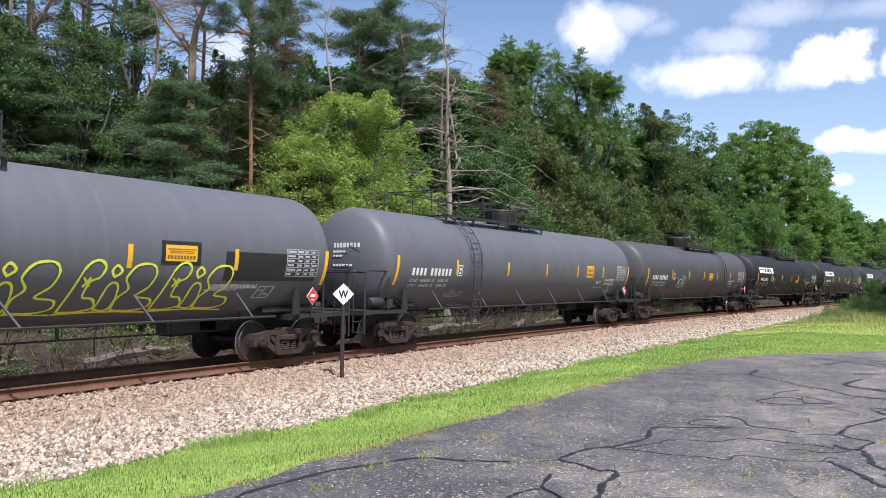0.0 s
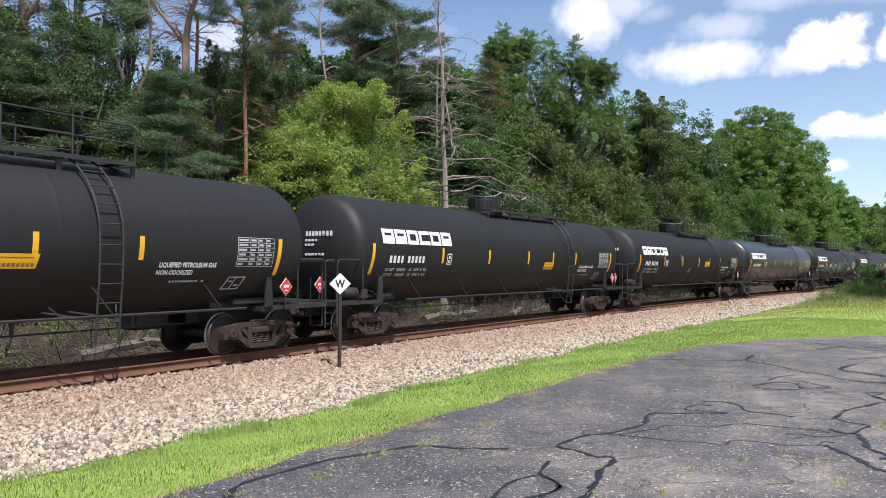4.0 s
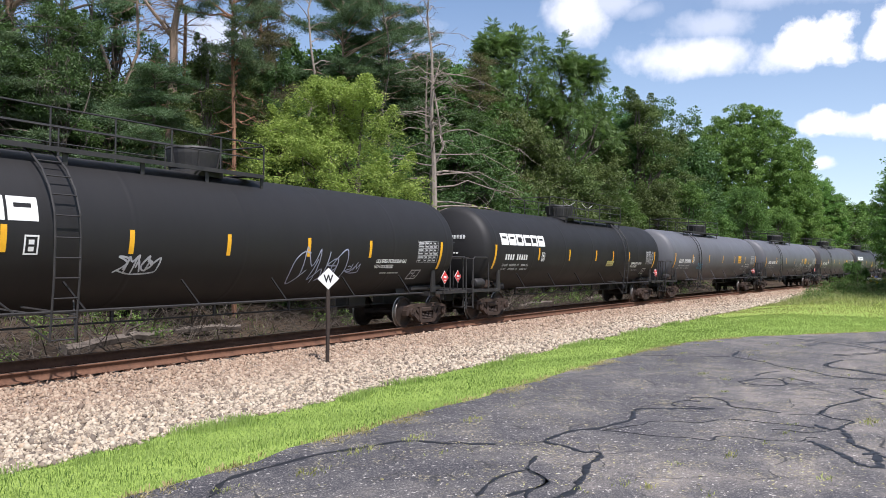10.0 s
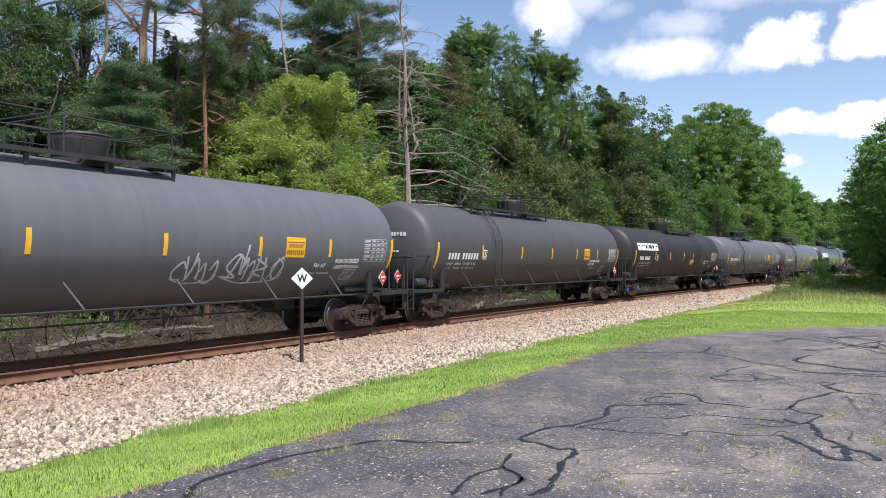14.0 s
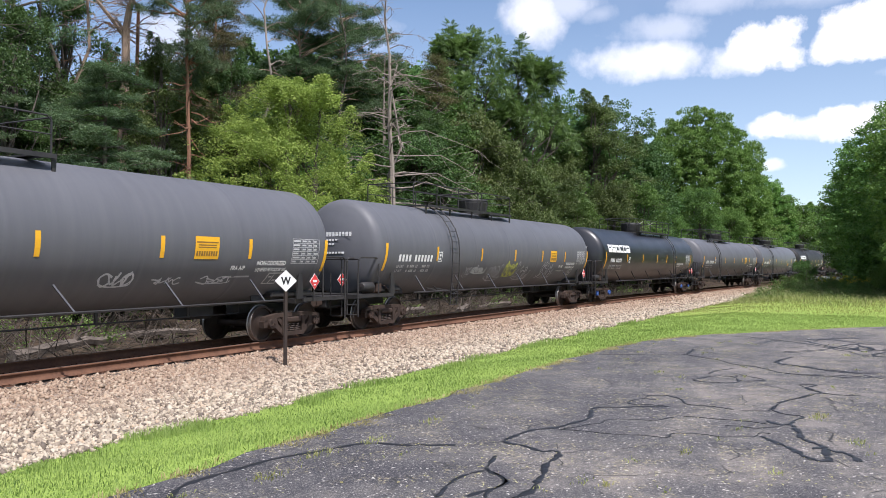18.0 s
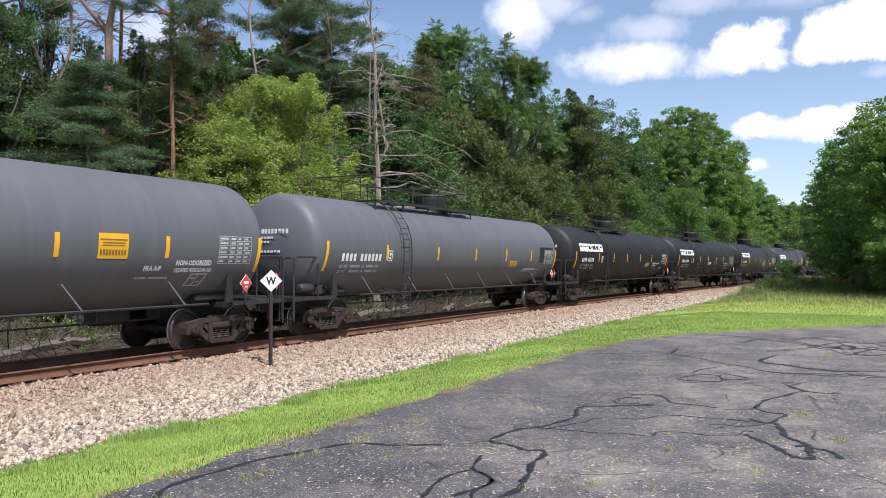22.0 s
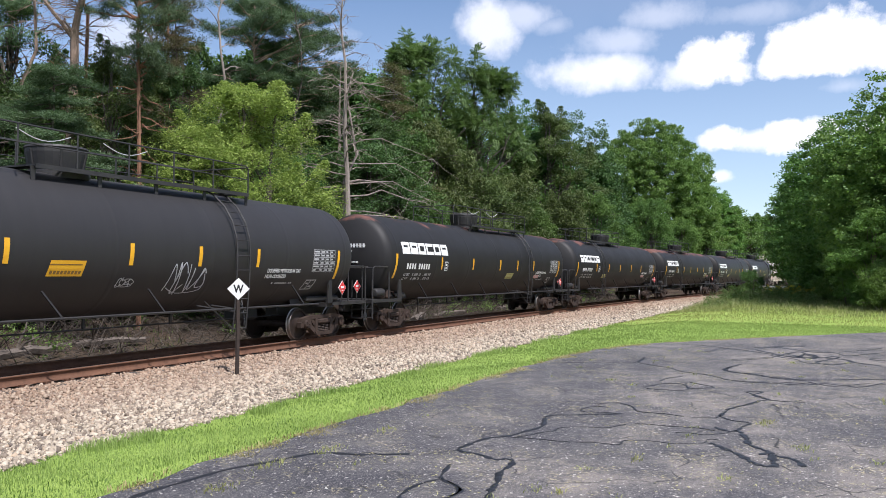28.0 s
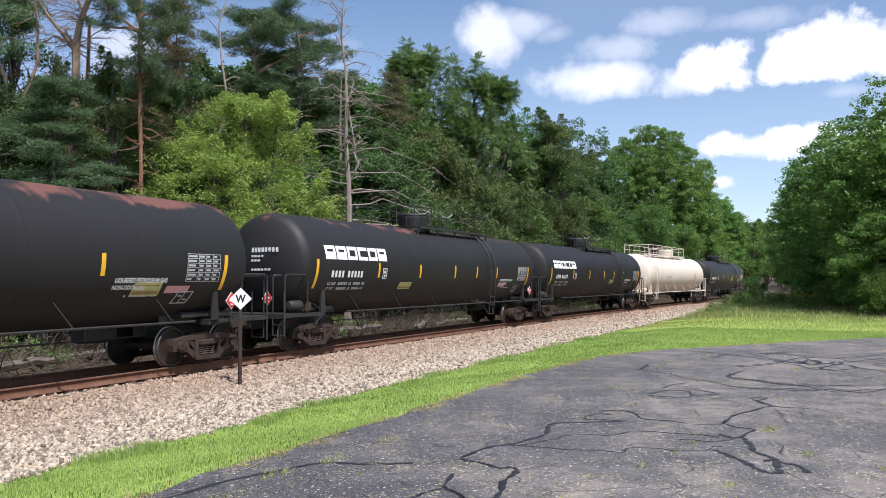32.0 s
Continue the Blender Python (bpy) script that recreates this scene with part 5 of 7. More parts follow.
def leaf_arrays(rng, centres, radii, per, size, flat=0.7, up=0.6, slim=0.5):
    """Rhombic leaves scattered through clumps, most of them near each clump's skin."""
    n = len(centres) * per
    c = np.repeat(centres, per, 0)
    r = np.repeat(radii, per)
    d = unit(rng, n) * (rng.random(n) ** 0.45)[:, None]
    d[:, 2] *= flat
    p = c + d * r[:, None]
    nrm = unit(rng, n) + d * 0.7
    nrm[:, 2] += up
    nrm /= np.linalg.norm(nrm, axis=1)[:, None]
    a = np.cross(nrm, unit(rng, n))
    a /= np.linalg.norm(a, axis=1)[:, None] + 1e-9
    b = np.cross(nrm, a)
    s = size * rng.uniform(0.6, 1.35, n)[:, None]
    tip = p + a * s * 0.5 - nrm * s * 0.12
    verts = np.stack([p - a * s * 0.5, p + b * s * 0.5 * slim, tip, p - b * s * 0.5 * slim], 1).reshape(-1, 3)
    return verts, np.arange(4 * n).reshape(-1, 4)


def compound_arrays(rng, centres, radii, per, size):
    """Feathered leaves: each a drooping stalk with six pairs of leaflets and one at its tip."""
    n = len(centres) * per
    c = np.repeat(centres, per, 0)
    r = np.repeat(radii, per)
    d = unit(rng, n) * (rng.random(n) ** 0.4)[:, None]
    p = c + d * r[:, None] * 0.7
    a = d + 0.5 * unit(rng, n)
    a[:, 2] += 0.25
    a /= np.linalg.norm(a, axis=1)[:, None] + 1e-9
    side = np.cross(a, np.array([0, 0, 1.0]) + 0.3 * unit(rng, n))
    side /= np.linalg.norm(side, axis=1)[:, None] + 1e-9
    nrm = np.cross(side, a)
    L = size * rng.uniform(0.7, 1.3, n)[:, None]
    z = np.array([0, 0, 1.0])
    quads = []
    for k in range(6):
        t = 0.2 + 0.14 * k
        o = p + a * L * t - z * L * 0.3 * t * t
        for sg in (-1, 1):
            way = a * 0.45 + side * sg * 0.9 - z * 0.25
            l, w = L * 0.34, np.cross(way, nrm) * L * 0.06
            quads.append(np.stack([o, o + way * l * 0.5 + w, o + way * l, o + way * l * 0.5 - w], 1))
    o = p + a * L - z * L * 0.3
    quads.append(np.stack([o, o + a * L * 0.15 + side * L * 0.06, o + a * L * 0.32 - z * L * 0.08, o + a * L * 0.15 - side * L * 0.06], 1))
    verts = np.concatenate(quads).reshape(-1, 3)
    return verts, np.arange(len(verts)).reshape(-1, 4)


def needle_arrays(rng, centres, radii, per, size):
    """Tufts of needles: slim blades that fan outwards and up from each tuft."""
    n = len(centres) * per
    c = np.repeat(centres, per, 0)
    r = np.repeat(radii, per)
    p = c + unit(rng, n) * (rng.random(n) ** 0.6 * r)[:, None] * np.array([1, 1, 0.45])
    d = (p - c) * 0.8 + unit(rng, n) * 0.6 * r[:, None]
    d[:, 2] += 0.35 * r
    d /= np.linalg.norm(d, axis=1)[:, None] + 1e-9
    w = np.cross(d, unit(rng, n))
    w /= np.linalg.norm(w, axis=1)[:, None] + 1e-9
    s = size * rng.uniform(0.7, 1.3, n)[:, None]
    verts = np.stack([p - w * s * 0.10, p + d * s, p + w * s * 0.10, p - d * s * 0.25], 1).reshape(-1, 3)
    return verts, np.arange(4 * n).reshape(-1, 4)


def limb(g, a, b, r0, r1, rng, sag=0.0, n=5, kink=0.06):
    a, b = Vector(a), Vector(b)
    L = (b - a).length
    pts = []
    for i in range(n + 1):
        f = i / n
        p = a.lerp(b, f)
        p.z += sag * L * math.sin(math.pi * f)
        if 0 < i < n:
            p += Vector((rng.uniform(-1, 1), rng.uniform(-1, 1), rng.uniform(-1, 1))) * kink * L
        pts.append(p)
    g.tube(pts, [r0 + (r1 - r0) * i / n for i in range(n + 1)], 6 if r0 > 0.04 else 4)
    return pts


def broad_tree(seed, height, width, base, clumps, per, leaf, clump_r, lobes=7, trunk_r=0.25, ragged=0.35, stems=1, slim=0.5, lump=1.0, shoots=0, feathered=False):
    """Trunk and crown meshes of a broad-leaved tree: lobes of clumps with gaps between."""
    rng = np.random.default_rng(seed)
    pr = random.Random(seed)
    lob = []
    for i in range(lobes):
        f = (i + 0.5) / lobes
        z = base + (height - base) * (0.12 + 0.78 * f)
        prof = max(0.25, (1 - max(0, f - 0.35) ** 1.7 * 1.9)) * (0.75 + 0.25 * min(1, f / 0.25))
        for q in range(3 if lump > 0.8 else 5):
            a = pr.uniform(0, 6.283)
            rad = width * 0.5 * prof * pr.uniform(0.35, 0.62) * (1.5 - 0.5 * lump)
            lob.append((rad * math.cos(a), rad * math.sin(a), z + pr.uniform(-0.4, 0.4), lump * width * pr.uniform(0.17, 0.27) * (0.7 + 0.3 * prof)))
    lob = np.array(lob)
    pick = rng.integers(0, len(lob), clumps)
    d = unit(rng, clumps)
    d[:, 2] = np.abs(d[:, 2]) * 0.9 - 0.25
    depth = 1.0 - ragged * rng.random(clumps) ** 1.5 + 0.14 * rng.normal(size=clumps)
    c = lob[pick, :3] + d * (lob[pick, 3] * depth)[:, None]
    c[:, 2] = np.clip(c[:, 2], base * 0.6, height)
    radii = clump_r * rng.uniform(0.55, 1.3, clumps)
    if shoots:
        # young growth standing up out of the crown
        top = np.argsort(-c[:, 2] - 0.5 * np.hypot(c[:, 0], c[:, 1]))[: clumps // 2]
        at = c[rng.choice(top, shoots)]
        way = np.concatenate([at[:, :2] / width * rng.uniform(0.2, 1.2, (shoots, 1)), np.ones((shoots, 1))], 1)
        rise = rng.uniform(0.5, 1.5, shoots)[:, None] * height * 0.05
        c = np.concatenate([c] + [at + way * rise * k for k in (0.35, 0.6, 0.85, 1.05)])
        radii = np.concatenate([radii] + [np.full(shoots, clump_r * q) for q in (0.75, 0.6, 0.45, 0.3)])
    if feathered:
        v, f = compound_arrays(rng, c, radii, per, leaf)
    else:
        v, f = leaf_arrays(rng, c, radii, per, leaf, slim=slim)
    g = Geo()
    for st in range(stems):
        x0, y0 = (0, 0) if stems == 1 else (pr.uniform(-0.5, 0.5), pr.uniform(-0.5, 0.5))
        lean = pr.uniform(-0.04, 0.04) * height
        spine = limb(g, (x0, y0, -0.5), (x0 * 2 + lean, y0 * 2, height * 0.86), trunk_r, trunk_r * 0.16, pr, n=8, kink=0.012)
        for L in lob[:: max(1, stems)]:
            k = min(7, max(1, int(8 * max(0.12, (L[2] - 0.25 * (height - base)) / height))))
            limb(g, spine[k], L[:3], trunk_r * 0.36, trunk_r * 0.09, pr, 0.08)
    for j in rng.integers(0, clumps, min(clumps, 70)):
        limb(g, lob[pick[j], :3], c[j], trunk_r * 0.10, 0.012, pr, 0.05, n=3)
    return g, v, f


def dome_tree(seed, height, width, base, clumps, per, leaf, clump_r, trunk_r=0.3, bumps=40, swell=0.16):
    """A full round crown: clumps over a swelling dome, with shaded hollows between its boughs."""
    rng = np.random.default_rng(seed)
    pr = random.Random(seed)
    d = unit(rng, clumps)
    knob = unit(rng, bumps)
    near = np.clip((d @ knob.T - 0.86) / 0.14, 0, 1)
    size = 0.90 + swell * near.max(1) + 0.03 * rng.normal(size=clumps)
    deep = 1.0 - 0.6 * rng.random(clumps) ** 2.0
    z0 = base + 0.42 * (height - base)
    tall = np.where(d[:, 2] > 0, height - z0, z0 - base)
    c = d * (size * deep)[:, None] * np.stack([np.full(clumps, width / 2), np.full(clumps, width / 2), tall], 1)
    c[:, 2] += z0
    v, f = leaf_arrays(rng, c, clump_r * rng.uniform(0.5, 1.3, clumps), per, leaf, flat=0.6, up=0.5, slim=0.7)
    g = Geo()
    spine = limb(g, (0, 0, -0.5), (0, 0, height * 0.85), trunk_r, trunk_r * 0.15, pr, n=8, kink=0.01)
    for k in rng.integers(0, clumps, 40):
        limb(g, spine[min(7, 2 + int(5 * max(0, c[k, 2] - base) / height))], c[k], trunk_r * 0.25, 0.02, pr, 0.06)
    return g, v, f


def pine_tree(seed, height, width, base, whorls, per, needle, tuft_r, trunk_r=0.2, droop=-0.12, bare=0, umbrella=False):
    rng = np.random.default_rng(seed)
    pr = random.Random(seed)
    g = Geo()
    lean = pr.uniform(-0.03, 0.03) * height
    spine = limb(g, (0, 0, -0.5), (lean, 0, height), trunk_r, 0.03, pr, n=9, kink=0.006)
    cs, rs = [], []
    for i in range(whorls):
        f = i / max(1, whorls - 1)
        z = base + (height - base) * f
        reach = width * 0.5 * (min(1, 0.5 + f * 1.4) * (1 - f ** 3 * 0.55) if umbrella else (1 - f * 0.8) * (0.6 + 0.4 * min(1, f * 5)))
        for q in range(5):
            a = pr.uniform(0, 6.283)
            L = reach * pr.uniform(0.35, 1.2)
            zz = z + pr.uniform(-0.6, 0.6) * (height - base) / whorls
            o = Vector((lean * (zz / height), 0, zz))
            end = o + Vector((L * math.cos(a), L * math.sin(a), (droop if not umbrella else 0.25) * L + pr.uniform(-0.5, 0.7)))
            pts = limb(g, o, end, 0.05, 0.014, pr, 0.05, n=4)
            for t in (0.45, 0.62, 0.78, 0.9, 1.0):
                k = o.lerp(end, t)
                for m in range(2):
                    w = Vector((pr.uniform(-1, 1), pr.uniform(-1, 1), pr.uniform(-0.2, 0.5))) * tuft_r * (1.1 if t < 1 else 0.4)
                    cs.append(tuple(k + w))
                    rs.append(tuft_r * pr.uniform(0.7, 1.2))
    for i in range(bare):
        z = pr.uniform(height * 0.2, base)
        a = pr.uniform(0, 6.283)
        L = pr.uniform(0.6, 2.2)
        limb(g, (0, 0, z), (L * math.cos(a), L * math.sin(a), z + pr.uniform(-0.6, 0.3)), 0.035, 0.008, pr, -0.05, n=3)
    v, f = needle_arrays(rng, np.array(cs), np.array(rs), per, needle)
    return g, v, f


def bare_tree(seed, height, branches, reach, trunk_r, droop, start, fork=False, twigs=3, thick=1.0):
    """A dead tree: its trunk, and each bare branch with its twigs."""
    pr = random.Random(seed)
    g, arms = Geo(), []
    spine = limb(g, (0, 0, -0.5), (pr.uniform(-0.03, 0.03) * height, 0, height), trunk_r, 0.03, pr, n=9, kink=0.01 if not fork else 0.03)
    for i in range(branches):
        f = start + (1 - start) * (i + pr.random()) / branches
        k = f * 9
        o = spine[min(8, int(k))].lerp(spine[min(9, int(k) + 1)], k % 1)
        a = pr.uniform(0, 6.283)
        L = reach * (1.15 - f) * pr.uniform(0.5, 1.1) + 0.4
        end = o + Vector((L * math.cos(a), L * math.sin(a), droop * L + (0.6 * L if f > 0.85 else 0)))
        arm = Geo()
        pts = limb(arm, o, end, (0.04 * (1.3 - f) + 0.014) * thick, 0.009 * thick, pr, 0.12, n=5, kink=0.04)
        for q in range(twigs):
            at = pr.randint(2, 5)
            t = pts[at]
            foot, sides = len(arm.v), (len(arm.v) // 6 if not q else sides)
            limb(arm, t, t + Vector((pr.uniform(-1, 1), pr.uniform(-1, 1), pr.uniform(-0.7, 0.4))) * L * 0.32, 0.013 * thick, 0.006 * thick, pr, 0, n=2)
            arm.f.append((foot, foot + 1, at * sides))
            arm.s.append(0)
        arms.append(arm)
    return g, arms


def fork_tree(seed, height, spread):
    """A half-bare pine: stout trunk that forks high up, hung with fine bare branches."""
    pr = random.Random(seed)
    g, arms = Geo(), []
    main = limb(g, (0, 0, -0.5), (0.15, 0, height), 0.21, 0.155, pr, n=7, kink=0.006)
    right = limb(g, main[-1], main[-1] + Vector((0.9, 0, 4.5)), 0.14, 0.05, pr, n=5, kink=0.02)
    left = limb(g, main[-1] - Vector((0, 0, 0.3)), main[-1] + Vector((-2.3, 0.3, 2.9)), 0.085, 0.03, pr, n=5, kink=0.02)
    for i in range(110):
        o = pr.choice(main[5:] + right + left + right)
        a, L = pr.uniform(0, 6.283), spread * pr.uniform(0.4, 1.1)
        arm = Geo()
        pts = limb(arm, o, o + Vector((L * math.cos(a), 0.7 * L * math.sin(a), pr.uniform(-0.35, 0.3) * L)), 0.022, 0.006, pr, 0.1, n=5, kink=0.05)
        for q in range(9):
            at = pr.randint(1, 5)
            foot = len(arm.v)
            limb(arm, pts[at], pts[at] + Vector((pr.uniform(-1, 1), pr.uniform(-1, 1), pr.uniform(-0.6, 0.6))) * L * 0.3, 0.009, 0.004, pr, 0, n=2)
            arm.f.append((foot, foot + 1, at * 4))
            arm.s.append(0)
        arms.append(arm)
    return g, arms


FORMS = {}


def form(key, make):
    if key not in FORMS:
        g, v, f = make()
        FORMS[key] = (g, v, f)
    return FORMS[key]


def plant_tree(name, key, make, bark, leaves, deg, dist, label, scale=1.0, high=None, turn=0.0, category="tree", lift=None):
    """One tree: an Empty at its foot with its trunk and crown."""
    g, v, f = form(key, make)
    p = heading_place(deg, dist)
    z = float(ground_z(p.x, p.y)) if lift is None else lift
    ob = tagged(new(name), label, category)
    ob.matrix_basis = Matrix.Translation((p.x, p.y, z)) @ Matrix.Rotation(turn, 4, "Z") @ Matrix.Diagonal((scale, scale, high or scale, 1))
    part("trunk", kept(("trunk", key, bark), lambda: g.mesh("trunk", bark, smooth=True)), ob)
    if isinstance(v, list):
        for i, arm in enumerate(v):
            part("branch", kept(("branch", key, i, bark), lambda: arm.mesh("branch", bark)), ob)
    elif v is not None:
        part("crown", kept(("crown", key, leaves), lambda: array_mesh("crown", v, f, leaves)), ob)
    return ob


WALNUT = lambda: broad_tree(11, 19.0, 10.5, 3.0, 440, 15, 0.48, 0.62, lobes=10, trunk_r=0.3, ragged=0.6, lump=0.62, shoots=18, feathered=True)
MAPLE = lambda: dome_tree(12, 22.0, 18.5, 1.2, 2700, 96, 0.23, 0.78, trunk_r=0.4, bumps=60, swell=0.11)
THICK = lambda: broad_tree(13, 11.0, 7.5, 0.3, 340, 85, 0.15, 0.62, lobes=7, trunk_r=0.16, ragged=0.5, shoots=14)
WILLOW = lambda: broad_tree(14, 10.0, 7.6, 0.4, 800, 135, 0.074, 0.42, lobes=9, lump=1.0, trunk_r=0.14, ragged=0.6, stems=3, slim=0.45, shoots=44)
SHRUB = lambda: broad_tree(15, 3.0, 3.2, 0.1, 130, 95, 0.09, 0.38, lobes=4, trunk_r=0.05, ragged=0.5, stems=3, shoots=12)
DENSE = lambda: dome_tree(16, 15.0, 9.5, 0.2, 1050, 84, 0.18, 0.64, trunk_r=0.25, bumps=55, swell=0.22)
FAR = lambda: broad_tree(18, 16.0, 9.0, 1.0, 170, 70, 0.30, 0.9, lobes=9, trunk_r=0.22, ragged=0.6, lump=0.75, shoots=10)
TALL = lambda: broad_tree(17, 18.0, 8.0, 1.5, 420, 95, 0.135, 0.58, lobes=10, trunk_r=0.2, ragged=0.7, lump=0.6, shoots=30)
PINE = lambda: pine_tree(21, 19.0, 6.6, 8.8, 13, 135, 0.125, 0.42, 0.15, bare=34, umbrella=True)
BOUGH = lambda: pine_tree(22, 14.0, 9.5, 2.5, 15, 125, 0.12, 0.42, 0.2, droop=-0.1, bare=10)
PADS = lambda: pine_tree(24, 17.5, 8.2, 11.2, 10, 190, 0.12, 0.5, 0.15, bare=22, umbrella=True)
THIN = lambda: pine_tree(23, 18.0, 5.5, 7.0, 11, 46, 0.15, 0.42, 0.13, droop=-0.05, bare=60)
DEAD = lambda: (*bare_tree(31, 16.5, 54, 6.4, 0.2, -0.16, 0.2, twigs=9, thick=0.85), None)
SNAG = lambda: (*bare_tree(32, 18.0, 56, 4.6, 0.15, 0.12, 0.25, True, twigs=10, thick=0.6), None)
POLE = lambda: (*bare_tree(33, 15.5, 14, 1.8, 0.12, 0.3, 0.45, True, thick=1.0), None)
FORK = lambda: (*fork_tree(34, 10.9, 2.6), None)


def make_woods():
    pt = plant_tree
    pt("willow_tree", "willow", WILLOW, "bark", "leaf_bright", 37.7, 34.0, "bushy yellow-green tree at the wood's edge beyond the track", scale=1.5, high=1.03)
    pt("dead_conifer", "dead", DEAD, "deadwood", "", 30.9, 40.0, "tall dead grey conifer with bare drooping branches", category="dead tree")
    pt("dead_tree", "pole", POLE, "deadwood", "", 39.5, 39.0, "thin pale dead trunk rising out of the green tree", category="dead tree", turn=0.5)
    pt("dead_tree", "pole", POLE, "deadwood", "", 30.5, 40.3, "bare grey trunk standing close beside a dead conifer", category="dead tree", turn=0.6, high=0.8)
    pt("pine_tree", "fork", FORK, "pinebark", "", 49.35, 33.0, "stout forked pine, half dead, with fine bare branches", turn=radians(49.35 - 90))
    pt("pine_tree", "fork", FORK, "pinebark", "", 58.8, 33.0, "stout forked pine, half dead, with fine bare branches", turn=2.0)
    pt("dead_tree", "pole", POLE, "pinebark", "", 51.7, 34.0, "slim reddish-brown bare trunk among the pines", category="dead tree", turn=1.5)
    pt("dead_tree", "pole", POLE, "bark", "", 53.9, 34.0, "slim dark bare trunk among the pines", category="dead tree", turn=4.4, scale=1.1)
    pt("dead_tree", "snag", SNAG, "bark", "", 57.0, 34.0, "tall half-dead forked trunk with bare limbs", category="dead tree", turn=2.0)
    pt("dead_tree", "snag", SNAG, "bark", "", 53.3, 36.0, "tall half-dead forked trunk with bare limbs", category="dead tree", turn=4.0)
    pt("dead_tree", "pole", POLE, "bark", "", 34.6, 43.0, "thin grey dead trunk among the pines", category="dead tree", turn=3.0)
    pt("dead_conifer", "dead", DEAD, "deadwood", "", 32.0, 47.0, "dead grey conifer with bare drooping branches", category="dead tree", turn=2.0, high=0.85)
    pt("pine_tree", "pine", PINE, "redbark", "needle", 44.85, 31.0, "tall pine with a bare reddish trunk", scale=0.72, high=1.04)
    pt("pine_tree", "pads", PADS, "pinebark", "needle", 37.4, 45.0, "tall pine with a dark spreading top", scale=1.1, high=0.92, turn=1.0)
    pt("pine_tree", "pads", PADS, "pinebark", "needle", 34.3, 46.0, "tall pine with a dark spreading top", scale=1.0, high=0.92, turn=2.2)
    pt("pine_tree", "bough", BOUGH, "bark", "needle", 50.8, 29.5, "dark blue-green pine with drooping boughs", scale=0.95, high=0.62)
    pt("pine_tree", "bough", BOUGH, "bark", "needle", 59.5, 30.0, "dark blue-green pine with drooping boughs", scale=1.0, high=0.66, turn=2.0)
    pt("pine_tree", "thin", THIN, "bark", "needle", 56.0, 33.0, "tall thin pine with sparse dull needles", high=1.1)
    pt("pine_tree", "thin", THIN, "redbark", "needle_dull", 43.0, 41.0, "tall thin pine with sparse dull needles", turn=1.3)
    pt("pine_tree", "thin", THIN, "bark", "needle", 62.0, 32.0, "tall thin pine with sparse dull needles", turn=2.6, high=1.1)
    pt("walnut_tree", "walnut", WALNUT, "bark", "leaf_walnut", 25.6, 57.0, "tall open-crowned broadleaf tree with feathered leaves", scale=1.08, high=1.03)
    pt("walnut_tree", "walnut", WALNUT, "bark", "leaf_walnut", 21.4, 60.0, "tall open-crowned broadleaf tree with feathered leaves", scale=1.05, turn=2.0, high=0.99)
    pt("broadleaf_tree", "tall", TALL, "bark", "leaf_dull", 16.2, 70.0, "dull olive-green ragged tree beyond the track", scale=1.35, high=0.98)
    pt("broadleaf_tree", "dense", DENSE, "bark", "leaf_dark", 14.6, 78.0, "dark green tree beyond the track", scale=1.0, high=1.1)
    pt("broadleaf_tree", "dense", DENSE, "bark", "leaf_mid", 18.2, 78.0, "mid-green tree beyond the track", high=1.15, turn=1.0)
    pt("maple_tree", "maple", MAPLE, "bark", "leaf_lush", 9.1, 118.0, "large round bright-green maple in full leaf", scale=0.96, high=1.07)
    pt("maple_tree", "maple", MAPLE, "bark", "leaf_lush", 5.5, 135.0, "round bright-green maple in full leaf", scale=0.62, high=0.72, turn=2.5)
    pt("maple_tree", "far", FAR, "bark", "leaf_lush", 3.2, 150.0, "round green tree far down the line", scale=1.25, high=0.8, turn=1.0)
    pt("maple_tree", "far", FAR, "bark", "leaf_lush", 1.2, 230.0, "round green tree far down the line", scale=1.25, high=0.75, turn=2.0)
    pt("maple_tree", "far", FAR, "bark", "leaf_lush", 5.4, 125.0, "round green tree far down the line", scale=1.2, high=0.72, turn=3.0)
    for deg, dist, k in ((1.9, 170, 1.3), (1.0, 200, 1.4), (0.2, 220, 1.4), (2.8, 150, 1.2), (3.9, 135, 1.2), (-0.2, 240, 1.4)):
        pt("broadleaf_tree", "far", FAR, "bark", "leaf_fresh", deg, dist, "green tree far down the line", scale=k, high=k * 0.72, turn=deg)
    for deg, dist, k in ((31.2, 51, 1.0), (29.6, 50, 0.95), (28.2, 53, 1.0), (27.0, 55, 0.95), (33.0, 52, 0.95), (13.4, 80, 0.95), (17.0, 72, 1.0), (19.6, 68, 1.0)):
        pt("broadleaf_tree", "far", FAR, "bark", "leaf_mid", deg, dist, "green broadleaf tree in the wood's edge", scale=k, turn=deg)
    pt("pine_tree", "thin", THIN, "bark", "leaf_brown", 27.6, 47.0, "dying pine with brown needles", scale=1.1, high=0.78, turn=0.4)
    pt("pine_tree", "thin", THIN, "bark", "leaf_brown", 42.6, 37.0, "dying pine with brown needles", scale=0.7, high=0.8, turn=3.4)
    pt("dead_tree", "snag", SNAG, "redbark", "", 48.4, 36.0, "half-dead forked pine with reddish bark", category="dead tree", turn=1.2)
    pt("dead_tree", "snag", SNAG, "bark", "", 44.2, 38.0, "bare grey-brown tree tangled among the pines", category="dead tree", turn=5.0, scale=0.85)
    pt("dead_tree", "snag", SNAG, "bark", "", 59.0, 31.0, "bare grey-brown tree tangled among the pines", category="dead tree", turn=0.3, scale=0.9)
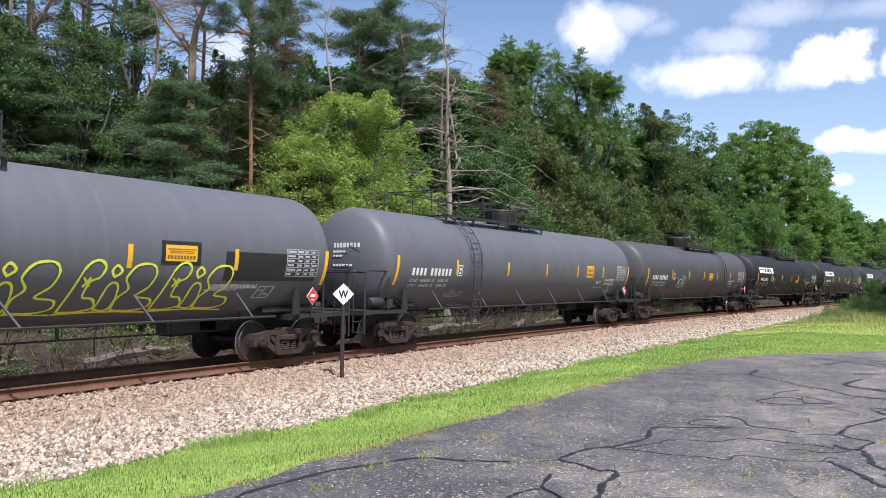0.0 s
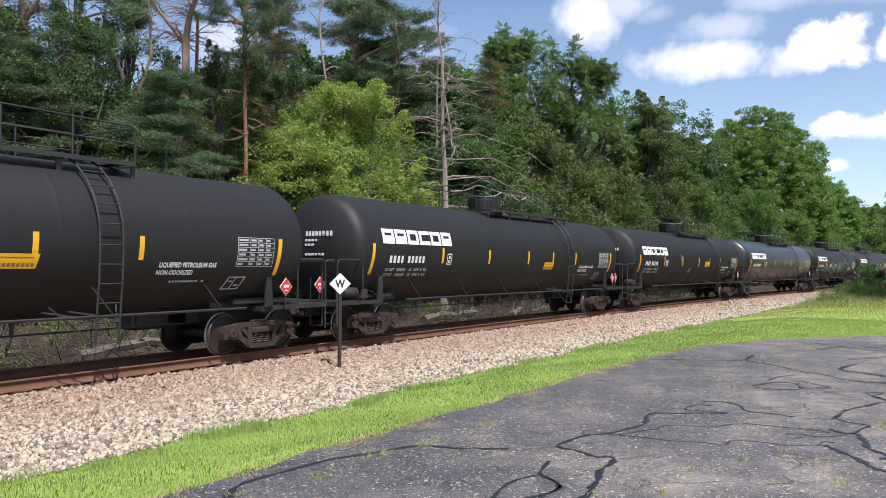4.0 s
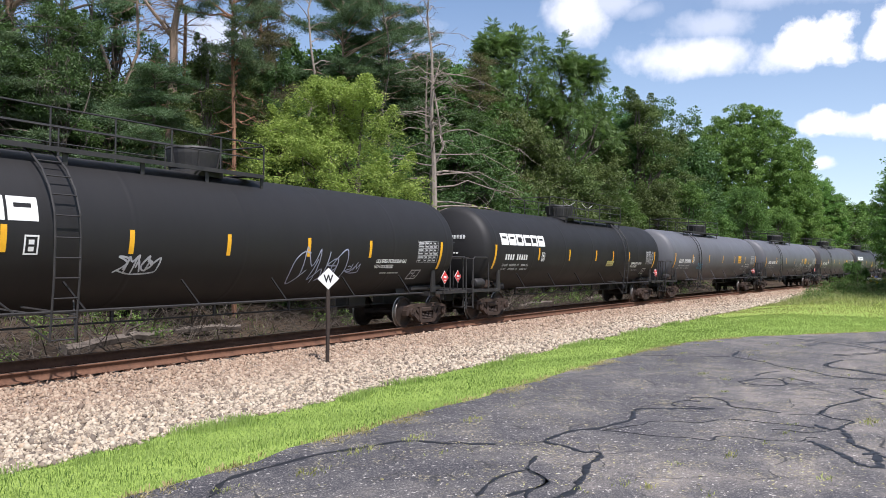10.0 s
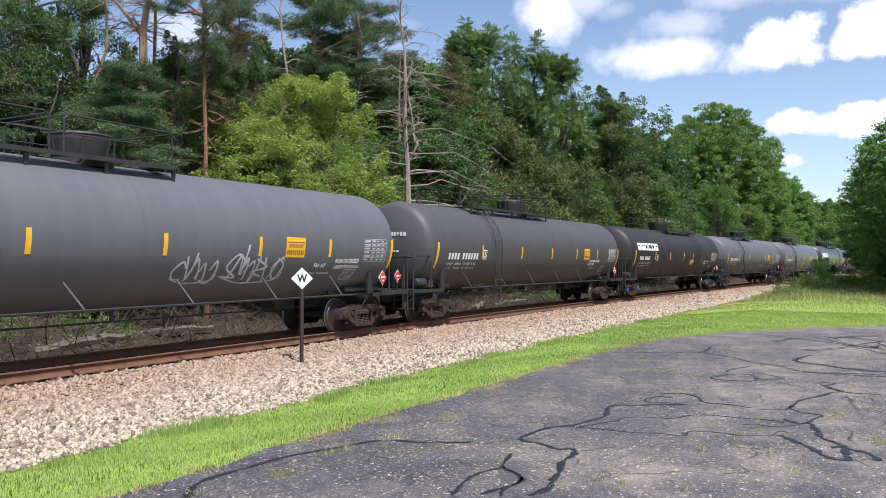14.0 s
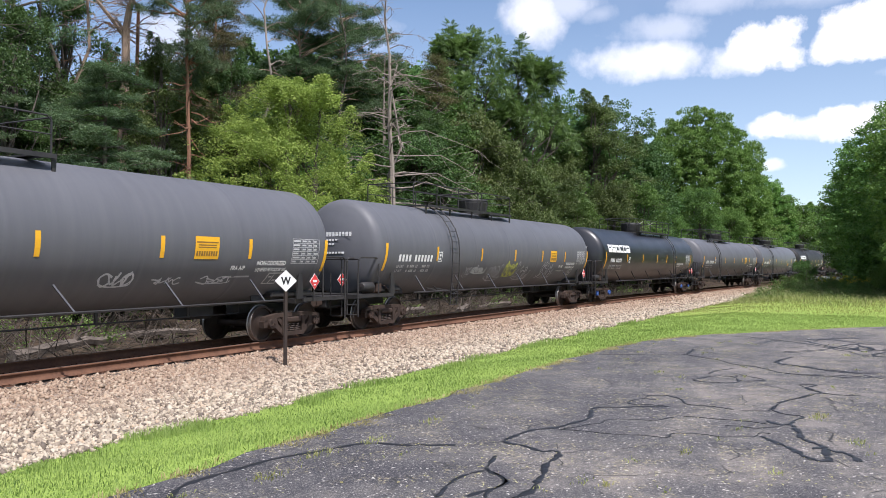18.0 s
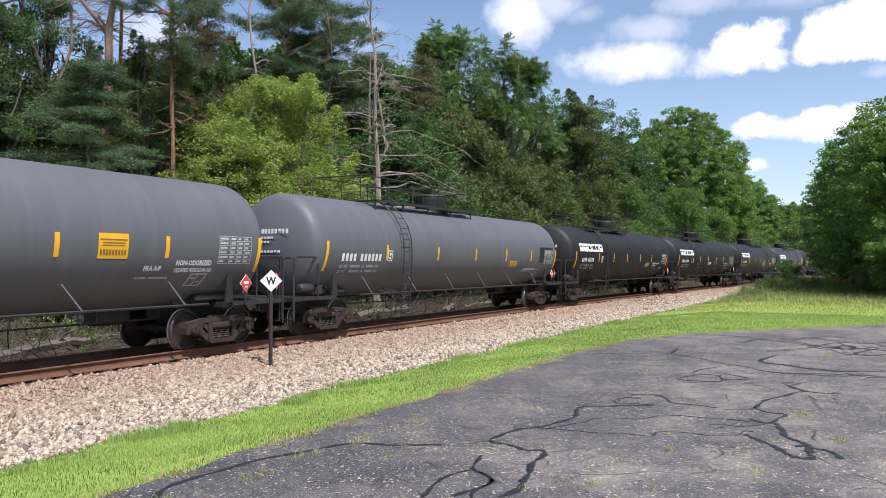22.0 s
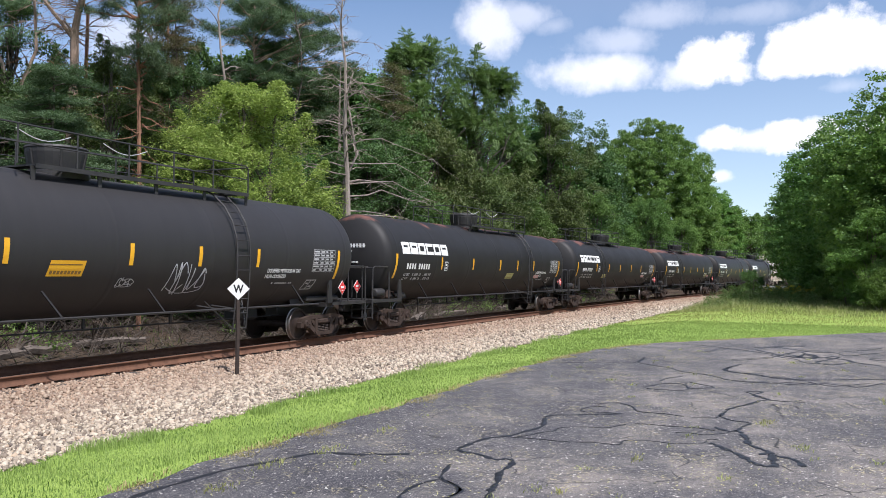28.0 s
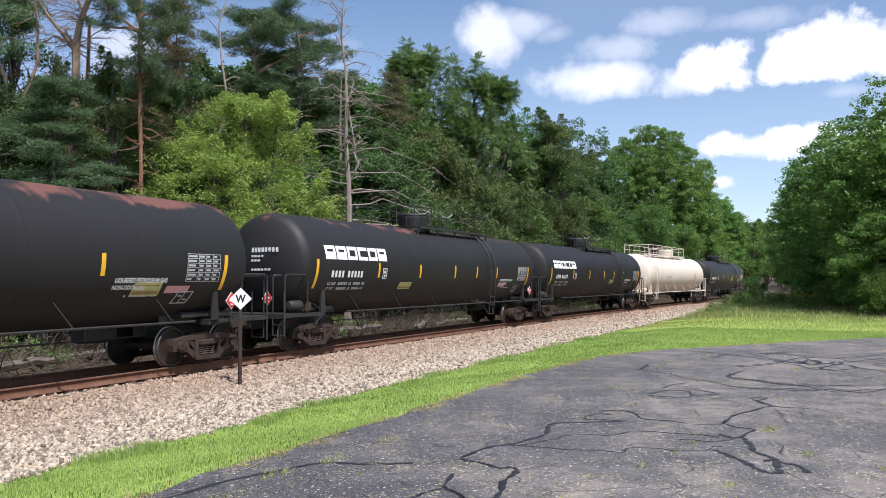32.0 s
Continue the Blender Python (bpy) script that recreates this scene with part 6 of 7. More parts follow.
    for deg, dist, k in ((40.2, 48, 1.0), (37.4, 50, 1.05), (34.8, 51, 1.0)):
        pt("broadleaf_tree", "far", FAR, "bark", "leaf_mid", deg, dist, "green broadleaf tree behind the pines", scale=k, high=k * 0.95, turn=deg * 3)
    # understorey along the wood's edge
    rng = random.Random(7)
    rows = [(57, 33, "leaf_mid", 0.8), (53.5, 34, "leaf_dark", 0.85), (50, 35, "leaf_mid", 0.9), (47, 36, "leaf_dull", 0.8), (43.5, 36, "leaf_mid", 0.75), (41, 38, "leaf_dark", 0.9), (35, 41, "leaf_mid", 0.8),
            (33, 43, "leaf_dark", 0.95), (29.0, 44, "leaf_dark", 0.9), (27, 46, "leaf_mid", 1.0), (25, 50, "leaf_dull", 1.0), (23, 52, "leaf_dull", 0.9), (21.0, 54, "leaf_dull", 0.95), (19.5, 58, "leaf_dull", 1.0), (17.5, 62, "leaf_fresh", 0.8), (15, 64, "leaf_dull", 0.85), (13.2, 70, "leaf_fresh", 0.9), (11.2, 78, "leaf_fresh", 0.8), (9.2, 100, "leaf_fresh", 1.05), (7.2, 110, "leaf_lush", 1.0), (5.5, 118, "leaf_lush", 0.95), (61, 33, "leaf_dark", 1.0), (65, 32, "leaf_mid", 1.0)]
    for deg, dist, mat, k in rows:
        pt("understorey_tree", "thick", THICK, "bark", mat, deg, dist, "leafy understorey tree at the edge of the wood", scale=k, high=k * rng.uniform(0.85, 1.15), turn=rng.uniform(0, 6))
    # the deeper wood
    for i in range(30):
        deg = 67 - i * 1.75
        dist = 42 + (67 - deg) * 0.72 + rng.uniform(-2, 7)
        key, mk, mat = (("far", FAR, "leaf_dark"), ("far", FAR, "leaf_mid"), ("thin", THIN, "needle"), ("far", FAR, "leaf_dark"))[i % 4]
        pt("forest_tree", key, mk, "bark", mat, deg, dist, "tree standing deeper in the wood", scale=rng.uniform(0.85, 1.0) * (0.68 if deg > 42 else 1.05), turn=rng.uniform(0, 6))
    for i in range(22):
        deg = 68 - i * 2.6
        pt("forest_tree", "far", FAR, "bark", "leaf_dark", deg, 72 + (68 - deg) * 0.9 + rng.uniform(0, 8), "tree standing deeper in the wood", scale=rng.uniform(0.8, 1.0), turn=rng.uniform(0, 6))
    for deg, dist, k in ((47.5, 45, 0.8), (44.2, 46, 0.85), (41.5, 47, 0.85), (37.6, 46, 0.82), (34.5, 49, 0.85), (31.6, 50, 0.8), (29.4, 52, 0.85), (50.5, 42, 0.72)):
        pt("broadleaf_tree", "far", FAR, "bark", "leaf_dark", deg, dist, "dark broadleaf tree behind the wood's edge", scale=k * 1.2, high=k, turn=rng.uniform(0, 6))
    for deg, dist, k in ((56.2, 31.0, 0.66), (62.5, 30.5, 0.75), (42.3, 37.0, 0.66), (28.3, 45.0, 0.66)):
        pt("broadleaf_tree", "tall", TALL, "bark", "leaf_dark", deg, dist, "slender broadleaf tree among the pines", scale=k, turn=rng.uniform(0, 6))
    pt("broadleaf_tree", "tall", TALL, "bark", "leaf_dull", 43.9, 37.0, "thin twiggy olive-green tree among the pines", scale=0.62, turn=3.0)
    pt("broadleaf_tree", "tall", TALL, "bark", "leaf_dark", 52.7, 36.0, "tall dark ragged tree among the pines", scale=0.8, turn=4.0)
    pt("broadleaf_tree", "tall", TALL, "bark", "leaf_dull", 46.9, 33.0, "thin twiggy olive-green tree among the pines", scale=0.62, turn=1.0)
    # the trees that close the car park off behind
    for i in range(17):
        pt("broadleaf_tree", "far", FAR, "bark", "leaf_mid", -32 - 14.5 * i, 46 + rng.uniform(-4, 8), "green tree beyond the car park", scale=rng.uniform(0.5, 0.65), turn=rng.uniform(0, 6))
    # trees on the viewer's side of the line
    for deg, dist, k, mat, key, mk in ((-6.3, 41, 0.8, "leaf_lush", "dense", DENSE), (-3.6, 46, 0.76, "leaf_fresh", "dense", DENSE), (-2.1, 55, 0.72, "leaf_lush", "dense", DENSE), (-10.5, 44, 0.95, "leaf_lush", "dense", DENSE), (-1.35, 66, 0.72, "leaf_fresh", "dense", DENSE),
                                   (-4.6, 38, 0.5, "leaf_lush", "thick", THICK), (-8.0, 37, 0.6, "leaf_lush", "thick", THICK), (-2.0, 48, 0.5, "leaf_lush", "thick", THICK), (-14, 42, 1.0, "leaf_lush", "dense", DENSE), (-18, 45, 1.0, "leaf_fresh", "dense", DENSE), (-2.6, 75, 0.9, "leaf_lush", "dense", DENSE)):
        pt("broadleaf_tree" if key == "dense" else "understorey_tree", key, mk, "bark", mat, deg, dist * 1.13, "leafy tree beside the rough grass by the line", scale=k * 1.1, high=k * 0.94, turn=rng.uniform(0, 6))
    for deg, dist, k, mat in ((-9.5, 35, 0.8, "leaf_mid"), (-7.2, 35.5, 0.7, "leaf_fresh"), (-5.4, 36.5, 0.75, "leaf_lush"), (-3.6, 39, 0.65, "leaf_fresh"), (-2.2, 43, 0.6, "leaf_lush"), (-1.3, 48, 0.6, "leaf_lush"), (-0.8, 54, 0.7, "leaf_fresh"), (-0.3, 60, 0.9, "leaf_mid"), (-12, 36, 1.3, "leaf_mid"), (-15, 38, 1.3, "leaf_mid")):
        pt("shrub", "shrub", SHRUB, "bark", mat, deg, dist * 1.13, "leafy shrub at the foot of the trees", scale=k * 1.1, turn=rng.uniform(0, 6), category="shrub")
    # back row of shrubs: darker greens put the trees' shade into the leaf colour
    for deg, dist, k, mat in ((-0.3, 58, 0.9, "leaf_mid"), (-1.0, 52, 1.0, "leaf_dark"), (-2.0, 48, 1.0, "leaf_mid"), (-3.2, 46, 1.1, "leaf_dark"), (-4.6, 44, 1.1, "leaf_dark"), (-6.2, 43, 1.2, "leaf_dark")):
        pt("shrub", "shrub", SHRUB, "bark", mat, deg, dist * 1.13, "leafy shrub under the trees, their shade put into its darker greens", scale=k, turn=rng.uniform(0, 6), category="shrub")
    for deg, dist in ((54, 29), (49, 31), (45.5, 32), (41, 34), (34, 39), (28, 45), (24.5, 50), (21, 55), (17.5, 61), (14, 70), (58.5, 28.5)):
        pt("shrub", "shrub", SHRUB, "bark", rng.choice(["leaf_mid", "leaf_dark", "leaf_fresh"]), deg, dist, "low scrub below the trees", scale=rng.uniform(0.35, 0.6), turn=rng.uniform(0, 6), category="shrub")
    pt("shrub", "shrub", SHRUB, "bark", "leaf_mid", 2.95, 60.5, "dark green shrub in the rough grass by the line", scale=0.72, high=0.8, category="shrub")
    pt("shrub", "shrub", SHRUB, "bark", "leaf_mid", 2.75, 60.0, "dark green shrub in the rough grass by the line", scale=0.6, high=0.5, turn=2.0, category="shrub")


make_woods()

# ---- sign ----


def make_sign():
    p = on_track(14.33, 2.735)
    z = float(ground_z(p.x, p.y))
    ob = tagged(new("whistle_sign"), "white diamond sign with black W on a dark steel post", "sign")
    way = math.atan2(p.y, p.x) - math.pi / 2
    ob.matrix_basis = Matrix.Translation((p.x, p.y, z)) @ Matrix.Rotation(way + 0.10, 4, "Z")
    g = Geo().box((0, 0.02, 1.0), (0.05, 0.035, 2.2)).box((0, 0.045, 1.0), (0.09, 0.008, 2.2))
    part("post", g.mesh("post", "signpost"), ob)
    d = Geo()
    r = 0.245
    diamond(d, (0, 0, 1.93), r, 0.006)
    part("plate", d.mesh("plate", "whitepaint"), ob, "white diamond plate")
    co, fs = text_mesh("W", 0.24)
    xs = [c[0] for c in co]
    zs = [c[1] for c in co]
    cx, cz = (min(xs) + max(xs)) / 2, (min(zs) + max(zs)) / 2
    lt = Geo()
    lt.add([((c[0] - cx) * 0.82, -0.006, 1.93 + c[1] - cz) for c in co], fs)
    part("letter", lt.mesh("letter", "blackpaint"), ob, "black letter W")


make_sign()


# ---- fallen wood, brush and flowers beyond the track ----


def make_litter():
    rng = random.Random(9)
    for s, d, long, r, turn in ((14.2, -4.7, 3.4, 0.17, 0.15), (18.0, -5.6, 2.6, 0.12, -0.5), (30.5, -4.6, 4.2, 0.22, -0.05), (35.5, -4.0, 3.2, 0.2, 0.3), (40.0, -4.6, 3.0, 0.14, -0.2), (49.0, -5.0, 3.5, 0.15, 0.0), (10.5, -5.0, 2.2, 0.12, 0.3)):
        p = on_track(s, d)
        ob = tagged(new("fallen_log"), "grey fallen log lying in the brush beside the track", "log")
        ob.matrix_basis = Matrix.Translation((p.x, p.y, float(ground_z(p.x, p.y)) + r * 0.8)) @ Matrix.Rotation(turn, 4, "Z")
        g = Geo()
        pts = limb(g, (-long / 2, 0, 0), (long / 2, 0, 0.15), r, r * 0.7, rng, 0.02, n=7, kink=0.015)
        part("log", g.mesh("log", "bark", smooth=True), ob)
        for q in range(4):
            b = Geo()
            o = pts[rng.randint(1, 6)]
            limb(b, o, o + Vector((rng.uniform(-0.6, 0.6), rng.uniform(-0.6, 0.3), rng.uniform(0.3, 0.9))), r * 0.3, 0.012, rng, 0.1, n=3)
            part("branch_stub", b.mesh("branch_stub", "stick"), ob)
    # brushwood
    g = Geo()
    for i in range(4200):
        s, d = rng.uniform(4, 75), -rng.uniform(2.9, 9.0)
        p = on_track(s, d)
        z = float(ground_z(p.x, p.y)) + rng.uniform(0.0, 0.15)
        a, L = rng.uniform(0, 6.28), rng.uniform(0.4, 1.6)
        rise = rng.choice((0.1, 0.15, 0.3, 0.8))
        limb(g, (p.x, p.y, z), (p.x + L * math.cos(a), p.y + L * math.sin(a), z + rise * L), rng.uniform(0.006, 0.018), 0.004, rng, 0.08, n=2, kink=0.05)
    tagged(new("brushwood", g.mesh("brushwood", "stick")), "tangle of dead grey sticks on the bank", "brushwood", kind="stuff")


make_litter()


def blade_mesh(rng, x, y, z, high, wide, lean=0.5):
    """Bent grass blades, two faces each."""
    n = len(x)
    a = rng.uniform(0, 2 * math.pi, n)
    b = rng.uniform(0, 2 * math.pi, n)
    h = high * rng.uniform(0.5, 1.3, n)
    w = wide * rng.uniform(0.7, 1.3, n)
    l = h * lean * rng.uniform(0.2, 1.4, n)
    cx, cy = np.cos(a) * w, np.sin(a) * w
    lx, ly = np.cos(b) * l, np.sin(b) * l
    v = np.stack([np.stack([x - cx, y - cy, z - 0.02], 1), np.stack([x + cx, y + cy, z - 0.02], 1),
                  np.stack([x + 0.7 * cx + 0.35 * lx, y + 0.7 * cy + 0.35 * ly, z + 0.65 * h], 1),
                  np.stack([x + lx, y + ly, z + h], 1),
                  np.stack([x - 0.7 * cx + 0.35 * lx, y - 0.7 * cy + 0.35 * ly, z + 0.65 * h], 1)], 1)
    i = np.arange(n)[:, None] * 5
    quads = i + np.array([[0, 1, 2, 4]])
    tips = i + np.array([[4, 2, 3, 3]])
    return v.reshape(-1, 3), quads, i + np.array([[4, 2, 3]])


def tri_mesh(name, v, quads, tips, mats):
    tris = np.concatenate([quads[:, [0, 1, 2]], quads[:, [0, 2, 3]], tips])
    return array_mesh(name, v, tris, mats)


def make_grass():
    rng = np.random.default_rng(3)
    # the mown verge between ballast and car park
    parts_v, parts_q, parts_t, base = [], [], [], 0
    for s0, s1, dens, high, wide in ((0.5, 9, 2100, 0.027, 0.003), (9, 18, 1200, 0.028, 0.004), (18, 30, 620, 0.030, 0.007)):
        dmax = 13.0 if s0 < 18 else 30.0
        n = int((s1 - s0) * (dmax - 5.4) * dens)
        s, d = rng.uniform(s0, s1, n), rng.uniform(5.4, dmax, n)
        clump = 0.5 + 0.5 * np.sin(2.3 * s + 1.1 * d) * np.sin(3.1 * d - 0.7 * s)
        lo, hi = ballast_edge(s), lot_edge(s)
        keep = (d > lo - 0.25 * clump) & (d < hi + 0.06 * clump) & (rng.random(n) < np.clip((d - lo) / 0.4 + 0.35, 0.1, 1))
        s, d, clump, lo = s[keep], d[keep], clump[keep], lo[keep]
        x, y = world_of(s, d)
        tuft = 1 + 2.2 * (np.abs(d - lo - 0.3) < 0.35) * (clump > 0.6)
        v, q, t = blade_mesh(rng, x, y, ground_soft(x, y), high * tuft * (0.8 + 0.4 * clump), wide)
        parts_v.append(v)
        parts_q.append(q + base)
        parts_t.append(t + base)
        base += len(v)
    me = tri_mesh("grass", np.concatenate(parts_v), np.concatenate(parts_q), np.concatenate(parts_t), "grass")
    tagged(new("grass", me), "short bright-green mown grass of the verge", "grass", kind="stuff")
    # the yellower far end of the verge
    n = 110000
    s, d = rng.uniform(27, 62, n), rng.uniform(5.4, 30, n)
    keep = (d > ballast_edge(s) - 0.1) & (d < lot_edge(s)) & (rng.random(n) < np.clip((s - 27) / 6, 0.2, 1))
    s, d = s[keep], d[keep]
    x, y = world_of(s, d)
    v, q, t = blade_mesh(rng, x, y, ground_soft(x, y), 0.040, 0.012)
    tagged(new("far_grass", tri_mesh("far_grass", v, q, t, "weeds")), "yellow-green mown grass at the far end of the verge", "grass", kind="stuff")
    # rough grass and weeds by the line further on
    n = 110000
    s, d = rng.uniform(26, 84, n), rng.uniform(3.0, 32, n)
    far = np.clip((s - 34) / 20, 0, 1)
    keep = (d > ballast_edge(s) + 0.3) & (s + 0.5 * (d - 6) > 40) & (rng.random(n) < 0.35 + 0.65 * far)
    s, d = s[keep], d[keep]
    x, y = world_of(s, d)
    v, q, t = blade_mesh(rng, x, y, ground_soft(x, y), 0.10 + 0.40 * np.clip((s + 0.4 * (d - 6) - 40) / 16, 0, 1) * rng.uniform(0.3, 1.1, len(s)), 0.011, 0.9)
    tagged(new("rough_grass", tri_mesh("rough_grass", v, q, t, "roughgrass")), "tall rough grass and weeds beside the line", "grass", kind="stuff")
    # a bank of bushy weeds that rises towards the trees
    for n, mat, label in ((1300, "leaf_dull", "dull green bushy weeds banked up under the trees"), (800, "leaf_fresh", "fresh green bushy weeds banked up under the trees")):
        bs, bd = rng.uniform(43, 64, n), rng.uniform(5.6, 24, n)
        rise = np.clip((bs + 0.45 * (bd - 6) - 47) / 9, 0, 1)
        keep = (bd > ballast_edge(bs) + 0.7) & (rise > 0.02)
        bs, bd, rise = bs[keep], bd[keep], rise[keep]
        bx, by = world_of(bs, bd)
        lump = 0.6 + 0.4 * np.sin(1.1 * bs + 0.7 * bd) * np.sin(1.7 * bd - 0.5 * bs)
        bz = ground_soft(bx, by) + 1.25 * rise * lump * rng.random(len(bs)) ** 0.6
        bv, bf = leaf_arrays(rng, np.stack([bx, by, bz], 1), rng.uniform(0.18, 0.42, len(bs)), 44, 0.10, slim=0.4)
        tagged(new("bushy_weeds", array_mesh("bushy_weeds", bv, bf, mat)), label, "weeds", kind="stuff")
    # its ripe seed heads
    pick = rng.random(len(s)) < 0.16
    x, y = x[pick], y[pick]
    h = 0.12 + 0.45 * np.clip((s[pick] + 0.4 * (d[pick] - 6) - 40) / 16, 0, 1) * rng.uniform(0.5, 1.1, len(x))
    v, q, t = blade_mesh(rng, x, y, ground_soft(x, y), h, 0.009, 0.6)
    tagged(new("seed_grass", tri_mesh("seed_grass", v, q, t, "seeds")), "tan seed-headed grass beside the line", "grass", kind="stuff")
    # green weeds and dry grass on the far bank
    n = 8000
    s, d = rng.uniform(2, 90, n), -rng.uniform(3.6, 14, n)
    keep = (np.sin(0.9 * s + 0.6 * d) + np.sin(1.7 * d - 0.5 * s) + rng.normal(size=n) * 0.5 > 0.25)
    s, d = s[keep], d[keep]
    x, y = world_of(s, d)
    v, q, t = blade_mesh(rng, x, y, ground_soft(x, y), 0.22, 0.018, 0.9)
    tagged(new("bank_weeds", tri_mesh("bank_weeds", v, q, t, "leaf_dull")), "low green weeds on the bank beyond the track", "weeds", kind="stuff")
    # leafy brambles in patches on the far bank
    n = 900
    s, d = rng.uniform(3, 80, n), -rng.uniform(4.2, 11, n)
    keep = np.sin(0.8 * s + 1.0) + np.sin(0.5 * d + 0.37 * s) + 0.5 * rng.normal(size=n) > 0.4
    s, d = s[keep], d[keep]
    x, y = world_of(s, d)
    c = np.stack([x, y, ground_soft(x, y) + rng.uniform(0.05, 0.5, len(x))], 1)
    v, f = leaf_arrays(rng, c, rng.uniform(0.2, 0.45, len(x)), 40, 0.09)
    tagged(new("brambles", array_mesh("brambles", v, f, "leaf_lush")), "leafy green brambles on the bank beyond the track", "brambles", kind="stuff")
    # clover and coarser blades among the mown grass
    n = 26000
    s = rng.uniform(0.5, 26, n)
    d = rng.uniform(6.0, 11.5, n)
    patch = np.sin(1.7 * s + 0.9 * d) + np.sin(2.9 * d - 1.3 * s + 2) + 0.7 * np.sin(4.1 * s + 2.2 * d)
    keep = (d < lot_edge(s) - 0.05) & (d > ballast_edge(s) + 0.1) & (patch > 0.2) & (rng.random(n) < 0.5)
    s, d = s[keep], d[keep]
    x, y = world_of(s, d)
    v, q, t = blade_mesh(rng, x, y, ground_soft(x, y), 0.045, 0.005, 0.8)
    tagged(new("coarse_grass", tri_mesh("coarse_grass", v, q, t, "leaf_lush")), "coarser dark green blades in patches of the verge", "grass", kind="stuff")
    # straw along the broken edge of the asphalt
    n = 16000
    s = rng.uniform(1.0, 24, n)
    patch = np.sin(2.1 * s) + np.sin(5.3 * s + 1.0) + 0.7 * np.sin(11 * s)
    d = lot_edge(s) + rng.normal(size=n) * 0.07 + 0.10 * np.clip(patch, 0, 2) * rng.random(n)
    keep = rng.random(n) < np.clip(0.35 + 0.4 * patch, 0.05, 1)
    s, d = s[keep], d[keep]
    x, y = world_of(s, d)
    v, q, t = blade_mesh(rng, x, y, np.maximum(ground_soft(x, y), LOT_Z - 0.01), 0.03, 0.005, 1.6)
    tagged(new("dry_grass", tri_mesh("dry_grass", v, q, t, "drygrass")), "straw-coloured dry grass along the broken asphalt edge", "grass", kind="stuff")
    # chaff and grit lying in drifts on the asphalt
    n = 30000
    x, y = rng.uniform(3.0, 17, n), rng.uniform(-6, 4.2, n)
    drift = np.sin(1.9 * x + 0.8 * y) + np.sin(2.7 * y - 1.1 * x + 1) + 0.8 * np.sin(4.3 * x + 3.1 * y + 2)
    s, d = track_coords(x, y)
    keep = (d > lot_edge(s) + 0.15) & (rng.random(n) < np.clip(0.16 + 0.22 * drift, 0.05, 0.8))
    x, y = x[keep], y[keep]
    c = np.stack([x, y, np.full(len(x), LOT_Z + 0.006)], 1)
    v, f = leaf_arrays(rng, c, np.full(len(x), 0.004), 1, 0.026, flat=0.05, up=6.0, slim=0.4)
    tagged(new("chaff", array_mesh("chaff", v, f, "drygrass")), "straw-coloured chaff drifted over the asphalt", "chaff", kind="stuff")
    # fallen leaves and straw bits blown about the car park
    n = 420
    x, y = rng.uniform(3.5, 20, n), rng.uniform(-5, 4.0, n)
    c = np.stack([x, y, np.full(n, LOT_Z + 0.012)], 1)
    v, f = leaf_arrays(rng, c, np.full(n, 0.004), 1, 0.035, flat=0.05, up=6.0, slim=0.6)
    tagged(new("fallen_leaves", array_mesh("fallen_leaves", v, f, "drygrass")), "small yellowed leaves scattered on the asphalt", "leaves", kind="stuff")
    # weeds that have broken through all over the car park
    n = 75
    cx, cy = rng.uniform(4.0, 19, n), rng.uniform(-5, 4.3, n)
    per = rng.integers(6, 26, n)
    x = np.repeat(cx, per) + rng.normal(size=per.sum()) * 0.07
    y = np.repeat(cy, per) + rng.normal(size=per.sum()) * 0.035
    v, q, t = blade_mesh(rng, x, y, np.full(len(x), LOT_Z), 0.022, 0.005, 1.5)
    tagged(new("asphalt_weeds", tri_mesh("asphalt_weeds", v, q, t, "weeds")), "flat yellow-green weeds rooted in the asphalt", "weeds", kind="stuff")
    # tufts of dry grass that have broken into the car park
    for sx, sy, k in ((9.6, 0.3, 1.0), (8.3, -0.05, 0.8), (5.84, 1.63, 0.5), (11.8, -1.1, 1.4), (12.6, -1.6, 1.2), (7.2, 1.3, 0.6), (4.9, 4.0, 1.2), (5.6, 4.1, 1.3), (6.3, 3.95, 1.0), (7.4, 3.9, 1.0)):
        n = int(60 * k)
        x, y = sx + rng.normal(size=n) * 0.10 * k, sy + rng.normal(size=n) * 0.05 * k
        v, q, t = blade_mesh(rng, x, y, np.full(n, LOT_Z), 0.03, 0.004, 1.2)
        tagged(new("grass_tuft", tri_mesh("grass_tuft", v, q, t, "weeds")), "small dry grass tuft in a crack of the asphalt", "grass tuft", kind="stuff")


make_grass()


def stone_material():
    m, t, b = shader("ballast_stone")
    geo = t.nodes.new("ShaderNodeNewGeometry")
    at = t.nodes.new("ShaderNodeAttribute")
    at.attribute_name = "rusty"
    col = ramp(t, geo.outputs["Random Per Island"], [(0.0, (0.075, 0.062, 0.048)), (0.25, (0.225, 0.182, 0.130)), (0.5, (0.40, 0.338, 0.246)), (0.82, (0.56, 0.488, 0.368)), (1.0, (0.42, 0.31, 0.205))])
    grain = noise_at(t, 30.0, 4.0, 0.7)
    col = mixrgb(t, maths(t, "MULTIPLY", grain, 0.35), col, (0.30, 0.23, 0.19))
    col = mixrgb(t, at.outputs["Fac"], col, (0.30, 0.195, 0.13))
    link(t, col, b.inputs["Base Color"])
    b.inputs["Roughness"].default_value = 0.9
    bump(t, b, grain, 0.4, 0.006)
    return m


MAT["stone"] = stone_material()


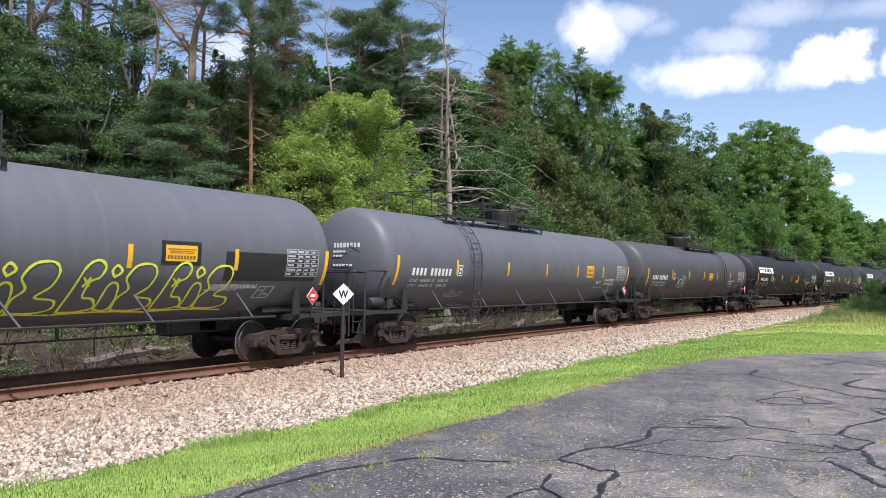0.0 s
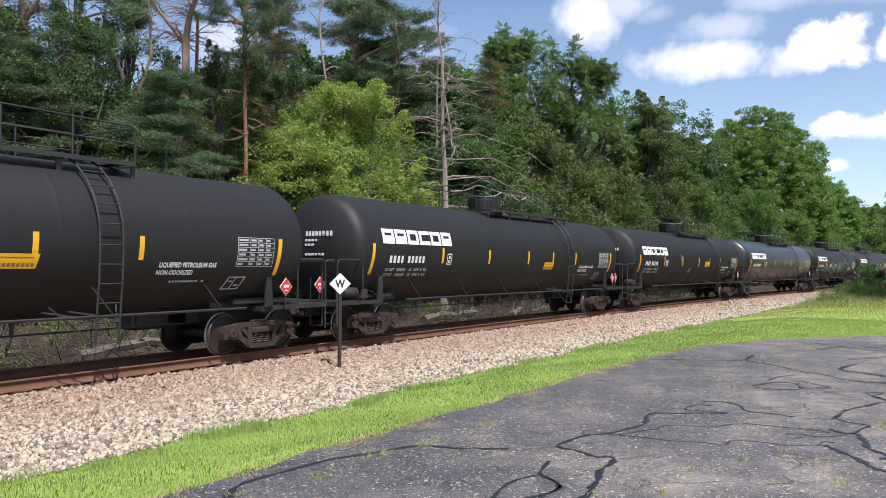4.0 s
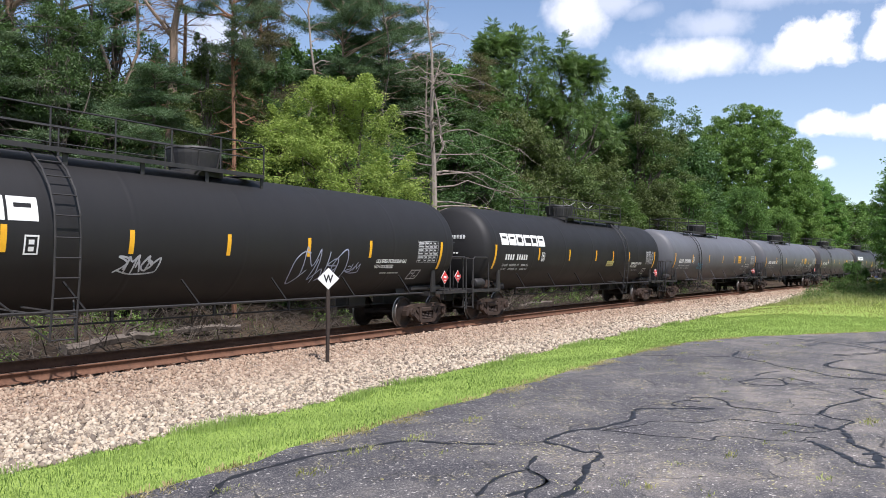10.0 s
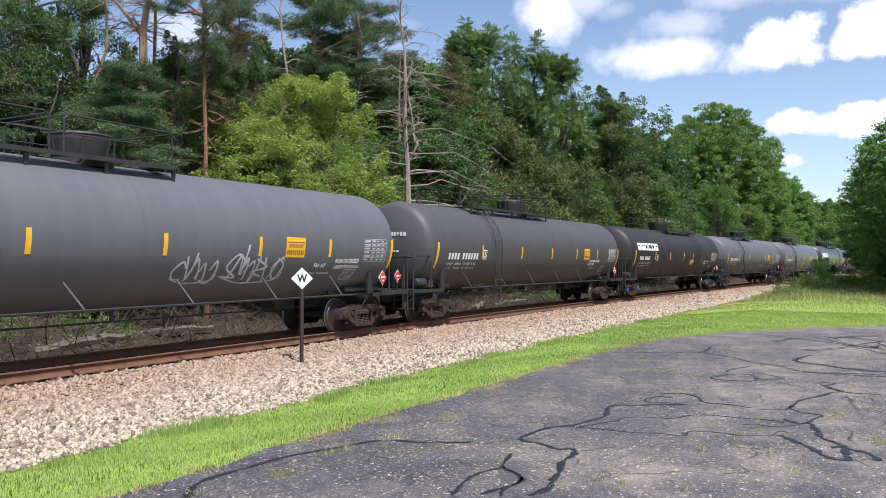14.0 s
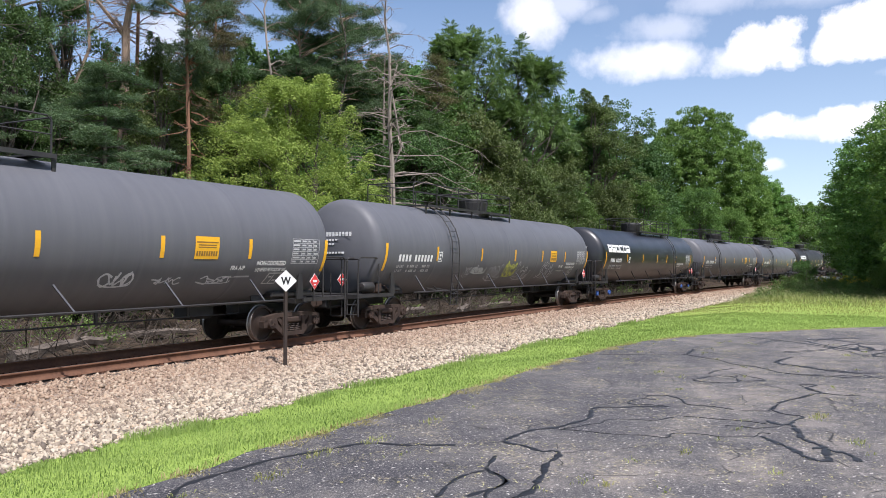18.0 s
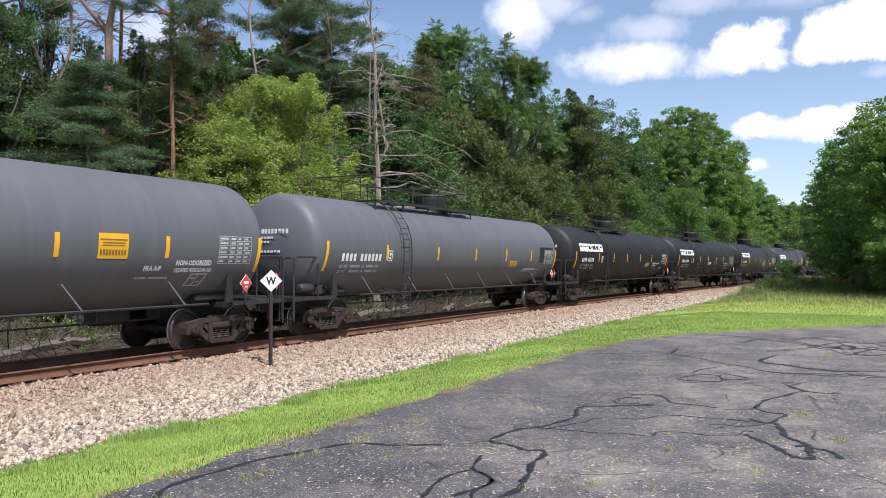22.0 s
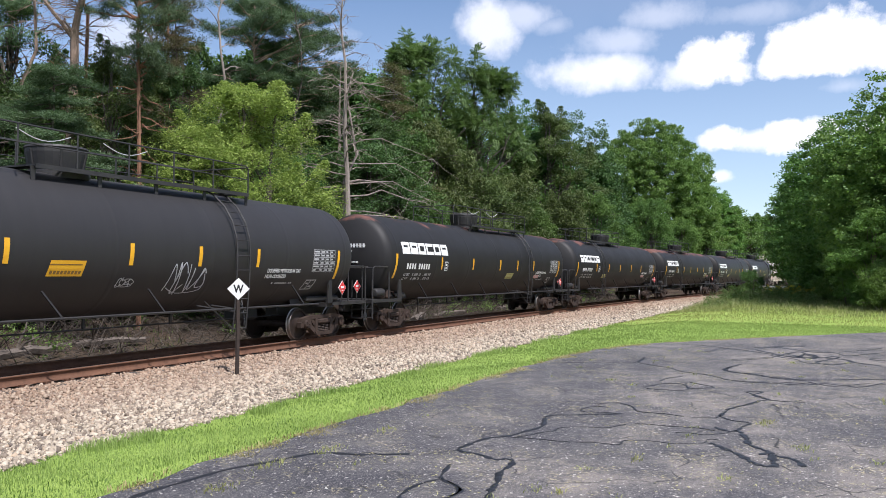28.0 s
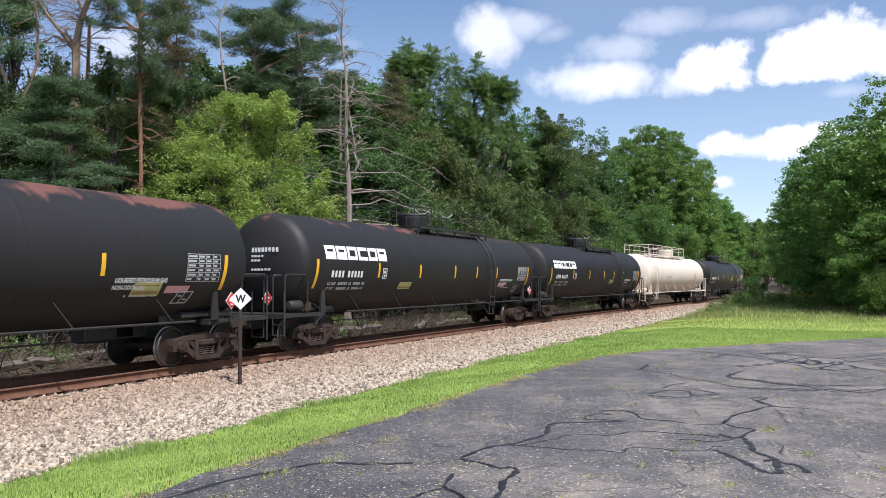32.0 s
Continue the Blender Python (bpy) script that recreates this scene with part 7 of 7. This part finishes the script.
def make_stones():
    """Crushed ballast: chipped blocks, closest-packed where the viewer stands nearest."""
    rng = np.random.default_rng(5)
    ps, pd = [], []
    for s0, s1, dens in ((3.0, 14, 700), (14, 26, 400), (26, 45, 210), (45, 80, 80)):
        n = int((s1 - s0) * 6.0 * dens)
        ps.append(rng.uniform(s0, s1, n))
        pd.append(rng.uniform(0.98, 7.3, n))
    for s0, s1, dens in ((4, 34, 90),):
        n = int((s1 - s0) * 4.0 * dens)
        ps.append(rng.uniform(s0, s1, n))
        pd.append(rng.uniform(-3.2, 0.6, n))
    s, d = np.concatenate(ps), np.concatenate(pd)
    keep = (d < ballast_edge(s) + rng.normal(size=len(s)) * 0.12) & (np.abs(np.abs(d) - 0.7525) > 0.1)
    s, d = s[keep], d[keep]
    n = len(s)
    x, y = world_of(s, d)
    size = rng.gamma(5.0, 0.0037, n).clip(0.008, 0.042) * (1 + 0.1 * (s > 14) + 0.25 * (s > 26) + 0.5 * (s > 45))
    z = ground_soft(x, y) + size * rng.uniform(-0.1, 0.7, n)
    box = np.array([(-1, -1, -1), (1, -1, -1), (1, 1, -1), (-1, 1, -1), (-1, -1, 1), (1, -1, 1), (1, 1, 1), (-1, 1, 1)], float)
    v = box[None] * rng.uniform(0.55, 1.15, (n, 8, 1)) * np.stack([rng.uniform(0.8, 1.5, n), rng.uniform(0.7, 1.1, n), rng.uniform(0.5, 0.9, n)], 1)[:, None]
    q = rng.normal(size=(n, 4))
    q /= np.linalg.norm(q, axis=1)[:, None]
    w, a, b, c = q.T
    rot = np.stack([np.stack([1 - 2 * (b * b + c * c), 2 * (a * b - c * w), 2 * (a * c + b * w)], 1), np.stack([2 * (a * b + c * w), 1 - 2 * (a * a + c * c), 2 * (b * c - a * w)], 1), np.stack([2 * (a * c - b * w), 2 * (b * c + a * w), 1 - 2 * (a * a + b * b)], 1)], 1)
    v = np.einsum("nij,nkj->nki", rot, v) * size[:, None, None]
    v[:, :, 0] += x[:, None]
    v[:, :, 1] += y[:, None]
    v[:, :, 2] += z[:, None]
    f = np.array([(0, 3, 2, 1), (4, 5, 6, 7), (0, 1, 5, 4), (1, 2, 6, 5), (2, 3, 7, 6), (3, 0, 4, 7)])
    faces = (np.arange(n)[:, None, None] * 8 + f[None]).reshape(-1, 4)
    me = array_mesh("ballast_stones", v.reshape(-1, 3), faces, "stone")
    at = me.attributes.new("rusty", "FLOAT", "POINT")
    rust = 0.85 * np.clip((4.8 - np.abs(d)) / 3.4, 0, 1) * rng.uniform(0.5, 1.0, n)
    at.data.foreach_set("value", np.repeat(rust, 8).astype(np.float32))
    tagged(new("ballast_stones", me), "pinkish white crushed stone ballast, rust-stained near the rail", "ballast", kind="stuff")


make_stones()


def tar(points, wide, seed):
    """One poured crack seal: a low, wavering ribbon of tar on the asphalt."""
    rng = random.Random(seed)
    pts = [Vector((x, y, 0)) for x, y in points]
    fine = []
    for i in range(len(pts) - 1):
        p0, p1, p2, p3 = pts[max(i - 1, 0)], pts[i], pts[i + 1], pts[min(i + 2, len(pts) - 1)]
        for k in range(14):
            u = k / 14
            fine.append(0.5 * ((2 * p1) + (p2 - p0) * u + (2 * p0 - 5 * p1 + 4 * p2 - p3) * u * u + (3 * p1 - p0 - 3 * p2 + p3) * u ** 3))
    fine.append(pts[-1])
    g, n = Geo(), len(fine)
    verts = []
    for i, p in enumerate(fine):
        d = (fine[min(i + 1, n - 1)] - fine[max(i - 1, 0)])
        side = Vector((-d.y, d.x, 0)).normalized()
        w = wide * 0.45 * (0.75 + 0.5 * math.sin(i * 0.61 + seed) * math.sin(i * 0.23 + 2 * seed) + rng.uniform(-0.15, 0.15))
        w *= 0.35 if i in (0, n - 1) else 1
        c = p + side * (rng.uniform(-0.004, 0.004) + 0.02 * math.sin(i * 0.21 + seed))
        for k, z in ((-1, 0.001), (-0.6, 0.006), (0.6, 0.006), (1, 0.001)):
            q = c + side * w * k
            verts.append((q.x, q.y, LOT_Z + z))
    g.add(verts, [(4 * i + j, 4 * i + j + 1, 4 * i + j + 5, 4 * i + j + 4)[::-1] for i in range(n - 1) for j in range(3)])
    tagged(new("tar_seal", g.mesh("tar_seal", "tar", smooth=True)), "black tar crack seal wandering over the asphalt", "crack seal", "crack seals on the car park")


tar([(6.3, 2.75), (5.89, 2.6), (5.7, 2.42), (5.47, 2.31), (5.1, 2.45)], 0.054, 14)
tar([(4.0, 4.2), (4.26, 4.36), (4.64, 4.42), (5.1, 4.38), (5.54, 4.25), (5.92, 4.12), (6.21, 3.92), (6.34, 3.55), (6.5, 3.2)], 0.078, 16)
tar([(5.01, 2.60), (5.29, 2.70), (5.63, 2.67), (5.85, 2.58), (5.60, 2.36), (5.32, 2.33), (5.13, 2.31)], 0.050, 21)
tar([(5.24, 2.13), (5.57, 2.09), (5.80, 2.13), (6.13, 2.23), (6.50, 2.23), (6.70, 2.34), (6.67, 2.44), (6.76, 2.66), (6.86, 2.85), (7.12, 2.90), (7.41, 2.82), (7.61, 2.72), (7.88, 2.59), (8.24, 2.52), (8.77, 2.61), (9.02, 2.57), (9.16, 2.31), (9.34, 2.02), (9.47, 1.89)], 0.075, 22)
tar([(7.67, 2.58), (7.88, 2.44), (8.10, 2.34), (8.30, 2.30), (8.48, 2.00), (8.56, 1.82), (8.79, 1.70)], 0.030, 23)
tar([(7.62, 2.66), (7.62, 2.36), (7.66, 2.09), (7.70, 1.76), (7.74, 1.59), (7.93, 1.54), (8.05, 1.26), (8.00, 1.08), (8.14, 0.87), (8.34, 0.81), (8.36, 0.70)], 0.025, 24)
tar([(9.45, 1.89), (9.45, 2.08), (9.37, 2.29), (9.57, 2.37), (9.81, 2.32), (9.80, 2.12)], 0.040, 25)
tar([(10.06, 2.28), (10.20, 2.05), (10.03, 1.89), (9.73, 1.76), (9.66, 1.55), (9.63, 1.34), (9.59, 1.19)], 0.045, 26)
tar([(8.56, 1.14), (8.64, 1.02), (8.56, 0.86), (8.73, 0.73), (8.85, 0.62)], 0.035, 27)
tar([(9.06, 0.80), (8.90, 0.65), (8.90, 0.55), (8.67, 0.47), (8.39, 0.46), (8.22, 0.36), (8.05, 0.28), (7.90, 0.17), (7.78, 0.05), (7.54, -0.07)], 0.090, 28)
tar([(8.89, 0.62), (9.13, 0.54), (9.40, 0.48), (9.52, 0.54), (9.59, 0.70), (9.74, 0.81), (10.04, 0.77)], 0.050, 29)
tar([(8.21, 0.75), (7.97, 0.64), (7.74, 0.44), (7.47, 0.35), (7.42, 0.23), (7.58, 0.17), (7.87, 0.22), (7.88, 0.32)], 0.100, 30)
tar([(8.88, 1.62), (8.89, 1.39), (8.92, 1.17), (8.89, 0.92), (8.88, 0.79)], 0.020, 31)
tar([(14.18, 4.10), (14.48, 3.65), (14.70, 3.13), (14.96, 2.73), (15.97, 2.74), (15.10, 2.70), (14.71, 2.41), (14.30, 1.98), (13.96, 1.74), (13.63, 1.32), (13.11, 0.83), (13.22, 0.24), (13.26, -0.12)], 0.050, 32)
tar([(12.54, 1.90), (12.97, 1.87), (13.32, 1.66)], 0.050, 33)
tar([(11.78, 2.02), (12.24, 1.87), (12.35, 1.58), (11.99, 1.41), (11.72, 1.50), (11.61, 1.78), (11.72, 1.99)], 0.050, 34)
tar([(11.99, 1.41), (12.02, 1.25), (12.19, 1.10), (12.43, 1.29), (12.68, 1.49)], 0.040, 35)
tar([(15.52, 0.93), (14.70, 1.13), (14.29, 1.00), (14.16, 0.71), (13.90, 0.43), (13.81, 0.25), (13.64, -0.12)], 0.070, 36)
tar([(12.00, 0.64), (12.03, 0.45), (11.67, 0.51), (11.43, 0.43), (11.29, 0.20), (11.29, -0.10)], 0.060, 37)
tar([(10.27, 0.79), (10.68, 0.61), (11.23, 0.42)], 0.030, 38)
tar([(17.42, 1.93), (17.96, 1.68), (18.72, 1.50), (18.50, 1.11), (18.03, 0.68), (17.57, 0.31), (17.42, -0.16)], 0.080, 39)
tar([(19.29, 2.47), (19.24, 2.00), (18.76, 1.44)], 0.060, 40)
tar([(18.80, 1.01), (19.00, 0.71), (19.82, 0.35), (20.02, -0.18)], 0.100, 41)
tar([(16.37, 1.15), (16.90, 0.63), (17.44, 0.31)], 0.050, 42)
tar([(6.30, 3.65), (6.39, 3.56), (6.39, 3.41)], 0.030, 43)
tar([(13.04, 0.72), (13.06, 0.39), (13.06, 0.11), (13.11, -0.16), (13.37, -0.43), (13.29, -0.69), (13.65, -0.98), (13.69, -1.18), (13.83, -1.41)], 0.055, 61)
tar([(15.54, 0.91), (14.71, 1.15), (14.43, 1.08), (14.08, 0.75), (13.78, 0.35), (13.59, 0.01), (13.79, -0.28), (13.94, -0.62), (14.17, -0.93), (14.30, -1.23), (14.49, -1.48)], 0.070, 62)
tar([(13.48, -0.13), (13.13, -0.42), (13.23, -0.66), (13.17, -0.84), (13.84, -1.19)], 0.050, 63)
tar([(16.10, 1.12), (16.56, 0.77), (17.11, 0.39)], 0.060, 64)
tar([(19.23, 0.85), (19.51, 0.44), (18.98, -0.00), (18.66, -0.39), (18.71, -0.73), (18.18, -0.94), (18.58, -1.27), (19.20, -1.67), (19.68, -2.03)], 0.090, 65)
tar([(18.83, 0.83), (18.14, 0.53), (17.52, 0.22), (17.31, -0.07), (17.48, -0.29), (17.45, -0.61), (17.25, -0.87), (16.86, -1.02), (16.59, -1.23), (16.40, -1.43)], 0.110, 66)
tar([(17.54, 0.36), (18.33, 0.07), (18.55, -0.12), (17.80, -0.26), (17.48, -0.47), (17.89, -0.66), (17.60, -0.75), (17.12, -0.56), (16.57, -0.34), (16.25, -0.59), (16.77, -0.98)], 0.090, 67)
tar([(17.58, 0.48), (17.17, 0.25), (16.96, -0.00), (16.47, -0.10), (16.32, -0.27), (16.29, -0.53)], 0.080, 68)
tar([(17.85, 0.15), (17.61, -0.00), (17.13, -0.21), (17.61, -0.40), (18.12, -0.19), (17.28, -0.00)], 0.100, 69)
tar([(18.94, -0.83), (19.51, -1.26), (20.44, -1.78)], 0.050, 70)
tar([(18.03, -1.58), (17.69, -1.34), (17.42, -1.46), (17.62, -1.74)], 0.060, 71)
tar([(9.66, 0.84), (10.08, 0.79), (10.51, 0.68), (11.08, 0.50), (11.31, 0.34), (11.63, 0.50), (11.91, 0.61)], 0.040, 72)


def make_barrier():
    p = heading_place(1.15, 80.0)
    ob = tagged(new("barrier_rail"), "low white rail on posts far down the line", "barrier")
    z = float(ground_z(p.x, p.y))
    ob.matrix_basis = Matrix.Translation((p.x, p.y, z)) @ Matrix.Rotation(1.55, 4, "Z")
    part("rail", Geo().box((0, 0, 0.75 - z), (4.5, 0.08, 0.28), bevel=0.02).mesh("rail", "whitepaint"), ob)
    for x in (-1.8, 0, 1.8):
        part("post", kept("barrier_post", lambda: Geo().box((0, 0.09, 0.35), (0.14, 0.1, 0.9), bevel=0.01).mesh("post", "tie")), ob, at=Matrix.Translation((x, 0, 0)))


make_barrier()


def make_flowers():
    rng = np.random.default_rng(8)
    for deg, dist, n in ((1.0, 52, 26), (0.2, 50, 22), (-0.6, 46, 14), (1.5, 56, 10)):
        p = heading_place(deg, dist)
        ob = tagged(new("goldenrod"), "clump of yellow-flowered goldenrod in the rough grass", "flowers", "goldenrod clumps")
        z = float(ground_z(p.x, p.y))
        ob.matrix_basis = Matrix.Translation((p.x, p.y, z))
        x, y = rng.normal(size=n) * 0.5, rng.normal(size=n) * 0.5
        h = rng.uniform(0.7, 1.05, n)
        c = np.stack([np.repeat(x, 5), np.repeat(y, 5), (h[:, None] * np.linspace(0.1, 0.9, 5)).ravel()], 1)
        v, f = leaf_arrays(rng, c, np.full(5 * n, 0.14), 16, 0.09, slim=0.3)
        part("foliage", array_mesh("foliage", v, f, "leaf_mid"), ob)
        v, f = leaf_arrays(rng, np.stack([x, y, h], 1), np.full(n, 0.10), 16, 0.045)
        part("blossom", array_mesh("blossom", v, f, "goldenrod"), ob, "yellow flower heads")


make_flowers()


def motions():
    """The whole train rolls past; each wheelset turns while its car is near."""
    times = [0, 7, 13, 19, 25, 32]
    gone = [0, 109.7, 204.9, 300.5, 396.4, 511.7]
    fit = np.polyfit(times, gone, 4)

    def run(t):
        return float(np.polyval(fit, t) - np.polyval(fit, 0))
    place = FRONT_AT_START - LENGTHS[0]
    for (car, wheels), long, sp in zip(TRAIN, LENGTHS, CARS):
        mid = place + long / 2 + sp.get("shift", 0.0)
        place += long
        walk(car, [(t, track_pose(mid - run(t))) for t in range(33)])
        near = [t for t in np.arange(0, 32.0001, 1 / 30) if -14 < mid - run(t) < 70]
        if not near:
            continue
        for w in wheels:
            base = w.matrix_basis.translation.copy()
            rows = [(t, Matrix.Translation(base) @ Matrix.Rotation(-(run(t) - run(near[0])) / 0.457, 4, "Y")) for t in near]
            if near[0] > 0.02:
                rows.insert(0, (0.0, rows[0][1]))
            if near[-1] < 31.98:
                rows.append((32.0, rows[-1][1]))
            walk(w, rows)


motions()
